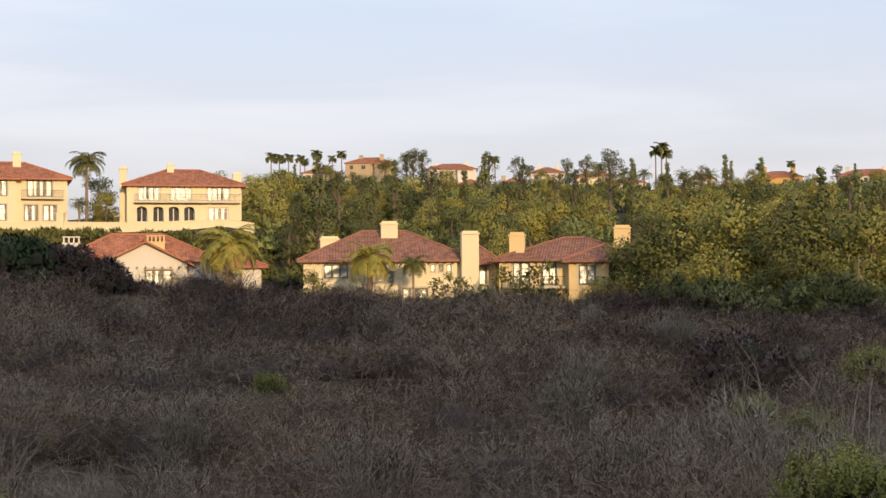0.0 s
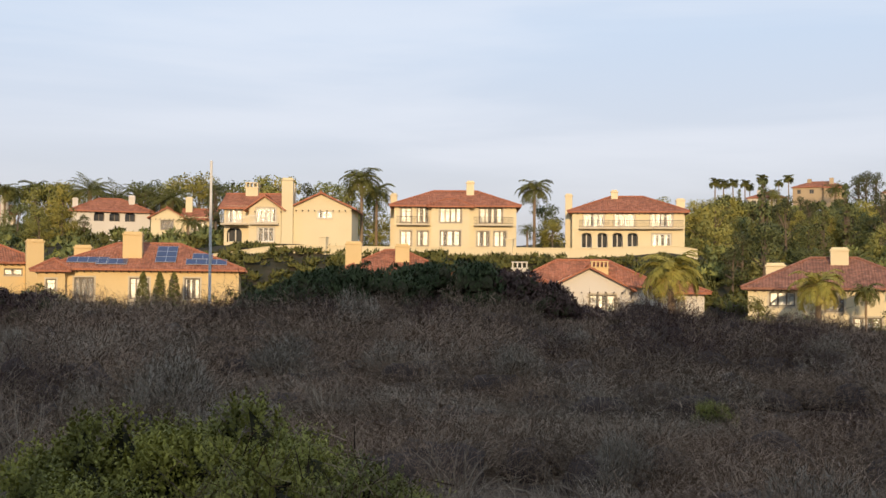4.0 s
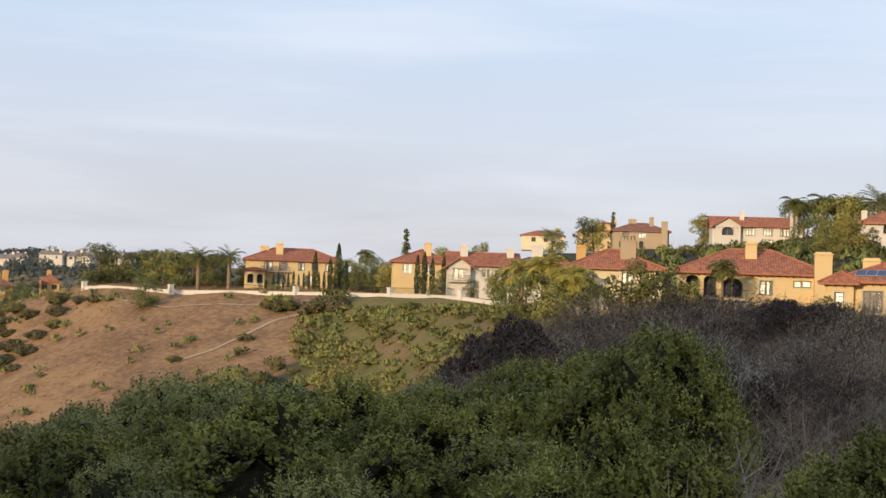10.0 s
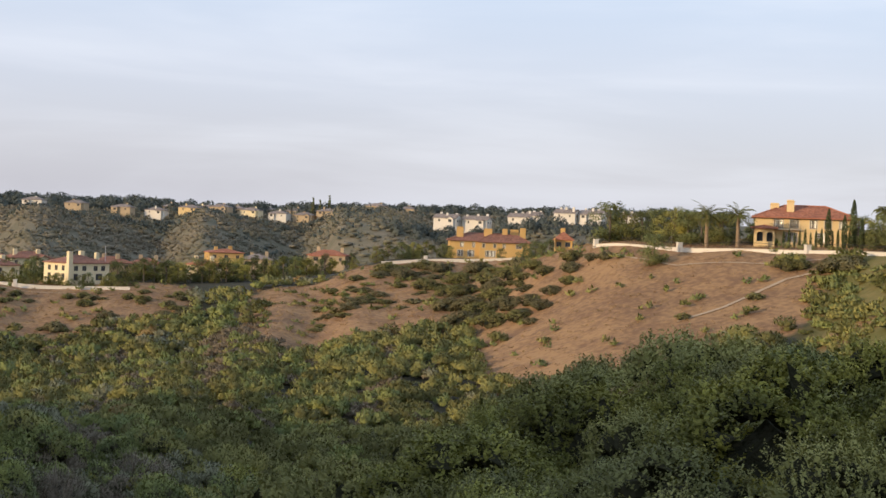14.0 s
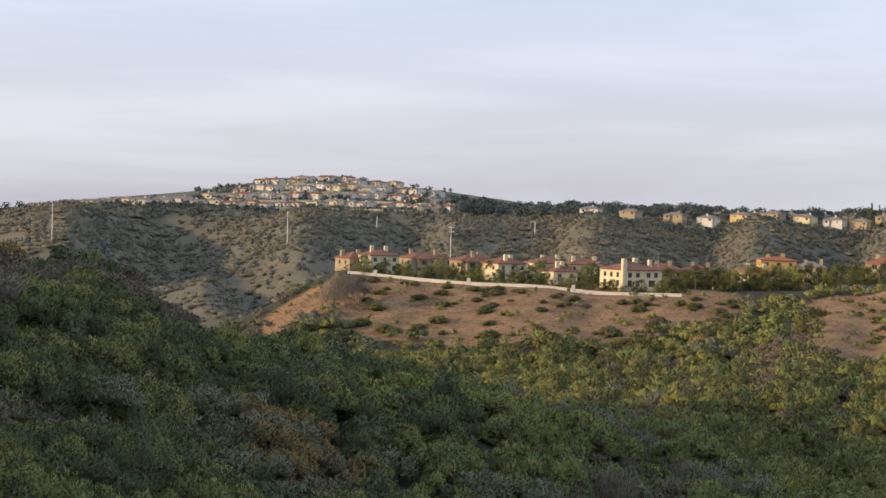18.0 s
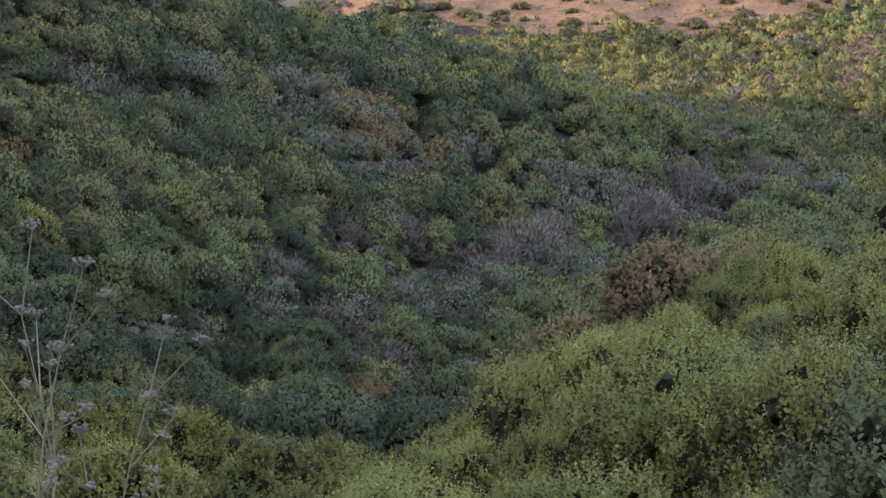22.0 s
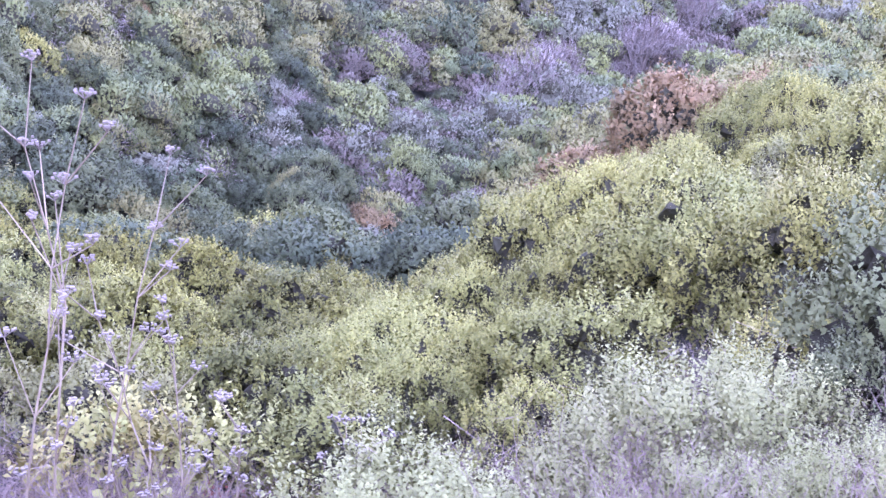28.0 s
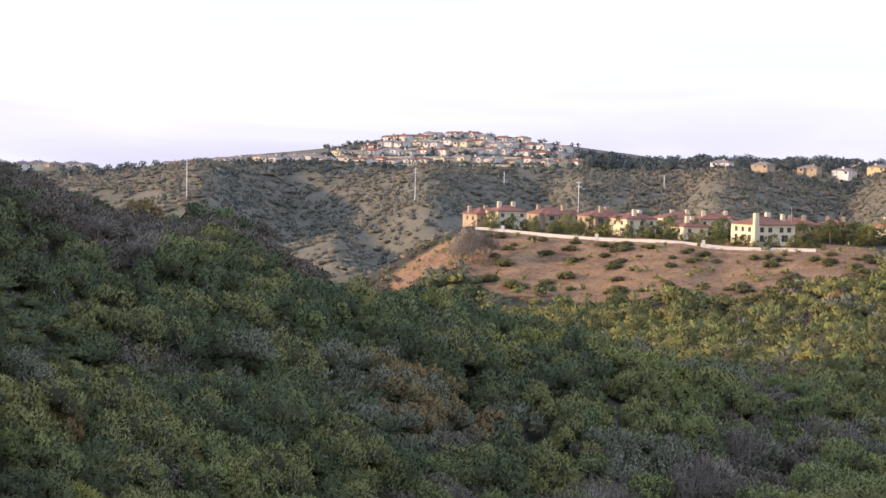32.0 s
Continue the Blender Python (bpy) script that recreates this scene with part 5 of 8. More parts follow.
house("white gabled house with a balcony above the canyon wall", 51.0, 225, 4, M["white"], M["tiles"],
      [(-5.3, 6.6, 0, 11, 5.7, "gablex", 2.0), (-5.6, -1.8, -1.4, 5, 5.4, "gabley", 1.3)], row(0, "f", 3.3, 1.6, 2, (1, 1.6), (4, 1.6)) + row(1, "f", 2.8, 1.9, 2, (-3.7, 2.0)),
      [(-2.7, 4, 5, 9.0, 1.3, 1.2), (5.4, 4, 5, 8.6, 1.2, 1.1)], [(-5.6, -1.9, -1.4, 2.6, 0.9)], z=-0.3, trim="whiteframe", group=LOWER)
house("yellow stucco house behind slim cypresses", 53.5, 245, 3, M["yellowstucco"], M["tiles"], [(-5.6, 5.4, 0, 11, 6.0, "hip", 2.2)], row(0, "f", 3.6, 1.7, 2, (-3, 1.7), (1, 1.7)), [(0.9, 3, 5, 9.4, 1.3, 1.2)], z=0.1, trim="whiteframe", group=LOWER)
house("golden stucco villa with loggia and two chimneys", 59.1, 285, 3, M["yellowstucco"], M["tiles"],
      [(-10.4, 10.2, 0, 12, 5.6, "hip", 2.4), (-10.6, -6.4, -3.2, 2, 3.1, "hip", 0.4)],
      row(0, "f", 3.1, 1.8, 2, (-5.6, 1.8), (-2.4, 1.8), (1.5, 1.4), (4.4, 1.4), (7.4, 1.4)) + row(0, "f", 0.2, 2.0, 2, (-3.0, 2.4), (3, 2.2)) + row(1, "f", 0.1, 2.0, 1, (-9.4, 1.3), (-7.4, 1.3), arch="arch"),
      [(-3.2, 3, 5, 9.0, 1.5, 1.2), (-6.4, 5, 5, 8.3, 1.8, 1.2)], [(-7.4, -1.0, 0, 2.9, 1.0)], z=0.8, group=LOWER)
house("deep yellow villa on the spur of the canyon", 72.5, 425, 4, M["ochre"], M["browntiles"],
      [(-13, 12.6, 0, 12, 5.6, "hip", 2.2), (-3.4, 12.8, -1.2, 6, 5.5, "hip", 1.9)],
      row(1, "f", 3.2, 1.3, 2, (9.4, 1.8)) + row(1, "f", 3.2, 1.3, 1, (-2.0, 0.8), (1.6, 0.8), (4.6, 0.8)) + row(0, "f", 3.2, 1.5, 1, (-5.2, 0.8), (-9, 1.0)) + row(1, "f", 0.2, 2.0, 3, (0.2, 3.2)) + row(0, "f", 0.2, 2.0, 2, (-6, 2.0), (-9.5, 1.8)),
      [(-9.6, 3, 5, 9.6, 2.2, 1.4), (-0.4, 4, 5, 9.3, 2.6, 1.2), (5.2, 5, 5, 9.4, 1.6, 1.2), (10.9, 3, 5, 9.8, 1.8, 1.3), (8.6, 8, 5, 9.3, 2.6, 1.2)], z=-7.2, group="villas")

# ---- villas on the mesa and the far estates ----
MESA = "villas on the mesa"


def villa(az, r, w, h, walls, roof, turn=0, style="hip", rise=1.9, chims=2, seed=0, group=MESA, label="", depth=10.5, z=None):
    rr = random.Random(seed * 31 + int(az * 100))
    ops = []
    n = max(2, int(w / (3.4 if r < 600 else 7.0)))
    for i in range(n):
        x = -w / 2 + w * (i + 0.5) / n
        ops += row(0, "f", h - 2.4, 1.35, 2, (x, (1.1 if r < 600 else 0.8) + 0.4 * rr.random()))
        if h > 5 and r < 600 and i % 2 == 0:
            ops += row(0, "f", 0.3, 1.9, 2, (x, 1.5))
    if r < 900:
        ops += row(0, "r", h - 2.5, 1.4, 2, (3.0, 1.5), (7.2, 1.4)) + row(0, "l", h - 2.5, 1.4, 2, (3.0, 1.3), (7.2, 1.4))
    ch = [(-w / 2 + w * (k + 0.5 + 0.5 * rr.random() - 0.25) / chims, 2 + 6 * rr.random(), h - 1, h + rise + 0.4 + 0.7 * rr.random(), 1.3, 1.0) for k in range(chims)]
    vols = [(-w / 2, w / 2, 0, depth, h, style, rise)]
    if w > 13:
        s = rr.choice((-1, 1))
        vols.append((s * w * 0.12, s * w * 0.4, -1.6, 4, h - 0.3, "gabley" if rr.random() < 0.5 else "hip", 1.1) if s > 0 else (s * w * 0.4, s * w * 0.12, -1.6, 4, h - 0.3, "hip", 1.1))
        ops = [o for o in ops if not (o[1] == "f" and vols[1][0] - 1.2 < o[2] < vols[1][1] + 1.2)]
        ops += row(1, "f", h - 2.6, 1.6, 2, ((vols[1][0] + vols[1][1]) / 2, 2.0))
    return house(label, az, r, turn, walls, roof, vols, ops, ch, detail=False, group=group, z=z, sink=2.0)


for spec in ((101.9, 462, 8, 4.0, "tan", "browntiles", 30, "small tan villa at the tip of the mesa"),
             (100.8, 455, 11, 6.0, "cream", "browntiles", 25, "white villa with cream chimneys on the mesa"),
             (98.7, 470, 17, 5.6, "tan", "browntiles", 30, "tan villa under a broad tile roof"),
             (96.6, 462, 15, 5.8, "tan", "browntiles", 25, "brown-shadowed villa among trees on the mesa"),
             (95.2, 446, 12, 5.6, "cream", "browntiles", 35, "white villa with a stepped chimney"),
             (93.5, 470, 13, 6.0, "cream", "browntiles", 20, "cream villa behind palms on the mesa"),
             (92.9, 440, 9, 4.6, "cream", "browntiles", 30, "low cream villa near the white wall"),
             (91.9, 465, 14, 6.2, "cream", "browntiles", 15, "cream two-storey villa on the mesa"),
             (88.6, 468, 13, 5.4, "tan", "browntiles", 10, "villa with red hipped roof behind a hedge"),
             (87.2, 480, 12, 5.0, "tan", "browntiles", 5, "villa with brown hipped roof among trees")):
    villa(spec[0], spec[1], spec[2], spec[3], M[spec[4]], M[spec[5]], turn=spec[6], seed=int(spec[1]), label=spec[7], z=float(ground(spec[0], spec[1])) + 0.4)
house("large cream villa with a columned side at the mesa's rim", 89.6, 432, 38, M["cream"], M["browntiles"],
      [(-7.5, 8.0, 0, 13, 6.0, "hip", 2.2)], row(0, "f", 3.3, 1.6, 2, (-5, 1.6), (-1.8, 1.6), (2.6, 1.6), (5.6, 1.6)) + row(0, "f", 0.3, 2.1, 2, (-5, 1.6), (-1.8, 1.6), (4, 2.6)) + row(0, "l", 3.3, 1.6, 2, (2.5, 1.5), (6.0, 1.5), (9.5, 1.5)) + row(0, "l", 0.3, 2.1, 2, (2.5, 1.6), (6.0, 1.6), (9.5, 1.6)),
      [(-7.8, -0.4, -1, 8.0, 1.6, 1.2), (-3, 6, 5, 9.2, 1.5, 1.2), (3, 8, 5, 9.4, 1.5, 1.2), (6, 4, 5, 9.0, 1.2, 1.1)], z=-19.4, group=MESA, detail=False, sink=2)
VALLEY = "houses among the valley trees"
villa(83.9, 500, 13, 8.5, M["ochre"], M["tiles"], 10, rise=1.2, seed=2, group=VALLEY, label="ochre hillside villa half hidden by trees", z=-18.5)
villa(84.6, 470, 9, 5.0, M["cream"], M["tiles"], 20, seed=3, group=VALLEY, label="cream house half hidden by trees", z=-19.0)
villa(79.6, 520, 15, 4.5, M["tan"], M["tiles"], -10, seed=4, group=VALLEY, label="tan house with red roof beyond the road", z=-14.5)
villa(82.6, 540, 12, 5.0, M["tan"], M["greytiles"], 0, seed=5, group=VALLEY, label="tan house in the valley trees", z=-18)
villa(69.3, 365, 5, 6.0, M["ochre"], M["tiles"], 0, seed=6, chims=1, group="villas", label="ochre gate tower beside the spur wall", depth=5, z=-6)
WHITE = "white row houses"
for az, w, h in ((74.5, 14, 8.0), (73.2, 15, 7.6), (71.3, 13, 6.4), (70.7, 9, 6.0), (69.3, 13, 6.6), (68.2, 14, 6.8), (66.5, 12, 6.5)):
    villa(az, 770, w, h * 1.3, M["white"], M["greytiles"], -18, "gablex", 2.2, 3, int(az * 7), WHITE, "white house with many chimneys on the far slope")
RIDGE = "ridge-top houses"
for i, (az, wm) in enumerate(((87.0, "white"), (85.6, "yellowstucco"), (84.3, "tan"), (83.0, "cream"), (81.8, "white"), (80.7, "tan"), (79.7, "tan"), (77.6, "tan"), (88.4, "tan"), (90.3, "tan"), (92.0, "white"))):
    villa(az, 1010, 15, 6.3, M[wm], M["greytiles"], -22, "hip", 2.0, 1, i, RIDGE, "two-storey stucco house on the far ridge", z=float(ground(az, 1010)) + 0.8)
for i, (az, wm) in enumerate(((86.3, "tan"), (84.9, "cream"), (83.6, "tan"), (82.3, "white"), (81.1, "tan"), (76.2, "tan"))):
    villa(az, 1075, 14, 6.0, M[wm], M["greytiles"], -22, "hip", 2.0, 1, i + 20, RIDGE, "house in the second row on the far ridge")
TRACT = "estate on the far hill"
rr = random.Random(5)
for level, (r, lo, hi, n) in enumerate(((1062, 97.2, 116.0, 26), (1110, 98.0, 108.8, 15), (1160, 98.6, 107.6, 13), (1215, 100.4, 106.8, 9))):
    for i in range(n):
        az = lo + (hi - lo) * (i + 0.5 + 0.5 * (rr.random() - 0.5)) / n
        wall_name = rr.choice(("cream", "white", "white", "white"))
        villa(az, r + rr.uniform(-9, 9), rr.uniform(13, 19), rr.choice((3.3, 3.8, 4.4)), M[wall_name], M[rr.choice(("greytiles", "browntiles", "greytiles"))], rr.uniform(-50, -25), rr.choice(("hip", "gablex")), 1.7, 1, i + 40 * level, TRACT, "low stucco house on the far hill estate")
for i, az in enumerate((118.9, 119.5, 120.2, 120.9, 121.5)):
    villa(az, 1120 + 25 * (i % 2), 15, 4.0 + (i % 2), M[("cream", "white", "tan")[i % 3]], M["greytiles"], 25, "hip", 1.9, 1, i + 300, TRACT, "low stucco house on the far hill estate", z=-3.5)
# houses on the eastern hill above the wood
EAST = "houses on the wooded hill"
for i, (az, r, w, h, wm, el) in enumerate(((3.2, 440, 16, 5.0, "tan", 4.15), (-0.4, 450, 17, 5.2, "white", 3.85), (-4.6, 455, 12, 6.5, "white", 3.5), (-6.6, 460, 14, 5.5, "cream", 3.45), (-1.2, 420, 9, 6.0, "tan", 3.0), (-3.0, 420, 8, 6.0, "tan", 3.0),
                                           (-8.0, 450, 12, 5.0, "white", 3.2), (-11.2, 450, 9, 5.0, "white", 3.3), (-14.4, 440, 15, 6.5, "ochre", 3.1), (-17.9, 430, 18, 7.0, "white", 3.0), (5.3, 430, 12, 3.5, "white", 3.9))):
    villa(az, r, w, h, M[wm], M["tiles"], -6 + 5 * (i % 3), "hip", 2.0, 2, i + 400, EAST, "stucco house with red tile roof on the wooded hill", z=r * math.tan(radians(el)))


# ---- walls, fences, poles, path and road ----
def ribbon_wall(name, label, points, height, thick, material, cap=None, post_every=0.0, post=(0.6, 1.6), z_off=-0.2):
    """A wall that follows a polyline of bearing and distance along the ground, with posts."""
    ob = thing(name, Matrix.Identity(4), label, "wall", kind="structure")
    fine = []
    for (a0, r0), (a1, r1) in zip(points, points[1:]):
        for k in range(8):
            f = k / 8
            fine.append((a0 + (a1 - a0) * f, r0 + (r1 - r0) * f))
    fine.append(points[-1])
    pts = [spot(a, r, float(ground(a, r))) for a, r in fine]
    zs = np.array([p.z for p in pts])
    zs = np.convolve(np.pad(zs, 4, mode="edge"), np.ones(9) / 9, "valid")
    for p, q in zip(pts, zs):
        p.z = float(q) + z_off
    bm, bc = bmesh.new(), bmesh.new()
    for p, q in zip(pts, pts[1:]):
        d = (q - p).normalized()
        s = Vector((-d.y, d.x, 0)).normalized() * thick / 2
        for b, z0, z1, wide in ((bm, -1.0, height, 1.0), (bc, height, height + 0.1, 1.35)):
            vs = [b.verts.new(c) for c in (p + s * wide + Vector((0, 0, z0)), q + s * wide + Vector((0, 0, z0)), q - s * wide + Vector((0, 0, z0)), p - s * wide + Vector((0, 0, z0)),
                                           p + s * wide + Vector((0, 0, z1)), q + s * wide + Vector((0, 0, z1)), q - s * wide + Vector((0, 0, z1)), p - s * wide + Vector((0, 0, z1)))]
            for f in ((3, 2, 1, 0), (4, 5, 6, 7), (0, 1, 5, 4), (1, 2, 6, 5), (2, 3, 7, 6), (3, 0, 4, 7)):
                b.faces.new([vs[k] for k in f])
    for b in (bm, bc):
        bmesh.ops.recalc_face_normals(b, faces=b.faces)
    part("wall_body", bm, material, ob)
    part("coping", bc, material, ob)
    if post_every:
        run = 0.0
        made = None
        for p, q in zip(pts, pts[1:]):
            run += (q - p).length
            if run >= post_every:
                run = 0.0
                if made is None:
                    w, h = post
                    b = boxes((-w / 2, w / 2, -w / 2, w / 2, -1, h), (-w / 2 - 0.08, w / 2 + 0.08, -w / 2 - 0.08, w / 2 + 0.08, h, h + 0.14), bevel=0.03)
                    made = part("post", b, material, ob)
                    made.location = q
                else:
                    share("post", made.data, ob, Matrix.Translation(q))
    return ob


ribbon_wall("wall_terrace", "cream stucco retaining wall of the upper terrace", [(8.2, 175), (9.5, 174), (14, 172), (20, 171), (25, 168), (30.5, 166)], 1.25, 0.4, M["cream"], post_every=23, post=(0.9, 2.3))
ribbon_wall("wall_rim", "low white wall along the canyon rim", [(46.5, 190), (49.7, 201), (52.1, 213), (55.3, 240), (57.5, 254), (60.5, 262), (63.5, 270), (66.8, 288), (67.9, 296)], 0.75, 0.4, M["white"], post_every=27, post=(1.0, 1.8))
ribbon_wall("wall_spur", "low white wall along the spur", [(70.9, 404), (73, 405), (75, 404), (77.2, 402)], 1.0, 0.5, M["white"], post_every=30, post=(1.0, 2.0))
ribbon_wall("wall_mesa", "white wall along the rim of the mesa", [(87.9, 414), (90, 416), (92, 419), (94.2, 423), (96.4, 428), (98.3, 434), (100.8, 443), (102.4, 449)], 1.1, 0.5, M["white"], post_every=34, post=(1.1, 2.2))


for a0, a1, r in ((98.0, 108.0, 1048), (98.6, 107.5, 1092), (99.4, 107.0, 1142), (101, 106.4, 1196)):
    ribbon_wall("wall_estate", "pale retaining wall between the rows of the far estate", [(a0, r), ((a0 + a1) / 2, r), (a1, r)], 1.6, 0.6, M["cream"])


def rim_fence(points, height=1.1):
    ob = thing("iron_fence", Matrix.Identity(4), "dark iron fence on the rim wall", "fence", kind="structure")
    bm = bmesh.new()
    for (a0, r0), (a1, r1) in zip(points, points[1:]):
        n = int((spot(a1, r1) - spot(a0, r0)).length / 1.2)
        for k in range(n):
            p, q = [spot(a0 + (a1 - a0) * f, r0 + (r1 - r0) * f) for f in (k / n, (k + 1) / n)]
            p.z, q.z = [float(ground(a0 + (a1 - a0) * f, r0 + (r1 - r0) * f)) + 0.5 for f in (k / n, (k + 1) / n)]
            add_tube(bm, p + Vector((0, 0, height)), q + Vector((0, 0, height)), 0.04, 0.04, 4)
            for j in range(4):
                s = p.lerp(q, j / 4)
                add_tube(bm, s, s + Vector((0, 0, height)), 0.02, 0.02, 4)
    part("grille", bm, M["iron"], ob)


rim_fence([(52.1, 214), (55.3, 241), (57.5, 255), (60.5, 263), (63.5, 271), (66.8, 289)])


def pole(name, az, r, h, rad, label, arms=0, z=None, material="galv"):
    zg = float(ground(az, r)) if z is None else z
    ob = thing(name, Matrix.Translation(spot(az, r, zg)) @ pose(0, 0, 0, 0, 0, az), label, "pole")
    bm = bmesh.new()
    add_tube(bm, (0, 0, -0.4), (0, 0, h), rad, rad * 0.8, 10)
    part("shaft", bm, M[material], ob)
    bm = bmesh.new()
    add_tube(bm, (0, 0, h), (0, 0, h + rad), rad * 1.1, rad * 0.5, 10)
    part("cap", bm, M[material], ob)
    for k in range(arms):
        bm = bmesh.new()
        add_box(bm, -h * 0.06, h * 0.06, -rad, rad, h * (0.97 - 0.09 * k), h * (0.985 - 0.09 * k))
        part("crossarm", bm, M[material], ob)
    return ob


pole("signal_mast", 29.25, 70, 70 * math.tan(radians(5.66)) + 1.9, 0.085, "plain pale metal mast standing in dry brush", z=-1.8, material="whiteframe")
for az, top, base in ((114.9, 0.37, -1.4), (105.07, 0.21, -1.3), (97.95, -0.18, -2.3), (101.2, 0.15, -0.45), (94.3, 0.15, -0.5)):
    r = next((q for q in range(560, 1040, 4) if float(ground(az, q)) / q > math.tan(radians(base))), 1000)
    z0 = float(ground(az, r))
    pole("power_pole", az, r, r * math.tan(radians(top)) - z0, 0.0004 * r, "tall pale power line pole on the far slope", 2, z=z0, material="whiteframe")
pole("street_lamp", 88.95, 440, 440 * math.tan(radians(-0.98)) + 19.6, 0.1, "slim lamp mast behind the villas")


def ground_strip(name, label, points, width, material, lift=0.12, category="path"):
    pts = []
    for (a0, r0), (a1, r1) in zip(points, points[1:]):
        for k in range(12):
            f = k / 12
            pts.append(spot(a0 + (a1 - a0) * f, r0 + (r1 - r0) * f))
    bm = bmesh.new()
    last = None
    for k in range(len(pts) - 1):
        d = (pts[k + 1] - pts[k]).normalized()
        s = Vector((-d.y, d.x, 0)) * width / 2
        pair = []
        for q in (pts[k] + s, pts[k] - s):
            az = math.degrees(math.atan2(-q.x, q.y))
            q.z = float(ground(az, math.hypot(q.x, q.y))) + lift
            pair.append(bm.verts.new(q))
        if last:
            bm.faces.new((last[0], last[1], pair[1], pair[0]))
        last = pair
    me = bpy.data.meshes.new(name)
    bm.to_mesh(me)
    bm.free()
    me.materials.append(material)
    return tagged(new(name, me), label, category, kind="structure")


ground_strip("footpath", "pale trodden path across the dry hillside", [(64.3, 228), (62.4, 232), (61.0, 238), (59.8, 243), (57.8, 245)], 0.9, M["path"])
ground_strip("footpath", "narrow pale path under the rim wall", [(68.5, 292), (66.5, 276), (64.4, 262), (61, 254), (57.6, 250)], 0.5, M["path"])
ground_strip("footpath", "pale path below the mesa wall", [(101, 436), (98, 427), (95.5, 420), (91, 410), (88.5, 406)], 0.6, M["path"])
ground_strip("dirt_track", "pale dirt track on the far slope", [(115.3, 932), (114.2, 925), (113.3, 915)], 5, M["path"], 0.5)
ground_strip("dirt_track", "pale dirt track on the far slope", [(106.2, 940), (105.2, 928), (103.8, 930), (102.6, 935)], 5, M["path"], 0.5)
ground_strip("road", "asphalt road in the valley", [(80.2, 470), (81.5, 452), (83.2, 446)], 8, M["asphalt"], 0.25, "road")

# ---- trees ----
def crown_mesh(name, blobs, leaf, per, material, rng, droop=0.0, narrow=0.6):
    """Leaves on the shells of many overlapping clumps: blobs are x, y, z, radius."""
    vs, outs = [], []
    heart = np.mean([b[:3] for b in blobs], axis=0)
    for x, y, z, r in blobs:
        n = int(per * r * r)
        d = rng.normal(0, 1, (n, 3))
        d /= np.linalg.norm(d, axis=1)[:, None]
        p = np.array([x, y, z]) + d * r * rng.uniform(0.55, 1.12, (n, 1)) * np.array([1, 1, 0.8])
        vs.append(leaf_quads(p, d, leaf * rng.uniform(0.6, 1.3, n), leaf * narrow, rng, droop))
        whole = (p - heart) / (np.linalg.norm(p - heart, axis=1)[:, None] + 1e-6)
        outs.append(d * 0.65 + whole * 0.45 + rng.normal(0, 0.2, (n, 3)) + np.array([0, 0, 0.1]))
    return quads_mesh(name, np.concatenate(vs), material, np.concatenate(outs))


def make_tree(name, label, h, spread, crown_from, leafmat, seed, leaf=0.35, per=26, blobs=26, cone=False):
    rng = np.random.default_rng(seed)
    ob = thing(name, Matrix.Identity(4), label, "tree")
    bm = bmesh.new()
    lean = rng.normal(0, 0.03, 2) * h
    add_tube(bm, (0, 0, -0.6), (lean[0] * 0.5, lean[1] * 0.5, h * 0.45), h * 0.028, h * 0.02, 8)
    add_tube(bm, (lean[0] * 0.5, lean[1] * 0.5, h * 0.45), (lean[0], lean[1], h * 0.85), h * 0.02, h * 0.007, 8)
    bl = []
    for i in range(blobs):
        f = rng.uniform(0, 1)
        z = h * (crown_from + (1 - crown_from) * f)
        wide = spread * ((1 - f) * 0.95 + 0.05 if cone else math.sqrt(max(0.05, 1 - (2 * f - 0.8) ** 2 / 1.6)))
        a, q = rng.uniform(0, 6.28), math.sqrt(rng.uniform(0.05, 1)) * 0.75
        r = spread * rng.uniform(0.2, 0.36) * (0.6 if cone else 1.0)
        x, y = math.cos(a) * q * wide, math.sin(a) * q * wide
        bl.append((x, y, z - r * 0.6, r))
        if i % 2 == 0:
            add_tube(bm, (lean[0] * 0.5, lean[1] * 0.5, h * min(0.8, crown_from * 0.8 + 0.5 * f * (1 - crown_from))), (x, y, z - r * 0.6), h * 0.009, h * 0.003, 5)
    part("trunk", bm, M["bark"], ob)
    share("crown", crown_mesh("crown", bl, leaf, per, leafmat, rng), ob)
    return ob


def make_palm(name, label, h, frond, n, leafmat, seed, arch=1.0, trunk_r=0.28, skirt=0, leaf_w=0.09, feather=0.55):
    rng = np.random.default_rng(seed)
    ob = thing(name, Matrix.Identity(4), label, "palm")
    bm = bmesh.new()
    segs = max(5, int(h / 0.8))
    for i in range(segs):
        z0, z1 = -0.5 + (h + 0.5) * i / segs, -0.5 + (h + 0.5) * (i + 1) / segs
        add_tube(bm, (0, 0, z0), (0, 0, z1), trunk_r * (1.02 - 0.25 * i / segs), trunk_r * (0.9 - 0.25 * i / segs), 9)
    part("trunk", bm, M["palmbark"], ob)
    vs, ribs = [], bmesh.new()
    for i in range(n):
        a = i * 2.399 + rng.uniform(-0.2, 0.2)
        up = rng.uniform(-0.35, 1.25) * (1 if not skirt else 0.9)
        L = frond * rng.uniform(0.8, 1.1)
        pts, p, e = [], np.array([0, 0, h]), up
        steps = 9
        for s in range(steps + 1):
            pts.append(p.copy())
            p = p + np.array([math.cos(a) * math.cos(e), math.sin(a) * math.cos(e), math.sin(e)]) * L / steps
            e -= arch * (0.13 + 0.16 * s / steps)
        side = np.array([-math.sin(a), math.cos(a), 0])
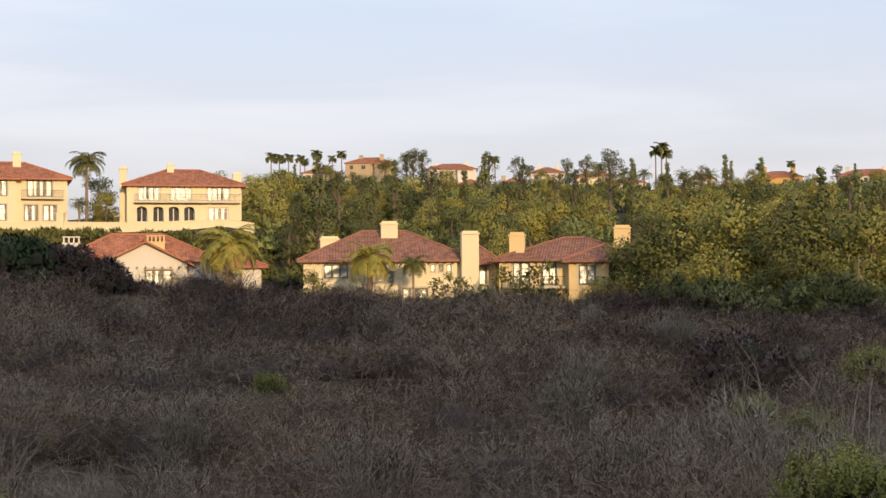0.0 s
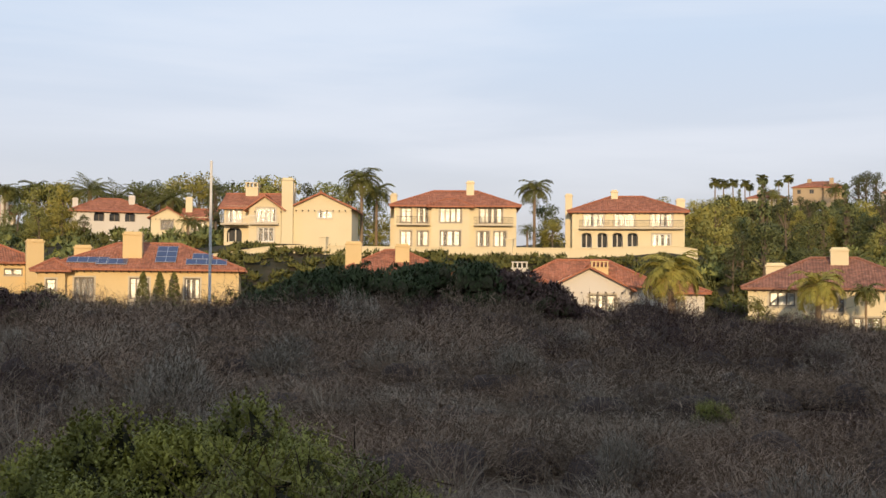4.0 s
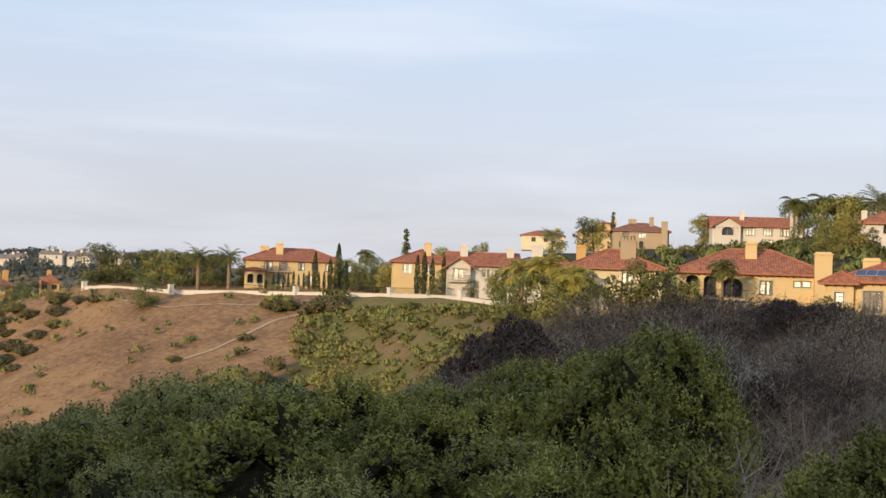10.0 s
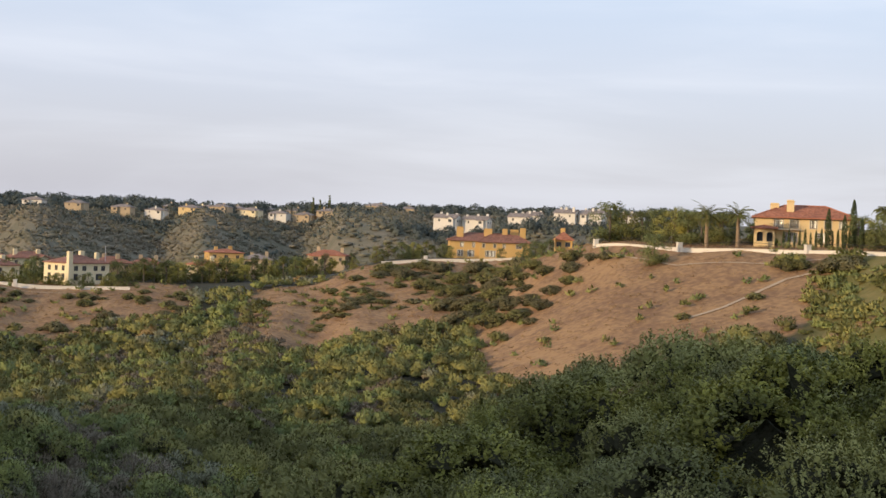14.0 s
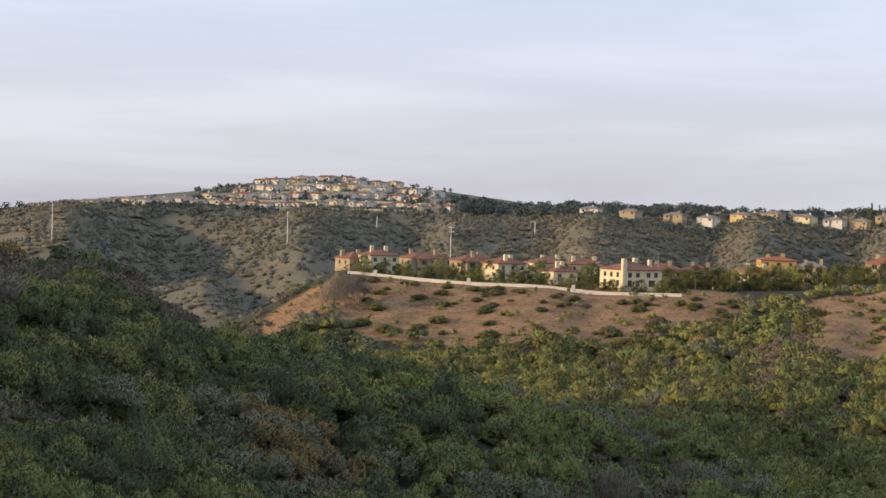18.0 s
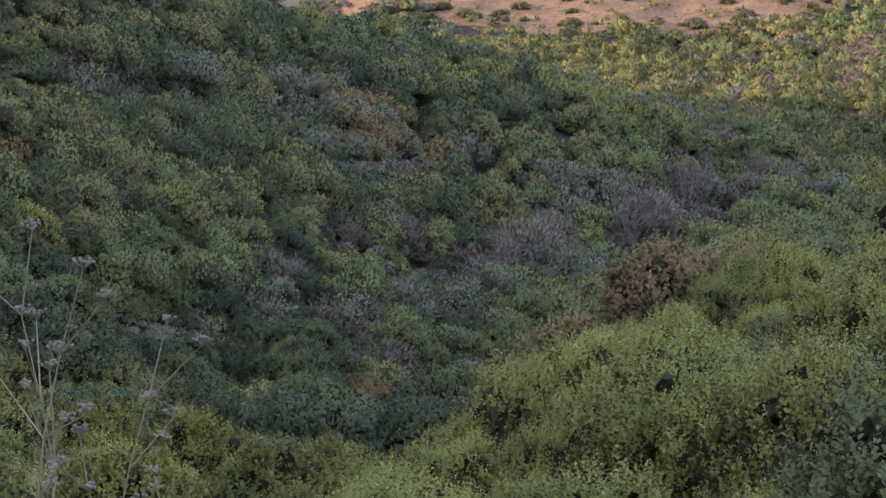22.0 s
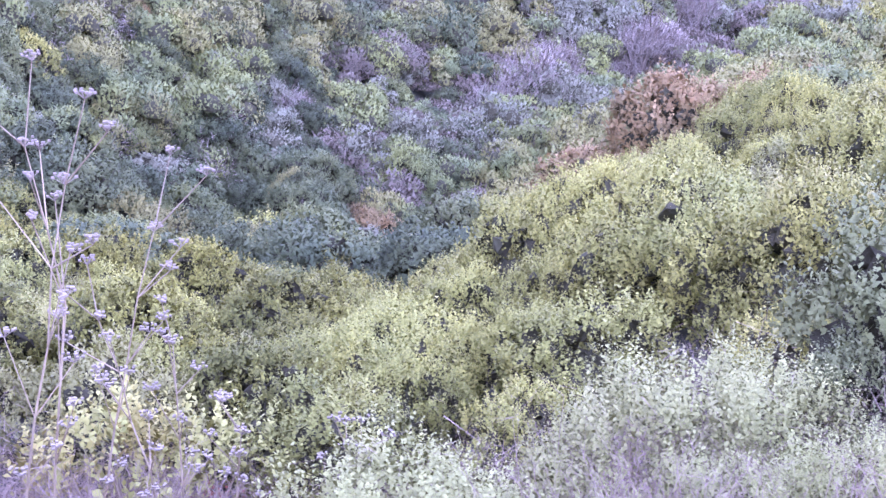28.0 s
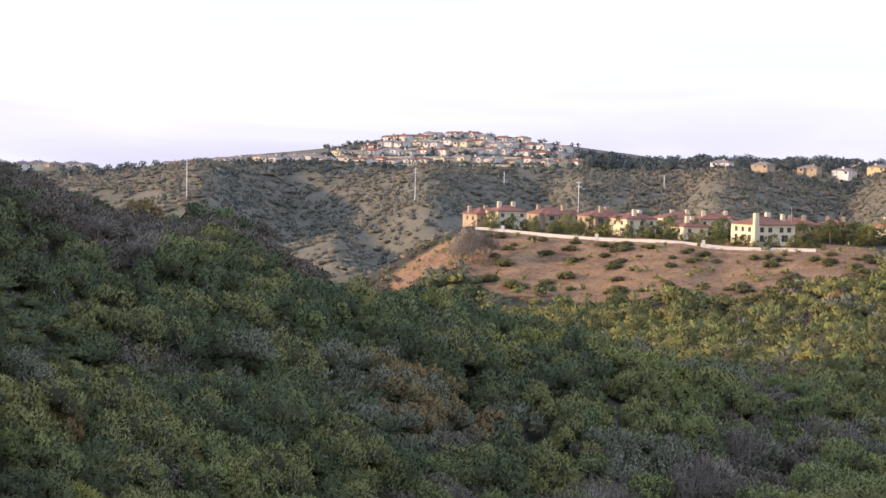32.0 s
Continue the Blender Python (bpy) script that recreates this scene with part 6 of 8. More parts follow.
        for s in range(steps):
            if s % 3 == 0:
                add_tube(ribs, pts[s], pts[min(s + 3, steps)], 0.035, 0.02, 4)
            for f in (0.0, 0.33, 0.66):
                q = pts[s] * (1 - f) + pts[s + 1] * f
                d = (pts[s + 1] - pts[s]) / np.linalg.norm(pts[s + 1] - pts[s])
                g = (s + f) / steps
                ll = feather * frond * 0.42 * math.sin(math.pi * (0.12 + 0.85 * g)) * rng.uniform(0.85, 1.1)
                if g < 0.08:
                    continue
                for sg in (-1, 1):
                    t = q + side * sg * ll * 0.85 + d * ll * 0.55 + np.array([0, 0, -ll * rng.uniform(0.15, 0.5)])
                    w = d * leaf_w
                    m = (q + t) / 2 + np.array([0, 0, 0.05])
                    vs.append(np.stack([q - w, m - w, t, m + w]))
    part("rachis", ribs, leafmat, ob)
    share("crown", quads_mesh("crown", np.array(vs), leafmat), ob)
    return ob


def make_cypress(h, w, seed, name="cypress", leafmat=None):
    rng = np.random.default_rng(seed)
    ob = thing(name, Matrix.Identity(4), "slim dark columnar cypress", "tree")
    bm = bmesh.new()
    add_tube(bm, (0, 0, -0.4), (0, 0, h * 0.6), w * 0.14, w * 0.05, 7)
    part("trunk", bm, M["bark"], ob)
    n = int(170 * h)
    f = rng.uniform(0.03, 1, n)
    rad = w / 2 * np.sin(np.pi * np.clip(f * 0.86 + 0.14, 0, 1)) ** 0.6 * rng.uniform(0.6, 1.12, n)
    a = rng.uniform(0, 6.283, n)
    p = np.stack([np.cos(a) * rad, np.sin(a) * rad, f * h], 1)
    d = np.stack([np.cos(a), np.sin(a), 0.5 + 0 * a], 1)
    share("crown", quads_mesh("crown", leaf_quads(p, d, 0.3, 0.16, rng), leafmat or M["cypress"]), ob)
    return ob


PROTO = {}


def plant(kind, az, r, h=None, z=None, label="", group="", spin=None, wide=None):
    """Sets a copy of a tree so that it stands h metres high at that bearing and distance."""
    proto, base_h = PROTO[kind]
    s = 1.0 if h is None else h / base_h
    w = s if wide is None else wide
    zg = float(ground(az, r)) if z is None else z
    spin = (az * 47 + r * 13) % 360 if spin is None else spin
    fresh = kind not in PLANTED
    PLANTED[kind] = PLANTED.get(kind, 0) + 1
    m = Matrix.Translation(spot(az, r, zg - 0.1)) @ pose(0, 0, 0, 0, 0, spin)
    ob = proto if fresh else copy_thing(proto, m)
    ob.matrix_basis = m
    ob.scale = (w, w, s)
    return tagged(ob, label, "", group)


PLANTED = {}
for k, kind in enumerate(("oak", "oak_b", "oak_c")):
    PROTO[kind] = (make_tree(("broadleaf_tree", "live_oak", "pepper_tree")[k], "rounded olive-green broadleaf tree", 9, 4.6, 0.1, M[("pine", "pinedark", "pineyellow")[k]], 11 + k, leaf=0.36, per=85, blobs=24), 9)
for k, kind in enumerate(("euca", "euca_b")):
    PROTO[kind] = (make_tree("eucalyptus", "tall open eucalyptus with pale limbs", 13, 3.6, 0.4, M["euca"], 21 + k, leaf=0.36, per=60, blobs=30), 13)
PROTO["pine"] = (make_tree("pine_tree", "dark conical pine", 12, 2.6, 0.05, M["pinedark"], 31, leaf=0.45, per=60, blobs=90, cone=True), 12)
PROTO["small"] = (make_tree("garden_tree", "small yellow-green garden tree", 4.5, 2.2, 0.25, M["hedge"], 33, leaf=0.34, per=70, blobs=18), 4.5)
PROTO["queen"] = (make_palm("queen_palm", "feathery queen palm with drooping fronds", 8, 3.1, 40, M["palm"], 41, arch=1.15, trunk_r=0.22, leaf_w=0.05, feather=0.62), 10)
PROTO["gold"] = (make_palm("queen_palm", "golden-lit queen palm with hanging fronds", 5, 3.0, 44, M["palmsunlit"], 42, arch=1.2, trunk_r=0.3, leaf_w=0.045, feather=0.66), 6.6)
PROTO["date"] = (make_palm("date_palm", "stout date palm with stiff spreading fronds", 6, 3.8, 44, M["palm"], 43, arch=0.75, trunk_r=0.38, leaf_w=0.045, feather=0.4), 9)
PROTO["fan"] = (make_palm("fan_palm", "tall fan palm with a small round head", 10, 2.3, 34, M["palm"], 44, arch=1.1, trunk_r=0.2, leaf_w=0.07, feather=0.7), 11.8)
PROTO["cypress"] = (make_cypress(7, 1.1, 51), 7)
for k, kind in enumerate(("edge", "edge_b")):
    PROTO[kind] = (make_tree("broadleaf_tree", "broad sunlit tree at the edge of the brush", 9, 4.8, 0.06, M[("pine", "hedge")[k]], 15 + k, leaf=0.3, per=90, blobs=24), 9)
PROTO["juniper"] = (make_cypress(7, 1.1, 52, "juniper", M["hedge"]), 7)

G = "palms of the terrace"
plant("queen", 22.75, 186, 12.5, 6.8, "tall queen palm with a bare trunk beside the terrace house", G)
plant("queen", 22.1, 192, 10.6, 7.0, "queen palm behind the terrace house", G)
plant("queen", 15.2, 190, 11.2, 7.0, "queen palm between two terrace houses", G)
plant("date", 15.5, 181, 3.9, 7.0, "low young date palm on the terrace", G)
plant("oak", 22.2, 198, 8.6, 7.0, "dense dark tree beside the terrace house")
plant("oak_b", 14.7, 198, 7.5, 7.0, "dark tree between two terrace houses")
plant("oak_c", 14.4, 183, 4.2, 7.0, "grey-green garden tree on the terrace")
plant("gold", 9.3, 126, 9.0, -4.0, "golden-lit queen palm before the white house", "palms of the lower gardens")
plant("gold", 3.2, 124, 7.2, -4.0, "golden-lit palm before the cream house", "palms of the lower gardens")
plant("queen", 1.3, 126, 6.2, -4.0, "queen palm before the cream house", "palms of the lower gardens")
plant("date", 2.0, 152, 10.4, -3.5, "big date palm behind the cream house", "palms of the lower gardens")
plant("queen", 40.6, 149, 7.6, -2.0, "queen palm before the arcaded house", "palms of the lower gardens")
plant("small", -4.3, 122, 5.6, -4.2, "yellow-green tree before the balcony house")
plant("small", -2.9, 124, 5.0, -4.2, "small tree before the balcony house")
plant("small", -0.5, 122, 4.4, -4.2, "leafy shrub tree at the house wall")
plant("small", 0.4, 124, 3.9, -4.2, "leafy shrub tree at the house wall")
plant("oak", 5.6, 122, 5.0, -4.4, "dark tree before the cream house")
for az in (32.05, 31.35, 30.75):
    plant("juniper", az, 134, 5.4, -3.0, "clipped columnar juniper before the solar house", "clipped junipers", wide=1.2)
for az, r, h in ((28.2, 132, 4.0), (29.3, 133, 3.4), (27.4, 128, 3.6), (26.5, 122, 4.5), (33.4, 132, 2.6), (35.6, 133, 3.0), (36.4, 136, 3.6), (-9.4, 118, 4.2), (-10.8, 110, 3.2), (-8.2, 112, 4.0)):
    plant("small", az, r, h, None, "small garden tree at the edge of the brush", "garden trees")
for i, (az, r, h) in enumerate(((42.9, 150, 7.0), (44.0, 152, 7.8), (44.9, 150, 6.4), (45.8, 150, 6.0), (46.8, 158, 6.6), (47.6, 165, 7.4), (48.3, 172, 8.0), (49.0, 178, 7.4), (47.2, 172, 6.0), (41.9, 150, 5.4), (43.4, 147, 6.0), (49.4, 186, 5.6))):
    plant(("small", "oak", "small", "oak_b")[i % 4], az, r, h, None, "yellow-green tree in the gardens above the canyon", "canyon garden trees")
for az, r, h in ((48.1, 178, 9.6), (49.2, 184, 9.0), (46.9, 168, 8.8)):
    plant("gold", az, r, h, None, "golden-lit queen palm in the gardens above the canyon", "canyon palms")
for az, r, h in ((53.75, 236, 7.2), (53.45, 236, 7.8), (53.1, 236, 6.6), (52.6, 232, 6.8), (52.3, 232, 6.2), (51.9, 231, 7.6), (60.1 - 1.9, 276, 8.0), (57.55, 274, 7.0), (56.85, 273, 6.4), (57.2, 285, 10)):
    plant("cypress", az, r, h, None, "slim cypress in front of a villa", "cypresses")
for k in range(16):
    plant("cypress", 60.0 - k * 0.22, 277, 3.6 + 0.4 * math.sin(k * 2.1), None, "young cypress in a clipped row", "cypress row")
for az, r, h in ((54.3, 300, 13.5), (45.3, 400, 13), (80.25, 1062, 17), (79.95, 1060, 15), (79.55, 1064, 18)):
    plant("pine", az, r, h, None, "dark conical conifer behind the villas", "conifers")
for az, r, h in ((63.2, 275, 10.5), (61.9, 274, 10.0), (56.0, 285, 9.4)):
    plant("date" if az > 60 else "queen", az, r, h, None, "large date palm behind the rim fence", "rim palms")
for i, (az, r, h) in enumerate(((67.1, 305, 7.0), (65.9, 310, 5.6), (64.5, 295, 7.6), (63.9, 290, 7.2), (62.6, 285, 6.4), (61.2, 290, 5.0), (55.6, 262, 5.2), (55.1, 258, 6.0), (54.9, 262, 5.6), (56.3, 270, 5.6), (54.2, 250, 5.2), (50.4, 214, 4.6), (51.4, 217, 3.6), (52.9, 222, 3.4), (53.6, 228, 3.6), (52.7, 330, 9), (51.0, 340, 10), (47.9, 330, 11), (46.6, 380, 12), (46.1, 385, 11))):
    plant(("oak", "oak_b", "euca", "oak_c")[i % 4], az, r, h, None, "garden tree along the canyon rim", "rim trees")
plant("oak_b", 65.38, 266.5, 6.6, None, "lone dark tree on the dry hillside casting a shadow", wide=0.95)
for i, (az, r, h) in enumerate(((67.3, 300, 9.5), (66.6, 303, 7.5), (65.9, 300, 7.5), (65.3, 296, 8.0), (64.6, 292, 8.5), (64.0, 288, 8.0), (62.5, 284, 7.5), (61.0, 292, 7.0), (57.6, 290, 7.5), (57.0, 284, 7.0), (56.4, 276, 6.5), (55.8, 272, 7.5), (55.2, 270, 6.5), (54.6, 266, 7.5), (53.9, 262, 6.0), (52.2, 240, 6.0), (50.0, 214, 6.0), (49.3, 206, 6.0), (63.4, 286, 7.5))):
    plant(("oak_b", "oak", "oak_b")[i % 3], az, r, h, None, "dense garden tree behind the rim wall", "rim trees", wide=h / 9 * 1.15)
for i, (az, r, h) in enumerate(((42.4, 152, 5), (41.5, 330, 9), (37.9, 320, 13), (36.6, 300, 12), (36.0, 285, 13), (35.2, 280, 12), (34.0, 270, 11), (37.2, 250, 7.5), (36.3, 235, 7.5), (35.4, 232, 7), (34.5, 228, 5.5), (32.0, 260, 12), (31.0, 270, 14), (29.8, 265, 14), (29.0, 230, 10.5), (28.4, 240, 11), (27.2, 260, 14), (26.4, 265, 13.5), (25.0, 270, 13), (24.0, 260, 13), (23.4, 240, 11.5), (19.4, 240, 8), (16.9, 230, 8.4), (12.6, 240, 9), (9.9, 260, 10), (8.2, 215, 8.6), (7.4, 205, 9.4))):
    plant(("oak", "oak_c", "euca_b", "oak_b")[i % 4], az, r, h, None, "dark garden tree behind the terrace houses", "terrace trees")
for az, r, h in ((37.7, 290, 13), (37.3, 300, 12.5), (36.5, 292, 14), (36.0, 296, 13), (35.5, 290, 13.5), (34.3, 262, 14), (33.2, 275, 13), (32.2, 262, 13), (30.9, 250, 12.5), (31.3, 255, 12), (30.2, 228, 5.5), (29.9, 226, 4.8)):
    plant("date" if az < 35 else "queen", az, r, h, None, "date palm above the middle houses", "hilltop palms")
# wooded hill in the east
WOOD = "trees of the wooded hill"
wr = random.Random(12)
for i in range(210):
    az = wr.uniform(-21, 8.2)
    lo = 150 if az > -8 else 105
    r = lo * (400 / lo) ** (wr.random() ** 0.8)
    if 9 < az or (-9.6 < az < 6.8 and r < 158) or (-4.2 < az < 0.2 and r > 290):
        continue
    plant(("oak", "oak_b", "oak_c", "euca", "oak", "oak_b", "oak_c")[i % 7], az, r, wr.uniform(6.0, 10.5) * (0.8 if r < 150 else 1.0 if r < 290 else 0.72), None, "olive-green tree of the hillside wood", WOOD)
for k, (az, r, h) in enumerate(((-8.4, 128, 8.5), (-9.8, 124, 10.5), (-11.2, 122, 11.5), (-12.6, 120, 12.5), (-14.0, 118, 12), (-15.4, 116, 11.5), (-16.8, 114, 11), (-18.2, 112, 11), (-12.0, 112, 8), (-14.8, 106, 7.5), (-17.4, 104, 8), (-10.4, 114, 7), (-19.6, 112, 11.5))):
    plant(("edge", "edge_b", "edge", "edge")[k % 4], az, r, h, None, "broad sunlit tree at the edge of the brush", "edge trees", wide=h / 9 * 1.1)
for az, r, h in ((7.45, 430, 15), (7.1, 432, 14), (6.7, 432, 13.5), (6.2, 434, 12.5), (5.5, 430, 13.5), (6.0, 440, 11), (4.8, 425, 11), (4.4, 428, 12.5), (-9.5, 430, 17.5), (-9.25, 432, 16), (-9.7, 433, 15), (-2.3, 440, 12), (-14.9, 440, 11), (-13.6, 440, 10.5)):
    plant("fan", az, r, h, None, "slender fan palm on the hill crest", "crest palms")
for az, r, h in ((2.5, 425, 11), (-7.9, 430, 9), (-8.75, 430, 9), (-10.45, 430, 9), (-11.5, 430, 9), (-12.4, 430, 7), (5.1, 426, 9)):
    plant("date", az, r, h, None, "date palm on the hill crest", "crest palms")
for az, r, h in ((1.6, 400, 13), (1.3, 400, 14), (0.9, 402, 13.5), (-2.0, 420, 13), (-5.4, 400, 11.5), (-6.3, 395, 12.5), (-16.8, 400, 9)):
    plant("euca", az, r, h, None, "open eucalyptus on the hill crest", "crest trees")
for k in range(18):
    az = -20 + 28 * ((k * 0.618) % 1)
    if -4.0 < az < -1.0 and k % 2:
        continue
    plant(("oak_b", "pine", "oak", "euca", "oak_b", "pine", "oak_c")[k % 7], az, 372 + 50 * ((k * 0.377) % 1), 6.0 + 5.0 * ((k * 0.73) % 1), None, "tree on the crest of the wooded hill", "crest trees")
for k in range(20):
    az = -20 + 27 * ((k * 0.618 + 0.2) % 1)
    plant("pine" if k % 3 else "euca", az, 180 + 150 * ((k * 0.377) % 1), 10 + 5 * ((k * 0.73) % 1), None, "tall dark tree of the hillside wood", WOOD)
# mesa and valley trees
for i in range(120):
    az = 86.2 + (102.6 - 86.2) * ((i * 0.618) % 1)
    r = 434 + 50 * ((i * 0.377) % 1) + (az - 88) * 0.9
    plant(("small", "oak", "queen", "oak_b", "small", "oak_b", "oak", "date", "oak_b")[i % 9], az, r, 3.4 + 4.6 * ((i * 0.73) % 1), None, "garden tree among the mesa villas", "mesa garden trees")
for i in range(64):
    az = 87.6 + (102.6 - 87.6) * ((i * 0.618) % 1)
    r = float(np.interp(az, (87.9, 92, 96.4, 98.3, 102.4), (414, 419, 428, 434, 449))) + 5 + 9 * ((i * 0.41) % 1)
    plant(("oak_b", "small", "oak", "queen", "oak_b", "oak")[i % 6], az, r, 2.0 + 3.0 * ((i * 0.73) % 1), None, "garden tree behind the rim wall of the mesa", "mesa rim trees")
for i in range(58):
    az = 78.4 + (87.4 - 78.4) * ((i * 0.618) % 1)
    r = 452 + 95 * ((i * 0.377) % 1) ** 1.3
    plant(("oak", "oak_b", "small", "oak_c", "euca", "queen")[i % 6], az, r, 5 + 4.5 * ((i * 0.73) % 1), None, "tree along the valley road", "valley trees")
for i in range(14):
    plant(("oak", "oak_b", "queen", "small")[i % 4], 74.2 + 3.4 * ((i * 0.618) % 1), 418 + 30 * ((i * 0.39) % 1), 4 + 3 * ((i * 0.7) % 1), None, "garden tree beside the deep yellow villa", "villa trees")
for az, r, h in ((71.0, 415, 6), (70.5, 412, 7), (69.9, 410, 7.5), (70.2, 405, 6), (72.0, 408, 4)):
    plant("oak_b", az, r, h, None, "dark tree beside the deep yellow villa", "villa trees")


# ---- scrub in bulk ----
def scatter(n, az0, az1, r0, r1, rng, power=0.5):
    u = rng.uniform(0, 1, n)
    r = (r0 ** (1 / power) + u * (r1 ** (1 / power) - r0 ** (1 / power))) ** power if power != 0 else r0 * (r1 / r0) ** u
    return rng.uniform(az0, az1, n), r


SCRUB = {}


def scrub(kind, az, r, rad, hgt, rng, px=3.0, thin=1.0, most=220):
    """Adds bushes to a kind's bulk; bodies get simpler and leaf sprays larger and fewer with distance."""
    a = np.radians(az)
    x, y, z = -np.sin(a) * r, np.cos(a) * r, ground(az, r)
    for lobes, s in ((10, r < 120), (7, (r >= 120) & (r < 200)), (4, (r >= 200) & (r < 340)), (3, (r >= 340) & (r < 500)), (1, r >= 500)):
        if not s.any():
            continue
        leaf = np.maximum(np.maximum(0.1, r[s] * px / 2320), 0.055 * rad[s])
        count = np.clip(thin * 5.0 * rad[s] * (rad[s] + hgt[s]) / leaf ** 2, 4 * lobes, most).astype(int)
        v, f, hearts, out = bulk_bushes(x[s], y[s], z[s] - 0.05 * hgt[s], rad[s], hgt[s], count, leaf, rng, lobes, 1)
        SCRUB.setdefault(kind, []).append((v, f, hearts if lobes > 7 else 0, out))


def room(az, r):
    """How high brush may stand on the near crest without rising over the dry hill behind it."""
    top = np.tan(np.radians(np.interp(az, (44, 48, 52, 58, 62, 65, 67, 73, 80, 90), (-1.2, -1.7, -2.3, -3.4, -4.3, -4.3, -5.2, -7.4, -9, -9)))) * r
    return np.where(r < 80, np.maximum(top - ground(az, r), 0.45), 50.0)


RAVINE_LINE = [(106.8, 45), (104.7, 50), (101.9, 58), (98.7, 70), (95.5, 76), (92.4, 84), (88.6, 104), (88.8, 124), (91.8, 150), (95, 172), (101.2, 250)]


def from_ravine(az, r):
    """Distance in plan to the bed of the winding ravine."""
    x, y = -np.sin(np.radians(az)) * r, np.cos(np.radians(az)) * r
    best = np.full(np.shape(x), 1e9)
    pts = [spot(a, q) for a, q in RAVINE_LINE]
    for p, q in zip(pts, pts[1:]):
        dx, dy = q.x - p.x, q.y - p.y
        f = np.clip(((x - p.x) * dx + (y - p.y) * dy) / (dx * dx + dy * dy), 0, 1)
        best = np.minimum(best, np.hypot(x - p.x - f * dx, y - p.y - f * dy))
    return best


def patchy(az, r, size, seed):
    x, y = -np.sin(np.radians(az)) * r, np.cos(np.radians(az)) * r
    return value_noise(x / size, y / size, seed)


rng = np.random.default_rng(3)
# canyon sides and floor, from the ravine to the foot of the mesa
for (n, az0, az1, r0, r1, size, px) in ((360, 62, 124, 58, 80, 1.6, 4.2), (520, 84, 124, 48, 84, 1.7, 4.2), (3100, 57, 124, 75, 170, 1.9, 4.2), (5000, 57, 112, 170, 330, 2.1, 4.2), (3600, 50, 110, 330, 470, 2.4, 4.6)):
    az, r = scatter(n, az0, az1, r0, r1, rng)
    dry = dry_cover(az, r)
    keep = in_sight(az, r, 2.5) & (rng.uniform(0, 1, n) > dry * 1.3) & ~((r > np.interp(az, (46, 52, 58, 62, 67, 70, 73, 77, 81, 85, 90, 95, 100, 104), (185, 205, 252, 260, 284, 310, 400, 398, 430, 408, 412, 420, 436, 447)) - 3) & (az < 104))
    az, r = az[keep], r[keep]
    tone = patchy(az, r, 22, 21) + 0.5 * patchy(az, r, 7, 22) + rng.normal(0, 0.22, len(az))
    crest = box01(az, 104, 130, 3) * np.clip((r - np.interp(az, (104, 113, 123), (165, 104, 76))) / 22, 0, 1)
    sunny = box01(az, 60, 96, 8) * box01(r, 120, 420, 50)
    deep = box01(az, 60, 104, 6) * box01(r, 110, 330, 60)
    kinds = np.select([tone < -1.2, tone < -0.75 - 0.2 * deep, tone < 0.1 - 0.15 * sunny, tone < 1.0 - 0.6 * sunny], [0, 1, 2, 3], 4)
    kinds = np.where(crest + rng.normal(0, 0.25, len(az)) + 0.35 * tone > 0.55, 5, kinds)
    north = box01(az, 99, 130, 5) * np.clip((r - 50) / 20, 0, 1)            # the hill's shaded side, its shade put into darker leaves
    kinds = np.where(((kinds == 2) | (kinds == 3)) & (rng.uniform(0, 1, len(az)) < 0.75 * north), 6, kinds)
    streak = value_noise(az / 1.5 + r / 60, r / 110, 23) + rng.normal(0, 0.25, len(az))
    bank = box01(az, 66, 93, 4) * box01(r, 105, 320, 50)
    kinds = np.where((bank > 0.5) & (streak > 0.32), 5, kinds)
    valley = box01(az, 58, 101, 5) * box01(r, 105, 345, 40)
    kinds = np.where(((kinds == 2) | (kinds == 3)) & (rng.uniform(0, 1, len(az)) < 0.35 * valley), 4, kinds)
    kinds = np.where((kinds == 4) & (r > 120), 7, kinds)
    bed = from_ravine(az, r) + rng.normal(0, 2.5, len(az))
    kinds = np.where(bed < 6, np.where(rng.uniform(0, 1, len(az)) < 0.5, 5, np.where(rng.uniform(0, 1, len(az)) < 0.5, 1, 3)), kinds)
    rad = size * np.exp(rng.normal(-0.1, 0.34, len(az)))
    rad = np.minimum(rad, size * 1.5) * np.interp(az, (55, 60), (0.55, 1.0))
    most = 2600
    for k, kind in enumerate(("rust", "greysage", "olive", "evergreen", "laurel", "brownscrub", "shadegreen", "moundgreen")):
        s = kinds == k
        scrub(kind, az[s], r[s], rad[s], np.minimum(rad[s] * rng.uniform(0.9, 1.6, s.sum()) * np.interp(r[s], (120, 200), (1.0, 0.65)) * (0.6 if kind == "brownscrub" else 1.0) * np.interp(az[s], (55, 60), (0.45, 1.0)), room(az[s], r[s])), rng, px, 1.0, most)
# low olive cover on the shoulder under the rim wall
az, r = scatter(1500, 46, 59, 70, 246, rng)
keep = r < np.interp(az, (46, 52, 58, 62), (180, 202, 248, 256))
az, r = az[keep], r[keep]
for k, kind in enumerate(("olive", "hedge", "olive", "evergreen")):
    s = np.arange(len(az)) % 4 == k
    scrub(kind, az[s], r[s], rng.uniform(0.7, 2.0, s.sum()), np.minimum(rng.uniform(0.2, 0.5, s.sum()), room(az[s], r[s])), rng, 5.4, 1.0, 900)
# separate bushes on the dry slopes
az, r = scatter(620, 57, 106, 200, 448, rng)
keep = (dry_cover(az, r) > 0.6) & in_sight(az, r, 1)
az, r = az[keep], r[keep]
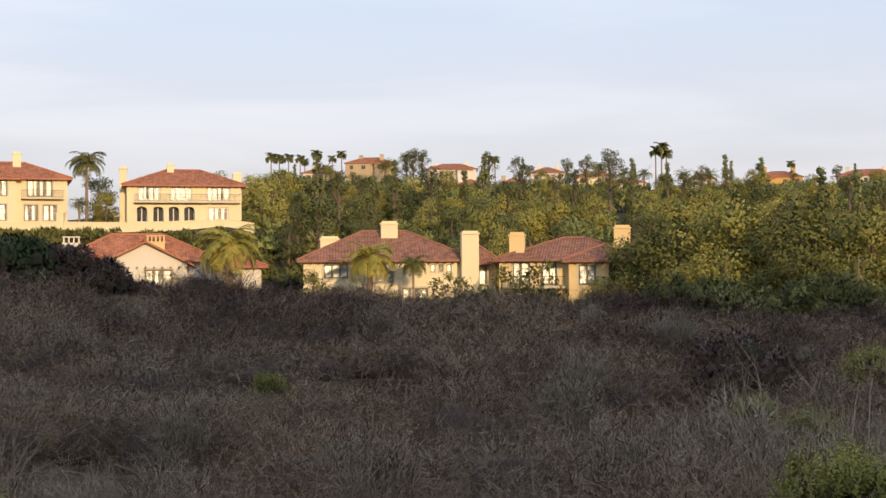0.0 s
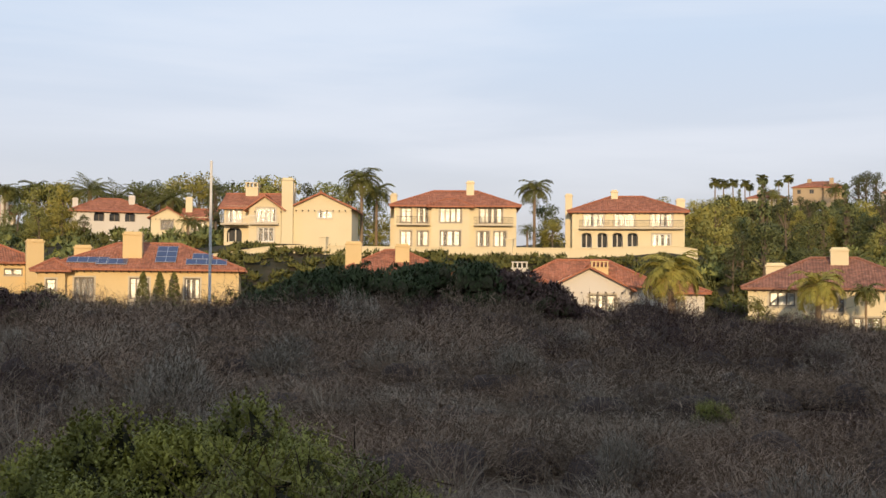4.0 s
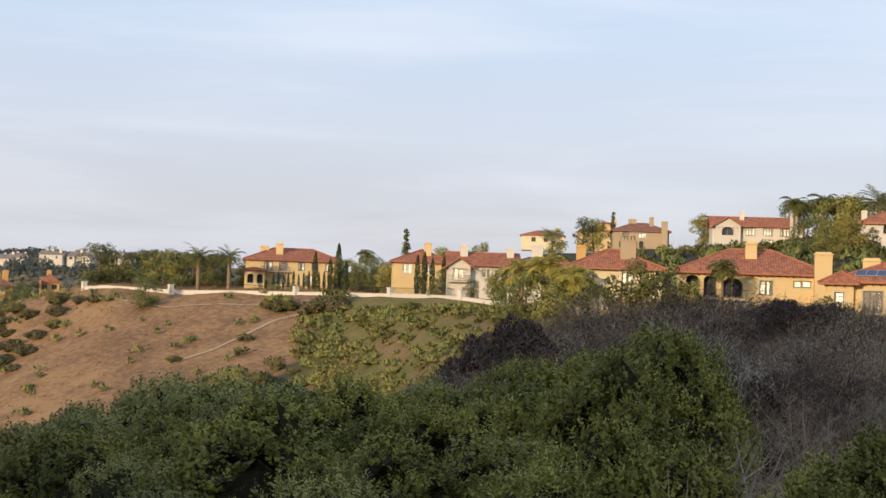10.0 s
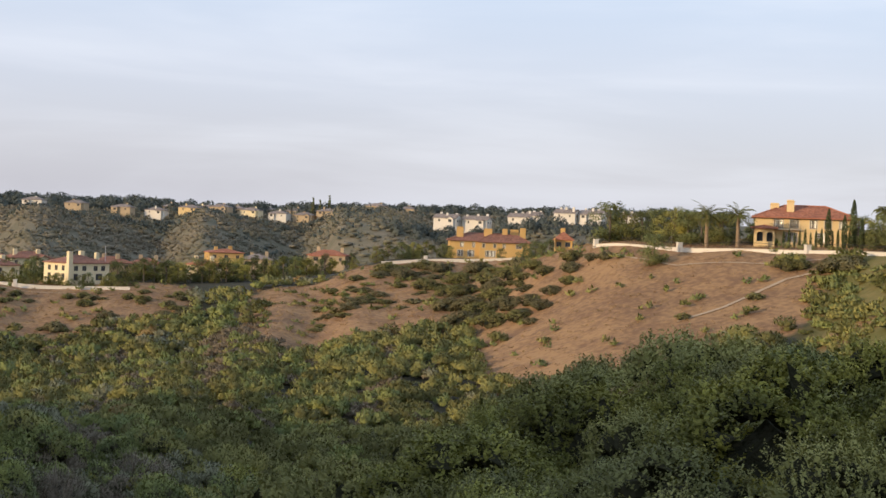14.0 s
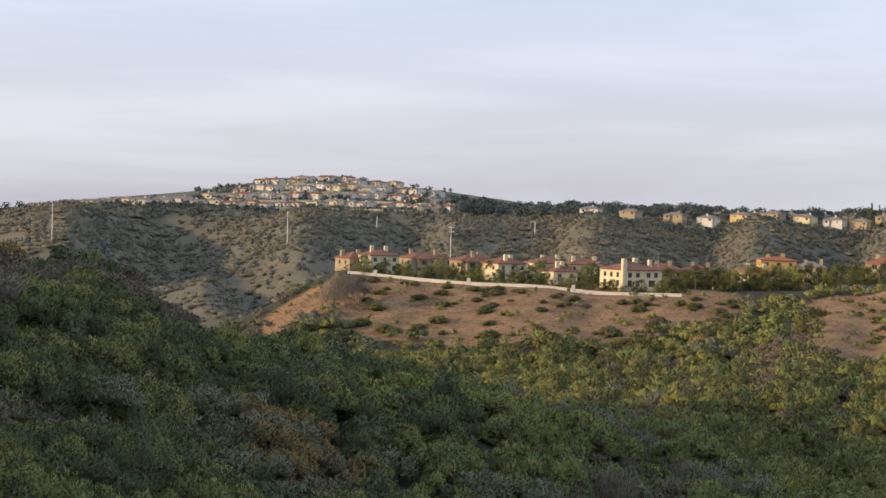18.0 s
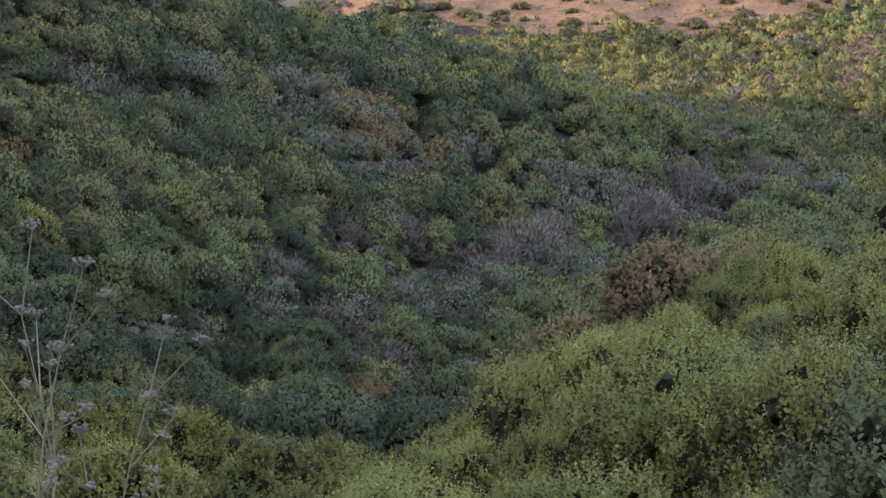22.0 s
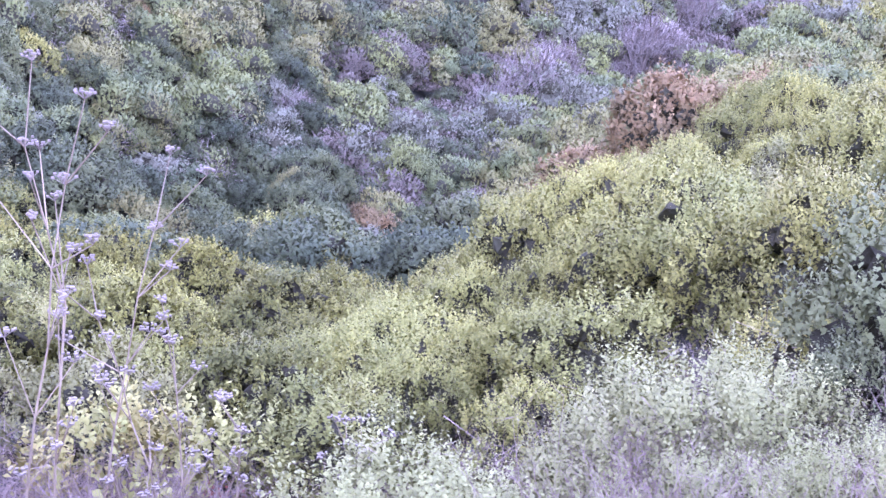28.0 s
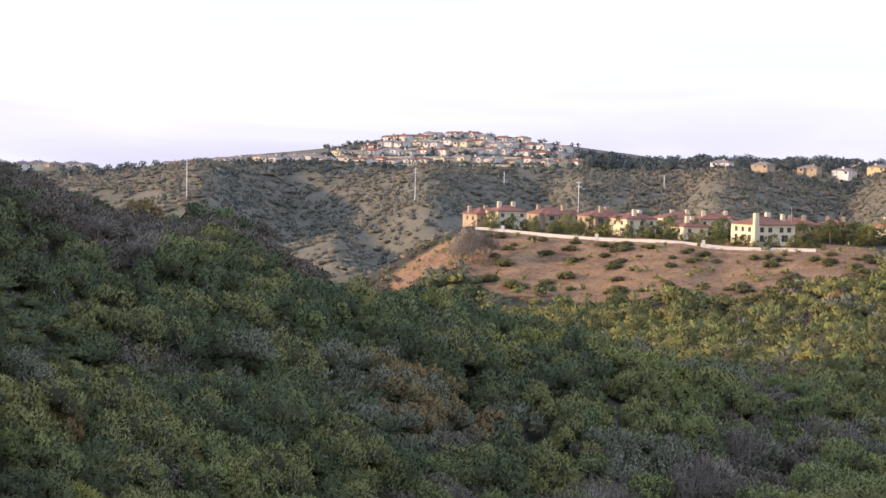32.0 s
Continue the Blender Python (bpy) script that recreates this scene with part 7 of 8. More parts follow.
scrub("olive", az[::2], r[::2], rng.uniform(0.6, 1.9, len(az[::2])), rng.uniform(0.5, 1.2, len(az[::2])), rng, 5.6, 1.0, 900)
scrub("evergreen", az[1::2], r[1::2], rng.uniform(0.5, 1.6, len(az[1::2])), rng.uniform(0.5, 1.1, len(az[1::2])), rng, 5.6, 1.0, 900)
# low mounded bushes in rows on the spur, and the two round ones on the hillside
az, r = scatter(60, 68.6, 82, 320, 392, rng)
scrub("hedge", az, r, rng.uniform(1.0, 2.0, len(az)), rng.uniform(0.5, 0.8, len(az)), rng, 4.2, 1.0, 900)
scrub("olive", np.array([59.75, 59.3, 59.95]), np.array([250.0, 250, 251]), np.array([2.6, 2.0, 2.0]), np.array([2.0, 1.6, 1.5]), rng, 5.6, 1.0, 900)
scrub("hedge", np.array([57.6, 57.0, 57.9, 61.2, 63.9]), np.array([246.0, 244, 242, 226, 236]), np.array([2.6, 2.8, 1.9, 1.4, 1.2]), np.array([2.2, 2.3, 1.8, 1.1, 0.9]), rng, 5.6, 1.0, 900)
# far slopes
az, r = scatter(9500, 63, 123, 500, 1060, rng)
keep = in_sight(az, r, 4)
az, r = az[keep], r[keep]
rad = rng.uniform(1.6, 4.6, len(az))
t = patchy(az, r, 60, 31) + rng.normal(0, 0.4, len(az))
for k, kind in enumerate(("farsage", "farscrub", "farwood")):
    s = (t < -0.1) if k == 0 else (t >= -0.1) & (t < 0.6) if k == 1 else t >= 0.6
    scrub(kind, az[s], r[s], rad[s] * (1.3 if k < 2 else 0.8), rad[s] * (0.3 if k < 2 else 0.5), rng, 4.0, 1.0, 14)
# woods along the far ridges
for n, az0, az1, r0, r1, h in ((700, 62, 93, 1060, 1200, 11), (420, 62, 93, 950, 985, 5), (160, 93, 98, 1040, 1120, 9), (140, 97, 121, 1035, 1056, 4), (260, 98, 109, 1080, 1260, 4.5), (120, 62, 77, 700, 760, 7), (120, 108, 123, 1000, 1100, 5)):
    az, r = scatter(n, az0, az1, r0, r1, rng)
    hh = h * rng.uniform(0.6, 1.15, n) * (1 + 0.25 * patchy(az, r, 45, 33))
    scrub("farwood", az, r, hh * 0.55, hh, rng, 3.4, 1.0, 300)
# hedge under the terrace wall
az = rng.uniform(6, 30, 420)
scrub("hedge", az, rng.uniform(154, 170, 420), rng.uniform(0.9, 1.5, 420), rng.uniform(0.5, 0.95, 420), rng, 5.6, 1.0, 900)

# garden cover on the slope above the solar house
az, r = scatter(420, 29, 50, 178, 310, rng)
scrub("hedge", az[::2], r[::2], rng.uniform(1.2, 2.6, 210), rng.uniform(1.0, 2.6, 210), rng, 5.6, 1.0, 900)
scrub("evergreen", az[1::2], r[1::2], rng.uniform(1.2, 2.8, 210), rng.uniform(1.0, 2.8, 210), rng, 5.6, 1.0, 900)
az, r = scatter(30, 23, 24.8, 150, 162, rng)
scrub("hedge", az, r, rng.uniform(0.8, 1.5, 30), rng.uniform(1.0, 2.0, 30), rng, 5.6, 1.0, 900)
# loose bushes before the lower gardens
az, r = scatter(260, -12, 49, 80, 116, rng)
scrub("evergreen", az[::2], r[::2], rng.uniform(0.8, 1.8, 130), rng.uniform(1.2, 2.9, 130), rng, 5.6, 1.0, 900)
scrub("hedge", az[1::2], r[1::2], rng.uniform(0.8, 1.6, 130), rng.uniform(1.2, 2.7, 130), rng, 5.6, 1.0, 900)
# undergrowth of the wooded hill
az, r = scatter(1000, -22, 8.5, 100, 430, rng)
keep = (r > np.where(az > -9.5, 150, 95))
az, r = az[keep], r[keep]
for k, kind in enumerate(("olive", "evergreen", "hedge")):
    s = np.arange(len(az)) % 3 == k
    scrub(kind, az[s], r[s], rng.uniform(1.5, 3.2, s.sum()), rng.uniform(1.5, 3.6, s.sum()), rng, 5.6, 1.0, 900)
# tall dark thicket at the crest of the brush
az, r = scatter(170, 11.5, 28, 63, 74, rng)
hh = 2.9 * np.interp(az, (11, 13.5, 16, 20, 25, 28), (0.15, 0.3, 0.95, 1.05, 1.0, 0.45))
s = az > 17.5
scrub("cypress", az[s], r[s], rng.uniform(1.0, 1.7, s.sum()), hh[s], rng, 5.6, 1.0, 900)
scrub("maroon", az[~s], r[~s], rng.uniform(1.0, 1.7, (~s).sum()), hh[~s], rng, 5.6, 1.0, 900)
# maroon clumps; the last, at 40 to 42 degrees, stands for a shaded hollow
for az0, az1, r0, r1, h, n in ((48.6, 51.6, 38, 44, 2.3, 16), (36.4, 38.6, 57, 64, 2.1, 14), (-13.6, -11.4, 30, 36, 1.5, 9), (40.2, 42.0, 27, 31, 1.5, 8)):
    az, r = scatter(n, az0, az1, r0, r1, rng)
    scrub("maroon", az, r, rng.uniform(0.9, 1.4, n), h * rng.uniform(0.75, 1.1, n), rng, 3.4, 1.0, 1600)
az, r = scatter(120, -22, -9, 62, 95, rng)
scrub("olive", az[::2], r[::2], rng.uniform(1.0, 1.9, 60), rng.uniform(1.6, 2.8, 60), rng, 5.6, 1.0, 2600)
scrub("hedge", az[1::2], r[1::2], rng.uniform(1.0, 1.9, 60), rng.uniform(1.6, 2.8, 60), rng, 5.6, 1.0, 2600)
NAMES = {"moundgreen": ("olive_scrub", "sunlit olive scrub across the canyon"), "shadegreen": ("dark_chaparral", "green chaparral, the hillside's shade put into its leaf colour"), "greysage": ("sagebrush", "dull grey-green sagebrush across the canyon"), "rust": ("drying_scrub", "rust-brown drying scrub"), "olive": ("chaparral", "olive-green chaparral bushes"),
         "evergreen": ("evergreen_scrub", "dark green evergreen scrub"), "laurel": ("sumac_scrub", "bright green sumac scrub"), "hedge": ("mounded_bushes", "low mounded yellow-green bushes"),
         "farsage": ("far_sagebrush", "brown sagebrush on the far slopes, paled by haze in its colour"), "brownscrub": ("brown_scrub", "brown half-leafless scrub on the hill crest"), "farscrub": ("far_scrub", "olive scrub on the far slopes, haze put into its colour"), "farwood": ("far_woods", "dark woods on the far ridges, bluish haze put into their colour"), "cypress": ("dark_thicket", "tall dark green thicket behind the brush"), "maroon": ("maroon_thicket", "dark maroon leafless thicket, one clump for a shaded hollow")}
for kind, chunks in SCRUB.items():
    name, label = NAMES[kind]
    vs, fs, outs, inside, base = [], [], [], [], 0
    for v, f, hearts, out in chunks:
        outs.append(out)
        inside.append(np.arange(len(f)) < hearts)
        vs.append(v)
        fs.append(f + base)
        base += len(v)
    me = sheet(name, np.concatenate(vs), np.concatenate(fs), M[kind], np.concatenate(outs))
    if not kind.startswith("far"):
        # hearts of the nearest bushes get the dark gap-shade colour
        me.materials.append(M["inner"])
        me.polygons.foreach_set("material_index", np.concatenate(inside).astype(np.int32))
    tagged(new(name, me), label, "scrub", kind="stuff")

# field of dry brush: rounded tangles of twigs, denser and finer near by
def tangle(cx, cy, cz, rad, hgt, count, width, rng, broom=0.2):
    """Twigs in rounded mounds: short spikes on the shell that fan outwards and up, and some long stalks from the foot. Gives triangles and outward directions."""
    n = len(cx)
    who = np.repeat(np.arange(n), count)
    m = len(who)
    d = rng.normal(0, 1, (m, 3))
    d[:, 2] = np.abs(d[:, 2])
    d /= np.linalg.norm(d, axis=1)[:, None]
    ang = np.arctan2(d[:, 1], d[:, 0])
    lump = 1 + 0.2 * np.sin(3 * ang + who * 1.7) + 0.16 * np.sin(5 * ang + who * 2.9 + 4 * d[:, 2])
    s = rng.uniform(0.3, 1.0, m) ** 0.4 * lump
    mid = np.stack([d[:, 0] * rad[who] * s, d[:, 1] * rad[who] * s, d[:, 2] * hgt[who] * s + 0.03], 1)
    way = d * 0.5 + rng.normal(0, 0.6, (m, 3)) + np.array([0, 0, broom])
    way /= np.linalg.norm(way, axis=1)[:, None]
    run = (rng.uniform(0.05, 0.14, m) * rad[who] + 0.04)[:, None]
    stalk = rng.uniform(0, 1, (m, 1)) < 0.06
    tip = mid + way * run
    base = np.where(stalk, mid * 0.35, mid - way * run * 0.8)
    base[:, 2] = np.maximum(base[:, 2], 0.0)
    org = np.stack([cx[who], cy[who], cz[who]], 1)
    side = np.cross(tip - base, rng.normal(0, 1, (m, 3)))
    side /= np.linalg.norm(side, axis=1)[:, None] + 1e-9
    w = (width[who] * rng.uniform(0.6, 1.4, m))[:, None] * side
    base, tip = base + org, tip + org
    return np.stack([base - w * 0.5, base + w * 0.5, tip], 1), d * 0.9 + rng.normal(0, 0.3, (m, 3)) + np.array([0, 0, 0.1])


def spikes_mesh(name, v, material, out=None):
    """A mesh of loose triangles; out: the soft outward direction of each."""
    n = len(v)
    if out is not None:
        out = out / (np.linalg.norm(out, axis=1)[:, None] + 1e-9)
        v = face_out(v, out)
    return sheet(name, v.reshape(-1, 3), np.arange(n * 3).reshape(n, 3), material, None if out is None else np.repeat(out, 3, 0))


az, r = scatter(2100, -22, 53, 6.5, 82, rng)
keep = ~((az > 41.5) & (r > 10) & (r < 27)) & ~((az > 20) & (az < 36) & (r < 13.5) & (r > 9)) & ~((az > 47) & (r > 62)) & ~((az > 46) & (r < 27)) & ~((az < -12) & (r < 12)) & ~((az > 36) & (az < 42) & (r < 24))
az, r = az[keep], r[keep]
a = np.radians(az)
lum = patchy(az, r, 9, 40)
hollow = patchy(az, r, 4.5, 44)
rad = rng.uniform(0.7, 1.8, len(az)) * (1 + r / 180)
hgt = rng.uniform(0.45, 0.95, len(az)) * (0.5 + 0.6 * rad) * (1 + 0.3 * lum) * np.where(hollow < -0.25, 0.4, 1.0)
wid = np.maximum(0.0055, r * 0.8 / 2320)
cnt = (np.clip(1500 - r * 13.0, 520, 1300) * rad / 1.3).astype(int)
tone = patchy(az, r, 5, 41) + 0.5 * patchy(az, r, 13, 43) + rng.normal(0, 0.4, len(az))
kinds = np.select([tone > 0.62, tone < -0.62, rng.uniform(0, 1, len(az)) < 0.4], [1, 2, 3], 0)
hgt = hgt + 0.4 * box01(az, 17.5, 47, 4) * box01(r, 54, 90, 6)
hgt = hgt * np.select([kinds == 1, kinds == 2], [0.9, 1.15], 1.0)
# dark balls inside the mounds, their colour standing in for inner shade
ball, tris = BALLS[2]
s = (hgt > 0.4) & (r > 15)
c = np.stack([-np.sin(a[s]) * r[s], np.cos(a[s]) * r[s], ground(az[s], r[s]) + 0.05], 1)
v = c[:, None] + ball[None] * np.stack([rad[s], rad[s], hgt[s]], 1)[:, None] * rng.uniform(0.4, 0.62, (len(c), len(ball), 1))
tagged(new("brush_interior", sheet("brush_interior", v.reshape(-1, 3), (tris[None] + (np.arange(len(c)) * len(ball))[:, None, None]).reshape(-1, 3), M["brushheart"])), "twiggy hearts of the dry brush, coloured dark for its inner shade", "brush", kind="stuff")
for k, (mat, name, label) in enumerate((("dry", "dry_brush", "dense grey-brown leafless brush"), ("silver", "bleached_brush", "pale bleached dead brush"), ("maroon", "dark_brush", "dark reddish-brown leafless brush"), ("brownbrush", "brown_brush", "brown dry brush with fine twigs"))):
    s = kinds == k
    v = tangle(-np.sin(a[s]) * r[s], np.cos(a[s]) * r[s], ground(az[s], r[s]), rad[s], hgt[s], cnt[s], wid[s], rng)
    tagged(new(name, spikes_mesh(name, v[0], M[mat], v[1])), label, "brush", kind="stuff")


az, r = scatter(900, 74, 124, 26, 150, rng)
tone = patchy(az, r, 12, 51) + 0.6 * patchy(az, r, 5, 52) + 0.5 * box01(az, 103, 130, 6) * np.clip((r - 70) / 40, 0, 1)
keep = (tone > 0.5) & in_sight(az, r, 2.0)
az, r = az[keep], r[keep]
a, n = np.radians(az), int(keep.sum())
v = tangle(-np.sin(a) * r, np.cos(a) * r, ground(az, r), rng.uniform(1.0, 2.2, n), rng.uniform(1.1, 2.3, n), np.clip(1000 - r * 5, 300, 800).astype(int), np.maximum(0.018, r * 1.0 / 2320), rng)
tagged(new("leafless_brush", spikes_mesh("leafless_brush", v[0], M["hazetwig"], v[1])), "grey leafless brush between the canyon bushes", "brush", kind="stuff")
# twig litter and low dry tufts round the viewpoint
az, r = scatter(330, 66, 128, 1.9, 6.5, rng)
a = np.radians(az)
v = tangle(-np.sin(a) * r, np.cos(a) * r, ground(az, r), rng.uniform(0.2, 0.45, 330), rng.uniform(0.12, 0.5, 330), np.full(330, 150), np.full(330, 0.0032), rng)
tagged(new("twig_litter", spikes_mesh("twig_litter", v[0], M["greytwig"])), "low tangle of straw-coloured dry twigs", "brush", kind="stuff")
# dry grass on the lit slopes
az, r = scatter(9000, 56, 106, 200, 450, rng)
keep = (dry_cover(az, r) > 0.35) & in_sight(az, r, 0.5)
az, r = az[keep], r[keep]
a = np.radians(az)
n = len(az)
v = tangle(-np.sin(a) * r, np.cos(a) * r, ground(az, r), rng.uniform(0.5, 1.3, n), rng.uniform(0.25, 0.6, n), np.full(n, 14), r * 1.6 / 2320, rng)
tagged(new("dry_grass", spikes_mesh("dry_grass", v[0], M["grass"])), "dry tan grass tufts on the sunlit slopes", "grass", kind="stuff")


# ---- bushes near by, each by itself ----
def sprig_quads(p, d, length, per, leaf, width, rng):
    """Upright sprigs set with small leaves all along."""
    n = len(p)
    i = np.tile(np.arange(per), n)
    who = np.repeat(np.arange(n), per)
    f = (i + rng.uniform(0, 1, n * per)) / per
    dd = d[who]
    base = p[who] + dd * (length[who] * f)[:, None]
    out = np.cross(dd, rng.normal(0, 1, (n * per, 3)))
    out /= np.linalg.norm(out, axis=1)[:, None] + 1e-9
    out = out * 0.85 + dd * rng.uniform(0.2, 0.9, (n * per, 1))
    side = np.cross(out, dd)
    side /= np.linalg.norm(side, axis=1)[:, None] + 1e-9
    side = side * 0.9 + rng.normal(0, 0.25, side.shape)
    ll = leaf * rng.uniform(0.6, 1.25, n * per) * (1.1 - 0.45 * f)
    tip = base + out * ll[:, None]
    mid = base + out * (ll * 0.55)[:, None] + dd * (ll * 0.1)[:, None]
    w = side * (width * ll / leaf)[:, None]
    return np.stack([base, mid - w, tip, mid + w], 1)


def make_bush(name, label, leafmat, stemmat, rad, hgt, sprigs, per, leaf, seed, clumps=11, upright=0.8, stems=16, twigs=0, sprig_len=0.3, flop=0.36, solid=True, heart="heart"):
    """A bush: leafy clumps set over a dome, each a shell of sprigs round a twiggy heart whose dark colour stands for
    gap shade, on forked stems.
    """
    rng = np.random.default_rng(seed)
    ob = thing(name, Matrix.Identity(4), label, "bush")
    ca = np.arange(clumps) * 2.399 + rng.uniform(-0.4, 0.4, clumps)
    ce = np.arcsin(np.clip((np.arange(clumps) + 0.6) / clumps + rng.uniform(-0.05, 0.05, clumps), 0.03, 0.99))
    cq = rng.uniform(0.6, 0.8, clumps)
    cs = rng.uniform(0.72, 1.0, clumps) * flop
    toward = np.stack([np.cos(ca) * np.cos(ce), np.sin(ca) * np.cos(ce), np.sin(ce)], 1)
    mid = toward * cq[:, None] * np.array([rad, rad, hgt * 0.95]) + np.array([0, 0, hgt * 0.08])
    k = rng.integers(0, clumps, sprigs)
    d = rng.normal(0, 1, (sprigs, 3)) + toward[k] * 0.9
    d[:, 2] = np.where(d[:, 2] < -0.3, -d[:, 2], d[:, 2])
    d /= np.linalg.norm(d, axis=1)[:, None]
    p = mid[k] + d * (cs[k] * rng.uniform(0.62, 1.0, sprigs))[:, None] * np.array([rad, rad, (rad + hgt) / 2])
    p[:, 2] = np.maximum(p[:, 2], 0.04)
    way = d * (1 - upright) + np.array([0, 0, upright]) + rng.normal(0, 0.16, d.shape)
    way /= np.linalg.norm(way, axis=1)[:, None]
    length = sprig_len * rng.uniform(0.5, 1.3, sprigs)
    out = d * 0.85 + toward[k] * 0.35 + rng.normal(0, 0.1, d.shape)
    out /= np.linalg.norm(out, axis=1)[:, None]
    out = np.repeat(out, per, 0) + rng.normal(0, 0.14, (sprigs * per, 3))
    share("foliage", quads_mesh("foliage", sprig_quads(p, way, length, per, leaf, leaf * 0.34, rng), leafmat, out), ob)
    bm = bmesh.new()
    for i in range(stems):
        tip = Vector(mid[i % clumps])
        foot = Vector((rng.normal(0, 0.1), rng.normal(0, 0.1), -0.15))
        bend = foot.lerp(tip, 0.5) + Vector(rng.normal(0, 0.08 * rad, 3))
        add_tube(bm, foot, bend, 0.018 * rad + 0.006, 0.012 * rad + 0.004, 5)
        add_tube(bm, bend, tip, 0.012 * rad + 0.004, 0.004, 5)
    if stems:
        part("stock", bm, stemmat, ob)
    else:
        bm.free()
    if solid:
        # dark blobs behind the leaves that stand in for shade in the gaps
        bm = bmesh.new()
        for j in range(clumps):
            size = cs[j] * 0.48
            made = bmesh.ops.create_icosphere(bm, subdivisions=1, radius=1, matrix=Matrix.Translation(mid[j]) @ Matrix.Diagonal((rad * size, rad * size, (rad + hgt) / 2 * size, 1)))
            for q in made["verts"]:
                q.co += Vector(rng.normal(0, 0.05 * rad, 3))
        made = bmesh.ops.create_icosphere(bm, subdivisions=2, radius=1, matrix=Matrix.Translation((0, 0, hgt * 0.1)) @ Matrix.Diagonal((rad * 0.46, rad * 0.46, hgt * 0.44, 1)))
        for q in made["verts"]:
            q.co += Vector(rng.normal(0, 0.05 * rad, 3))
        part("inner_gap_shade", bm, M[heart], ob)
    if twigs:
        z = np.zeros(1)
        v = tangle(z, z, z, np.array([rad * 1.05]), np.array([hgt * 0.95]), np.array([twigs]), np.array([0.0035]), rng)
        share("twig_tangle", spikes_mesh("twig_tangle", v[0], M["greytwig"]), ob)
    return ob


def make_dead(name, label, rad, hgt, count, seed, mat="silver", width=0.012, fan=1.0):
    """A dead bush: bare branches that fork outwards from the foot."""
    rng = np.random.default_rng(seed)
    ob = thing(name, Matrix.Identity(4), label, "bush")
    bm = bmesh.new()
    for i in range(count):
        a, e = rng.uniform(0, 6.28), rng.uniform(0.35, 1.3)
        p = Vector((0, 0, -0.1))
        d = Vector((math.cos(a) * math.cos(e) * fan, math.sin(a) * math.cos(e) * fan, math.sin(e))).normalized()
        L, w = (rad if e < 0.8 else hgt) * rng.uniform(0.7, 1.1), width
        for s in range(4):
            q = p + d * L / 4
            add_tube(bm, p, q, w, w * 0.72, 4)
            for _ in range(2 if s else 0):
                dd = (d + Vector(rng.normal(0, 0.5, 3))).normalized()
                t = q + dd * L * rng.uniform(0.1, 0.28)
                add_tube(bm, q, t, w * 0.55, w * 0.2, 3)
                t2 = t + (dd + Vector(rng.normal(0, 0.5, 3))).normalized() * L * 0.12
                add_tube(bm, t, t2, w * 0.25, w * 0.1, 3)
            p, w = q, w * 0.72
            d = (d + Vector(rng.normal(0, 0.22, 3))).normalized()
    part("branching", bm, M[mat], ob)
    return ob


BUSH = {}
for k in range(4):
    BUSH["toyon", k] = make_bush("toyon_bush", "dense dark green evergreen bush on the slope", M["toyon"], M["bark"], 1.25, 1.7, 1900, 10, 0.055, 60 + k, clumps=44, upright=0.5, sprig_len=0.2, flop=0.21)
    BUSH["laurel", k] = make_bush("sumac_bush", "bright green sumac bush with upright leafy sprigs", M["laurel"], M["bark"], 1.0, 1.35, 1300, 11, 0.044, 70 + k, clumps=34, upright=0.75, sprig_len=0.24, flop=0.23, heart="inner")
    BUSH["olive", k] = make_bush("chaparral_bush", "olive-grey chaparral bush with thin leaves", M["olive"], M["bark"], 1.0, 1.25, 1000, 10, 0.045, 80 + k, clumps=20, upright=0.55, stems=14, sprig_len=0.2, flop=0.3)
for k in range(3):
    BUSH["sage", k] = make_bush("sage_bush", "pale grey-green coyote brush with dry stems", M["sage"], M["straw"], 0.7, 1.15, 1300, 16, 0.024, 90 + k, clumps=30, upright=0.93, stems=34, twigs=420, sprig_len=0.28, flop=0.21, solid=False)
    BUSH["dead", k] = make_dead("dead_bush", "bleached leafless bush with forked branches", 1.0, 1.25, 34, 95 + k, width=0.012)
BUSH["darknear", 0] = make_bush("evergreen_bush", "dark evergreen bush beside the coyote brush", M["pinedark"], M["bark"], 1.2, 1.6, 1500, 13, 0.045, 104, clumps=26, upright=0.5, sprig_len=0.22, flop=0.3)
BUSH["mound", 0] = make_bush("hillside_bush", "low mounded olive-green bush on the dry hillside", M["mound"], M["bark"], 2.0, 1.4, 900, 5, 0.13, 131, clumps=13, upright=0.4, sprig_len=0.14, flop=0.42, heart="inner")
BUSH["mound", 1] = make_bush("hillside_bush", "low mounded yellow-green bush on the dry hillside", M["moundgreen"], M["bark"], 2.0, 1.4, 900, 5, 0.13, 132, clumps=13, upright=0.4, sprig_len=0.14, flop=0.42, heart="inner")
BUSH["yellow", 0] = make_bush("yellowing_bush", "small bush with yellow and red-tipped leaves", M["yellow"], M["straw"], 0.45, 0.9, 90, 9, 0.05, 101, clumps=8, stems=10, solid=False)
BUSH["rust", 0] = make_bush("rust_bush", "drying rust-coloured bush on the slope", M["rust"], M["bark"], 0.9, 1.0, 700, 10, 0.05, 102, clumps=16, sprig_len=0.2, flop=0.3, heart="inner")
BUSH["red", 0] = make_bush("red_bush", "small bush with red leaves", M["red"], M["bark"], 0.4, 0.6, 70, 8, 0.05, 103, clumps=6, stems=8, solid=False)
for k in range(3):
    BUSH["fine", k] = make_dead("dead_shrub", "pale leafless shrub of dead coyote brush", 0.7, 1.15, 80, 120 + k, mat="greytwig", width=0.0042, fan=0.6)
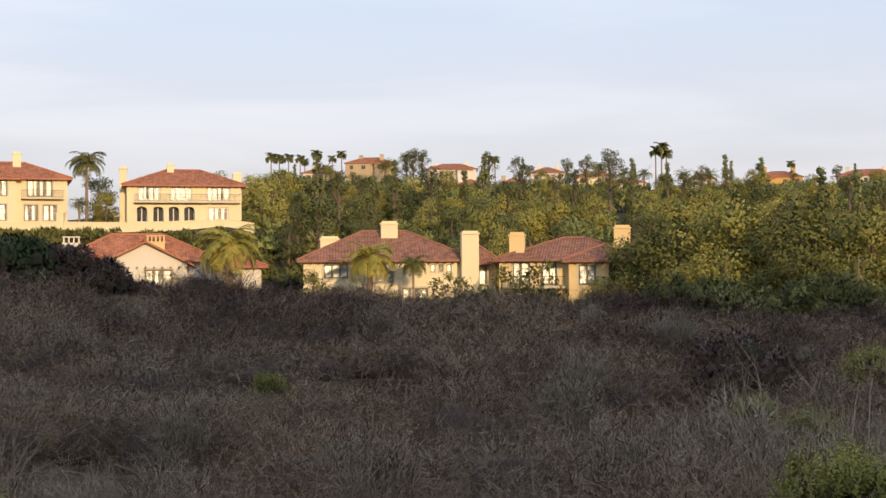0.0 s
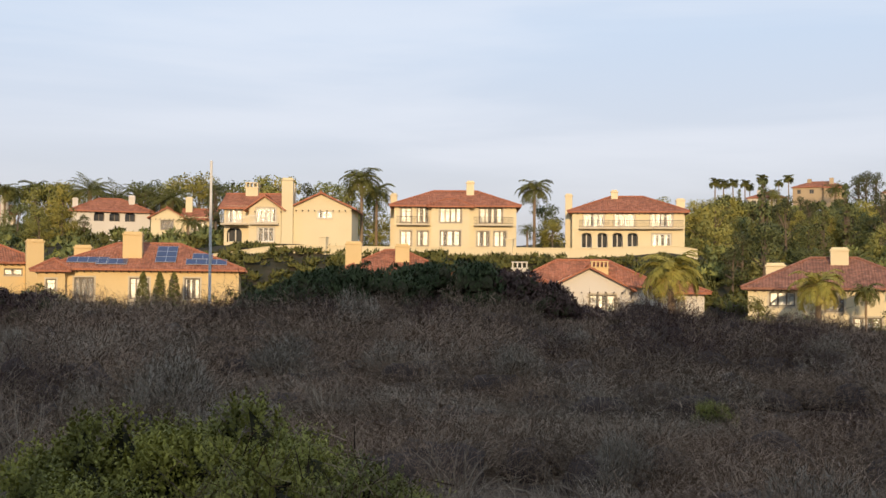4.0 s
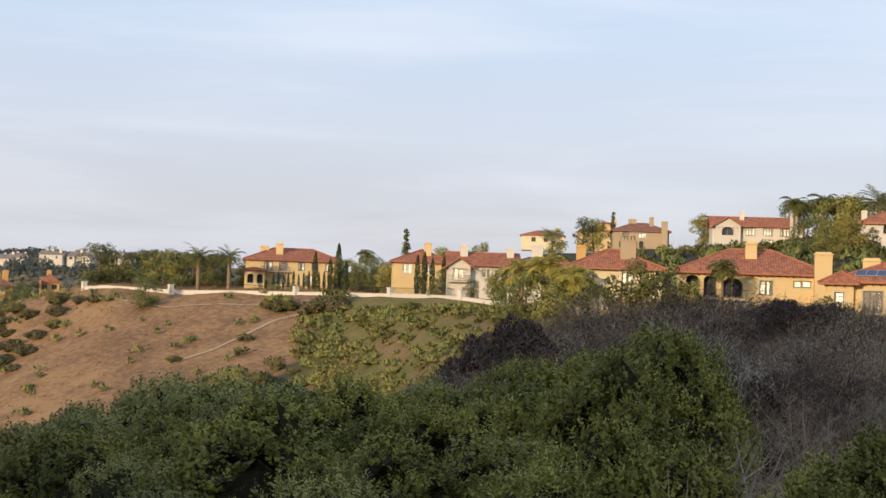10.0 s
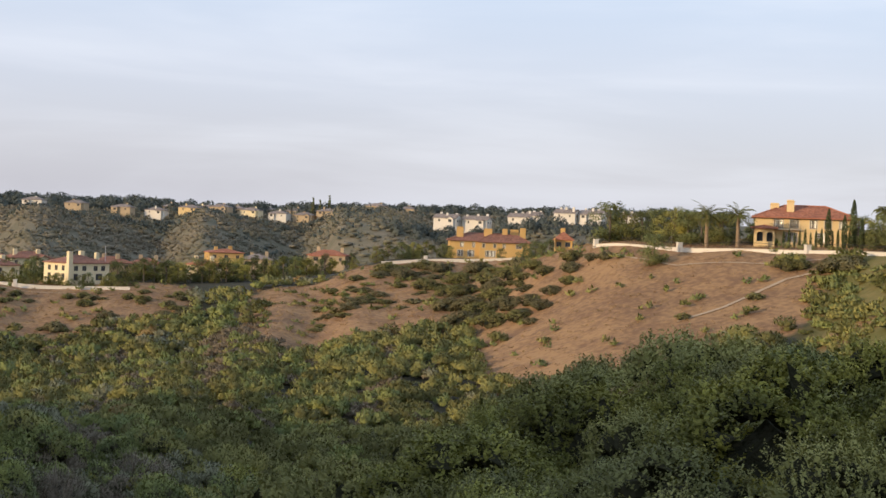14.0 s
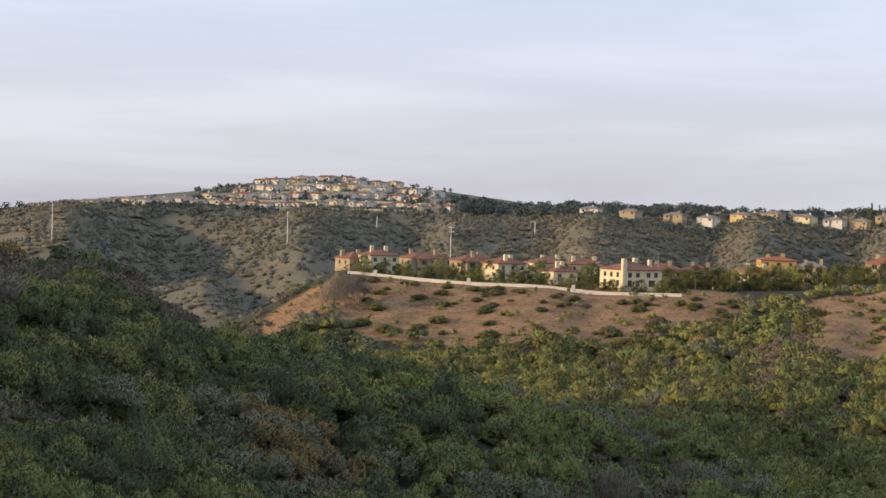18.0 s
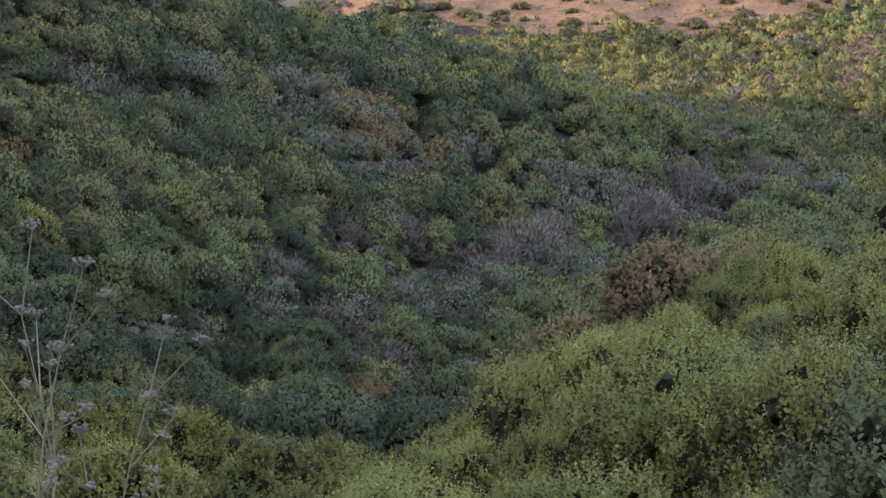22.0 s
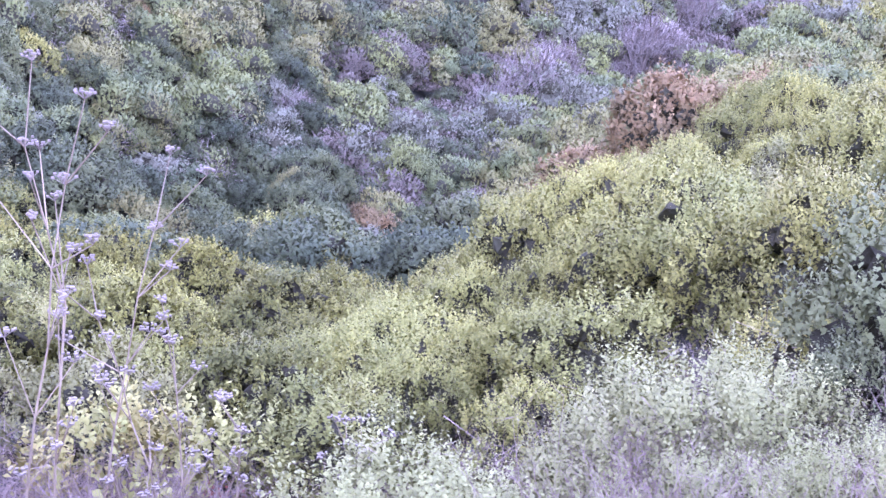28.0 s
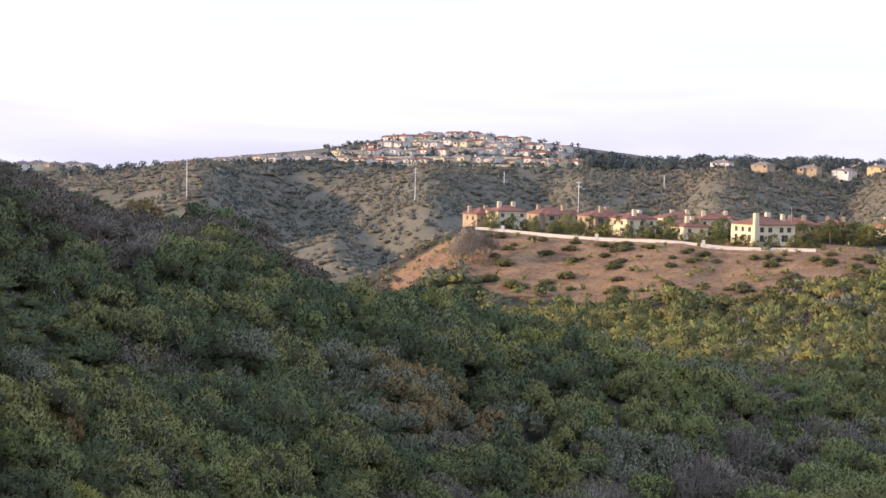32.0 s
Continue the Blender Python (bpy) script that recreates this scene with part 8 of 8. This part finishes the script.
for k in range(2):
    for kind, mat, name, label in (("c_evergreen", "evergreen", "evergreen_bush", "large dark green evergreen bush on the canyon side"), ("c_olive", "olive", "chaparral_bush", "large olive-green chaparral bush on the canyon side"),
                                   ("c_grey", "greysage", "sagebrush", "large grey-green sagebrush on the canyon side"), ("c_green", "laurel", "sumac_bush", "large bright green sumac bush on the canyon side")):
        BUSH[kind, k] = make_bush(name, label, M[mat], M["bark"], 1.5, 1.9, 1900, 8, 0.075, 140 + k * 7 + len(kind), clumps=30, upright=0.45, stems=0, sprig_len=0.22, flop=0.25)
# bushes in the darkened green that carries the canyon side's shade
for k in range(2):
    BUSH["c_shade", k] = make_bush("evergreen_bush", "large green bush, leaf colour darkened for the canyon side's shade", M["shadegreen"], M["bark"], 1.5, 1.9, 1900, 8, 0.075, 170 + k, clumps=30, upright=0.45, stems=0, sprig_len=0.22, flop=0.25)
BUSH["c_rust", 0] = make_bush("drying_bush", "large rust-brown drying bush on the canyon side", M["rust"], M["bark"], 1.4, 1.6, 1500, 8, 0.075, 160, clumps=24, upright=0.45, stems=0, sprig_len=0.22, flop=0.27, heart="inner")


def make_bare(seed, rad, hgt):
    """A leafless shrub tree: forked limbs under a rounded haze of fine twigs."""
    rng = np.random.default_rng(seed)
    ob = thing("bare_tree", Matrix.Identity(4), "grey leafless tree in the ravine", "tree")
    bm = bmesh.new()
    n = 9
    ca, cq = np.arange(n) * 2.4 + rng.uniform(-0.3, 0.3, n), rng.uniform(0.15, 0.62, n)
    cx, cy, cz = np.cos(ca) * cq * rad, np.sin(ca) * cq * rad, hgt * (0.3 + 0.42 * rng.uniform(0, 1, n) * (1.1 - cq))
    for i in range(n):
        tip = Vector((cx[i], cy[i], cz[i] + 0.15 * hgt))
        fork = Vector((cx[i] * 0.35, cy[i] * 0.35, cz[i] * 0.45))
        add_tube(bm, (rng.normal(0, 0.06), rng.normal(0, 0.06), -0.2), fork, 0.045, 0.035, 5)
        add_tube(bm, fork, tip, 0.035, 0.012, 5)
        for _ in range(5):
            end = tip + Vector(rng.normal(0, 0.3, 3)) * rad * 0.6 + Vector((0, 0, 0.2 * hgt))
            add_tube(bm, fork.lerp(tip, rng.uniform(0.3, 0.95)), end, 0.016, 0.005, 3)
    part("branching", bm, M["silver"], ob)
    v = tangle(cx, cy, cz, np.full(n, rad * 0.42), np.full(n, hgt * 0.38), np.full(n, 420), np.full(n, 0.02), rng, broom=0.75)
    share("twig_haze", spikes_mesh("twig_haze", v[0], M["hazetwig"], v[1]), ob)
    return ob


for k in range(3):
    BUSH["bare", k] = make_bare(180 + k, 1.5, 2.2)
SET = {}


def set_bush(kind, az, r, scale=1.0, tall=1.0, label="", group="", seed=0, dz=0.0):
    keys = sorted(k for k in BUSH if k[0] == kind)
    key = keys[(seed + int(az * 10 + r * 7)) % len(keys)]
    m = Matrix.Translation(spot(az, r, float(ground(az, r)) - 0.05 + dz)) @ pose(0, 0, 0, 0, 0, (az * 77 + r * 31) % 360)
    ob = copy_thing(BUSH[key], m) if key in SET else BUSH[key]
    SET[key] = True
    ob.matrix_basis = m
    ob.scale = (scale, scale, scale * tall)
    return tagged(ob, label, "", group)


def spread_out(n, az0, az1, r0, r1, gap, seed):
    """Places spaced at least gap apart."""
    rng = np.random.default_rng(seed)
    got = []
    for _ in range(n * 14):
        az, r = rng.uniform(az0, az1), math.sqrt(rng.uniform(r0 * r0, r1 * r1))
        p = spot(az, r)
        if all((p - q[2]).length > gap * (0.6 + r / 60) for q in got):
            got.append((az, r, p))
        if len(got) >= n:
            break
    return [(g[0], g[1]) for g in got]


bs = random.Random(4)
GREEN = "green bushes of the near slope"
for az, r in spread_out(115, 41.5, 75, 10.5, 33, 1.55, 5):
    if r < np.interp(az, (41, 44, 48, 56, 80), (19, 15, 11.5, 10.5, 10)):
        continue
    set_bush(bs.choice(("toyon", "toyon", "toyon", "olive")) if az < 66 else bs.choice(("toyon", "toyon", "olive", "olive")), az, r, bs.uniform(0.75, 1.2), bs.uniform(0.75, 1.1) * min(1.0, float(room(az, r)) / 2.1), group=GREEN)
for az, r in ((42.8, 18), (43.6, 20), (44.6, 19), (45.6, 21), (42.2, 21), (46.8, 19), (45.0, 16)):
    set_bush("toyon", az, r, 1.1, 1.35 if az < 44.5 else 1.15, group=GREEN)
for az, r, s in ((35.2, 12, 0.9), (33.4, 11.5, 1.0), (31.6, 12.2, 1.0), (29.8, 11.4, 1.0), (27.8, 12, 1.05), (25.8, 11.6, 1.1), (24.0, 12, 0.95), (22.2, 11.4, 0.85), (20.6, 10.8, 0.7), (34.4, 10.2, 0.8), (30.6, 10, 0.8), (26.6, 10, 0.85), (23, 10, 0.8), (43, 11, 0.9), (45.5, 11.4, 0.9), (48, 10.6, 0.9)):
    set_bush("toyon" if int(az * 10) % 3 else "laurel", az, r, s * 0.92, 1.1, group=GREEN)
SLOPE = "bushes of the steep slope"
for az, r in spread_out(165, 71, 124, 6.2, 24, 1.25, 6):
    kind = bs.choice(("laurel", "laurel", "laurel", "laurel", "laurel", "olive")) if az < 104 else bs.choice(("toyon", "olive", "toyon", "laurel"))
    set_bush(kind, az, r, bs.uniform(0.62, 1.0) * np.interp(r, (6, 12, 24), (0.7, 0.9, 1.1)), bs.uniform(0.8, 1.1), group=SLOPE)
for az, r, s in ((89.5, 10.5, 0.9), (90.6, 9.4, 0.8), (88.4, 9.0, 0.8), (102.5, 8.5, 0.75), (103.8, 9.2, 0.8), (101.0, 9.6, 0.8), (86.5, 8.2, 0.7)):
    set_bush("laurel", az, r, s, 0.95, group=SLOPE)
for az, r, s in ((75.5, 5.6, 0.75), (72.5, 6.4, 0.8), (79.0, 5.0, 0.42), (78.6, 6.8, 0.5)):
    set_bush("darknear", az, r, s, 1.05, group=SLOPE)
for az, r, s in ((94.2, 16.5, 0.8), (91.5, 19, 0.8), (88, 21, 0.7), (104.0, 26, 1.0)):
    set_bush("rust", az, r, s, 1.0, group=SLOPE)
for az, r in ((93.2, 17.6), (85.4, 22), (112.3, 6.0), (110.8, 5.8)):
    set_bush("red", az, r, 0.45, 1.0, group=SLOPE)
CANYON = "bushes of the canyon side"
for az, r in spread_out(300, 58, 124, 23, 62, 1.35, 8):
    t = float(patchy(np.array([az]), np.array([r]), 11, 61)[0]) + bs.gauss(0, 0.35)
    kind = "c_rust" if t < -0.85 else "c_grey" if t < -0.5 and az > 84 and r > 42 else "c_olive" if t < 0.15 else "c_evergreen" if t < 0.75 else "c_green"
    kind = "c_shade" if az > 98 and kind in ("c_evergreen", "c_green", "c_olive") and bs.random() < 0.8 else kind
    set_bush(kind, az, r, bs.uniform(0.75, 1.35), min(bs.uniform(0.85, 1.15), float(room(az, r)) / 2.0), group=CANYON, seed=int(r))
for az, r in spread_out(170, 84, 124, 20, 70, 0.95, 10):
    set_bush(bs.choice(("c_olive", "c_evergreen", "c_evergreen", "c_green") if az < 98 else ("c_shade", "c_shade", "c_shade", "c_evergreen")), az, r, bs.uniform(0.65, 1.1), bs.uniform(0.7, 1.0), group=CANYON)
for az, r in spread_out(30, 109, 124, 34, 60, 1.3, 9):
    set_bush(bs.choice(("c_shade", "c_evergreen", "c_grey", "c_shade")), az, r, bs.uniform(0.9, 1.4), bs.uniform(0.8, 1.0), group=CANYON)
SAGE = "coyote brush at the foot of the viewpoint"
for az, r, s, t in ((102.0, 3.7, 1.0, 0.8), (99.2, 4.1, 0.8, 0.85), (88.0, 4.3, 0.95, 0.8), (91.0, 4.7, 0.85, 0.8), (84.6, 4.6, 0.8, 0.75), (79.6, 3.7, 0.55, 0.8), (115.5, 4.1, 0.6, 0.55), (119.0, 3.8, 0.6, 0.5), (111.8, 4.4, 0.6, 0.55),
                    (95.5, 3.6, 0.5, 0.6), (81.5, 3.2, 0.5, 0.7), (97.8, 3.2, 0.65, 0.75), (104.8, 3.3, 0.65, 0.75), (107.5, 4.2, 0.55, 0.6), (100.5, 2.9, 0.6, 0.8), (86.0, 3.2, 0.5, 0.6), (97.0, 2.4, 0.4, 0.6), (110.5, 3.4, 0.5, 0.55), (88.6, 3.5, 0.6, 0.75), (92.6, 3.9, 0.55, 0.7), (84.0, 3.7, 0.6, 0.75), (106.6, 3.7, 0.65, 0.75), (81.5, 2.7, 0.45, 0.7), (113.6, 3.7, 0.55, 0.6), (117.5, 3.3, 0.5, 0.55)):
    set_bush("sage", az, r, s, t, group=SAGE)
for az, r, s in ((94.0, 3.5, 0.55), (90.0, 3.6, 0.6), (86.5, 3.7, 0.5), (108.0, 3.5, 0.6), (113.0, 3.3, 0.6), (117.0, 3.2, 0.6), (106.0, 4.5, 0.5), (82.0, 3.6, 0.5), (121, 3.6, 0.6), (79.5, 3.2, 0.55), (76, 3.4, 0.5), (74, 4.2, 0.6), (87.5, 3.0, 0.5), (92.5, 2.9, 0.5), (97, 3.0, 0.5), (101, 2.8, 0.5), (105, 2.9, 0.5), (110, 2.8, 0.5), (84.5, 3.3, 0.5), (115.0, 5.2, 0.6), (118.5, 5.0, 0.6)):
    set_bush("fine", az, r, s * 1.1, 0.85, "pale leafless shrub among the coyote brush", SAGE)
for az, r, s in ((93.2, 4.0, 0.8), (92.0, 3.4, 0.75), (90.5, 3.0, 0.7), (94.6, 3.0, 0.65), (88.4, 3.3, 0.7), (84.0, 3.0, 0.6), (107.0, 3.0, 0.6), (112.0, 3.0, 0.6), (115.5, 2.8, 0.55), (104.0, 2.6, 0.5), (119.5, 3.2, 0.6), (91.0, 2.4, 0.5), (86.0, 2.5, 0.5)):
    set_bush("fine", az, r, s, 0.9, "pinkish dry leafless shrub among the coyote brush", SAGE)
for az, r in ((117.6, 5.6), (116.6, 5.9), (114.8, 6.0), (112.0, 5.9)):
    set_bush("yellow", az, r, 1.0, 0.9, group=SLOPE)
set_bush("yellow", 18.7, 11.3, 0.9, 1.2, "golden flowering bush at the edge of the brush")
set_bush("yellow", 19.2, 9.6, 0.8, 1.1, "golden flowering bush at the edge of the brush")
BUSH["snag", 0] = make_dead("dead_bush", "fallen grey branches of a dead bush", 1.3, 1.0, 13, 99, width=0.034, fan=1.7)
BUSH["snag", 1] = make_dead("dead_bush", "fallen grey branches of a dead bush", 1.2, 1.1, 12, 100, width=0.03, fan=1.5)
DEAD = "bleached dead bushes in the brush"
for az, r, k in ((39.6, 16.4, 1.5), (40.9, 17.2, 1.6), (38.4, 17.0, 1.4), (41.6, 15.8, 1.3), (24.6, 19, 1.3), (12.6, 18, 1.1)):
    set_bush("snag", az, r, k, 0.95, "fallen grey branches of a dead bush", DEAD, seed=int(r))
for az, r, s in ((-14.5, 14.5, 1.6), (-16.2, 15.0, 1.7), (-13.0, 13.5, 1.3), (-17.6, 14, 1.6), (-15.4, 13.4, 1.3), (-18.6, 13.0, 1.4), (-14.0, 12.6, 1.1), (36.5, 24, 1.6), (33.5, 26, 1.5), (31, 25, 1.2), (18.6, 20, 1.1), (39.4, 15.5, 1.7), (41.0, 16.5, 1.7), (38.0, 17, 1.6), (40.2, 18, 1.5), (37.2, 18.5, 1.4), (12.8, 13.5, 0.9), (15.6, 17, 0.8), (40.8, 30, 1.7), (38.5, 33, 1.6), (-8, 21, 1.0), (4, 14, 0.8), (8.5, 23, 1.0), (-1, 30, 1.1), (24, 30, 1.2)):
    set_bush("dead", az, r, s, 1.0 if az < -12 else 0.75 if 37 < az < 42 and r < 20 else 0.9, group=DEAD)
for az, r, s in ((-16.9, 12.4, 0.95), (-18.0, 12.0, 0.9), (-17.4, 17.5, 0.8), (-13.2, 25, 0.8), (-15.6, 22, 0.9), (-18, 34, 1.1), (7.5, 30, 0.6)):
    set_bush("laurel", az, r, s, 1.0, "green bush among the dry brush")
nb = random.Random(31)
for i in range(34):
    set_bush("bare", nb.uniform(-19, 46), nb.uniform(15, 60), nb.uniform(0.45, 0.85), nb.uniform(0.8, 1.2), "pale leafless shrub standing in the dry brush", DEAD, seed=i)
for az, r, s in ((41.8, 27, 1.0), (41.0, 29, 1.0), (42.4, 30, 1.1)):
    set_bush("bare", az, r, s, 1.0, "pale leafless shrub standing in the dry brush", DEAD)
HILL = "mounded bushes on the dry hillside"
mb = random.Random(21)
for i in range(120):
    az = mb.uniform(70.2, 80.5)
    r = float(np.interp(az, (70, 73, 77, 81), (305, 395, 398, 380))) - 4 - 70 * mb.random()
    set_bush("mound", az, r, mb.uniform(0.7, 1.5), mb.uniform(0.45, 0.7), group="mounded bushes on the spur", seed=i)
for i, (az, r, s) in enumerate(((59.73, 248, 1.5), (59.2, 247.5, 1.2), (57.95, 243, 1.7), (57.3, 240, 1.9), (58.61, 227, 0.9), (61.07, 234, 0.9), (64.06, 229, 0.8), (70.52, 309, 1.5), (68.89, 293, 1.6), (68.05, 285, 1.1), (67.43, 280, 1.2),
                                (70.02, 294, 1.4), (68.87, 284, 1.5), (69.0, 276, 1.2), (69.7, 275, 1.3), (70.66, 277, 1.6), (70.09, 268, 1.4), (71.14, 269, 1.6), (73.0, 374, 2.2), (72.5, 343, 2.2), (73.45, 338, 2.0), (74.15, 312, 2.2), (71.98, 302, 2.2), (72.69, 294, 2.4),
                                (73.71, 358, 2.2), (74.7, 378, 2.0), (75.3, 384, 2.0), (71.4, 320, 2.0), (71.2, 340, 1.8), (72.1, 318, 2.2), (73.2, 310, 2.4), (74.0, 336, 2.2), (71.6, 286, 2.0), (72.2, 276, 2.2), (73.6, 290, 2.4), (75.2, 350, 2.2), (76.2, 370, 2.2), (77.0, 384, 2.0))):
    set_bush("mound", az, r, s, 0.9, group=HILL, seed=i)
hb = random.Random(9)
for i in range(90):
    az = hb.uniform(85.5, 103.5)
    top = float(np.interp(az, (85, 90, 95, 100, 104), (408, 412, 420, 436, 447)))
    set_bush("mound", az, top - 4 - 62 * hb.random() ** 1.2, hb.uniform(0.6, 1.7), hb.uniform(0.6, 1.0), group=HILL, seed=i)
RAVINE = "grey leafless trees in the ravine"
for i, (az, r, s, t) in enumerate(((97.4, 72, 1.9, 1.1), (98.6, 70, 1.4, 0.9), (96.3, 76, 1.5, 1.2), (92.6, 84, 1.8, 1.15), (91.7, 86, 1.6, 1.0), (93.2, 82, 1.2, 0.9), (90.4, 95, 1.6, 1.2), (89.6, 98, 1.4, 1.0), (87.4, 106, 1.7, 0.9), (86.6, 108, 1.6, 0.8),
                                   (100.2, 64, 1.2, 0.8), (103.4, 54, 1.0, 0.7), (105.2, 50, 1.0, 0.7), (106.4, 47, 0.9, 0.7), (116.3, 104, 2.0, 0.9), (115.4, 106, 1.5, 0.8), (118.6, 112, 1.6, 0.7), (94.9, 168, 2.0, 0.8), (94.2, 165, 1.8, 0.8), (95.8, 172, 1.7, 0.8),
                                   (102.6, 402, 4.0, 1.3), (101.9, 405, 3.6, 1.1), (103.1, 398, 3.4, 1.2), (112.0, 52, 1.1, 0.7), (108.0, 56, 1.0, 0.8))):
    set_bush("bare", az, r, s, t, "grey leafless tree in the ravine" if i < 14 else "grey leafless shrub on the canyon side", RAVINE, seed=i)
for az, r, s in ((110.8, 78, 2.1), (110.2, 77, 1.9), (109.6, 76, 1.6), (111.3, 79, 1.5)):
    set_bush("dead", az, r, s, 1.1, "bleached fan of a dead tree on the canyon side", RAVINE)
for az, r, s in ((93.0, 104, 1.9), (91.6, 108, 2.1), (90.4, 112, 1.9), (88.2, 112, 1.8), (87.2, 116, 2.0), (96.4, 128, 1.8), (95.6, 132, 1.7)):
    set_bush("c_evergreen", az, r, s, 0.95, "dark evergreen tree-like bush in the ravine", RAVINE)


def dry_umbel(az, r, h, lean, seed):
    """A tall dry stalk that forks into flat seed heads."""
    rng = np.random.default_rng(seed)
    ob = thing("dry_umbel", Matrix.Translation(spot(az, r, float(ground(az, r)))) @ pose(0, 0, 0, 0, 0, az), "tall dry stalk with flat brown seed heads", "plant", "dry stalks")
    bm, heads = bmesh.new(), []
    p = Vector((0, 0, -0.1))
    d = Vector((lean, 0.05, 1)).normalized()
    for s in range(6):
        q = p + d * h / 6
        add_tube(bm, p, q, 0.007 - 0.0008 * s, 0.0062 - 0.0008 * s, 5)
        if s >= 1:
            for k in range(2):
                dd = (d + Vector((rng.normal(0, 0.55), rng.normal(0, 0.55), 0.1))).normalized()
                t = q + dd * h * rng.uniform(0.1, 0.22)
                add_tube(bm, q, t, 0.003, 0.002, 4)
                heads.append(t)
        p = q
        d = (d + Vector((rng.normal(0, 0.1), rng.normal(0, 0.1), 0))).normalized()
    heads.append(p)
    part("stalk", bm, M["straw"], ob)
    for t in heads:
        hb = bmesh.new()
        for k in range(11):
            a, w = rng.uniform(0, 6.28), rng.uniform(0.006, 0.042)
            e = t + Vector((math.cos(a) * w, math.sin(a) * w, 0.022 + rng.uniform(0, 0.01)))
            add_tube(hb, t, e, 0.0014, 0.001, 3)
            add_box(hb, e.x - 0.005, e.x + 0.005, e.y - 0.005, e.y + 0.005, e.z - 0.003, e.z + 0.004)
        part("seed_head", hb, M["seed"], ob)
    return ob


for az, r, h, lean, sd in ((119.8, 4.6, 1.95, 0.05, 1), (121.5, 4.3, 1.8, 0.1, 2), (118.0, 4.9, 1.7, 0.06, 3), (114.8, 4.7, 1.4, 0.1, 4), (113.0, 4.9, 1.25, 0.05, 8), (110.8, 4.7, 0.95, 0.05, 5), (106.4, 4.7, 0.8, 0.12, 6), (104.6, 4.9, 0.9, 0.05, 7)):
    dry_umbel(az, r, h, lean, sd)
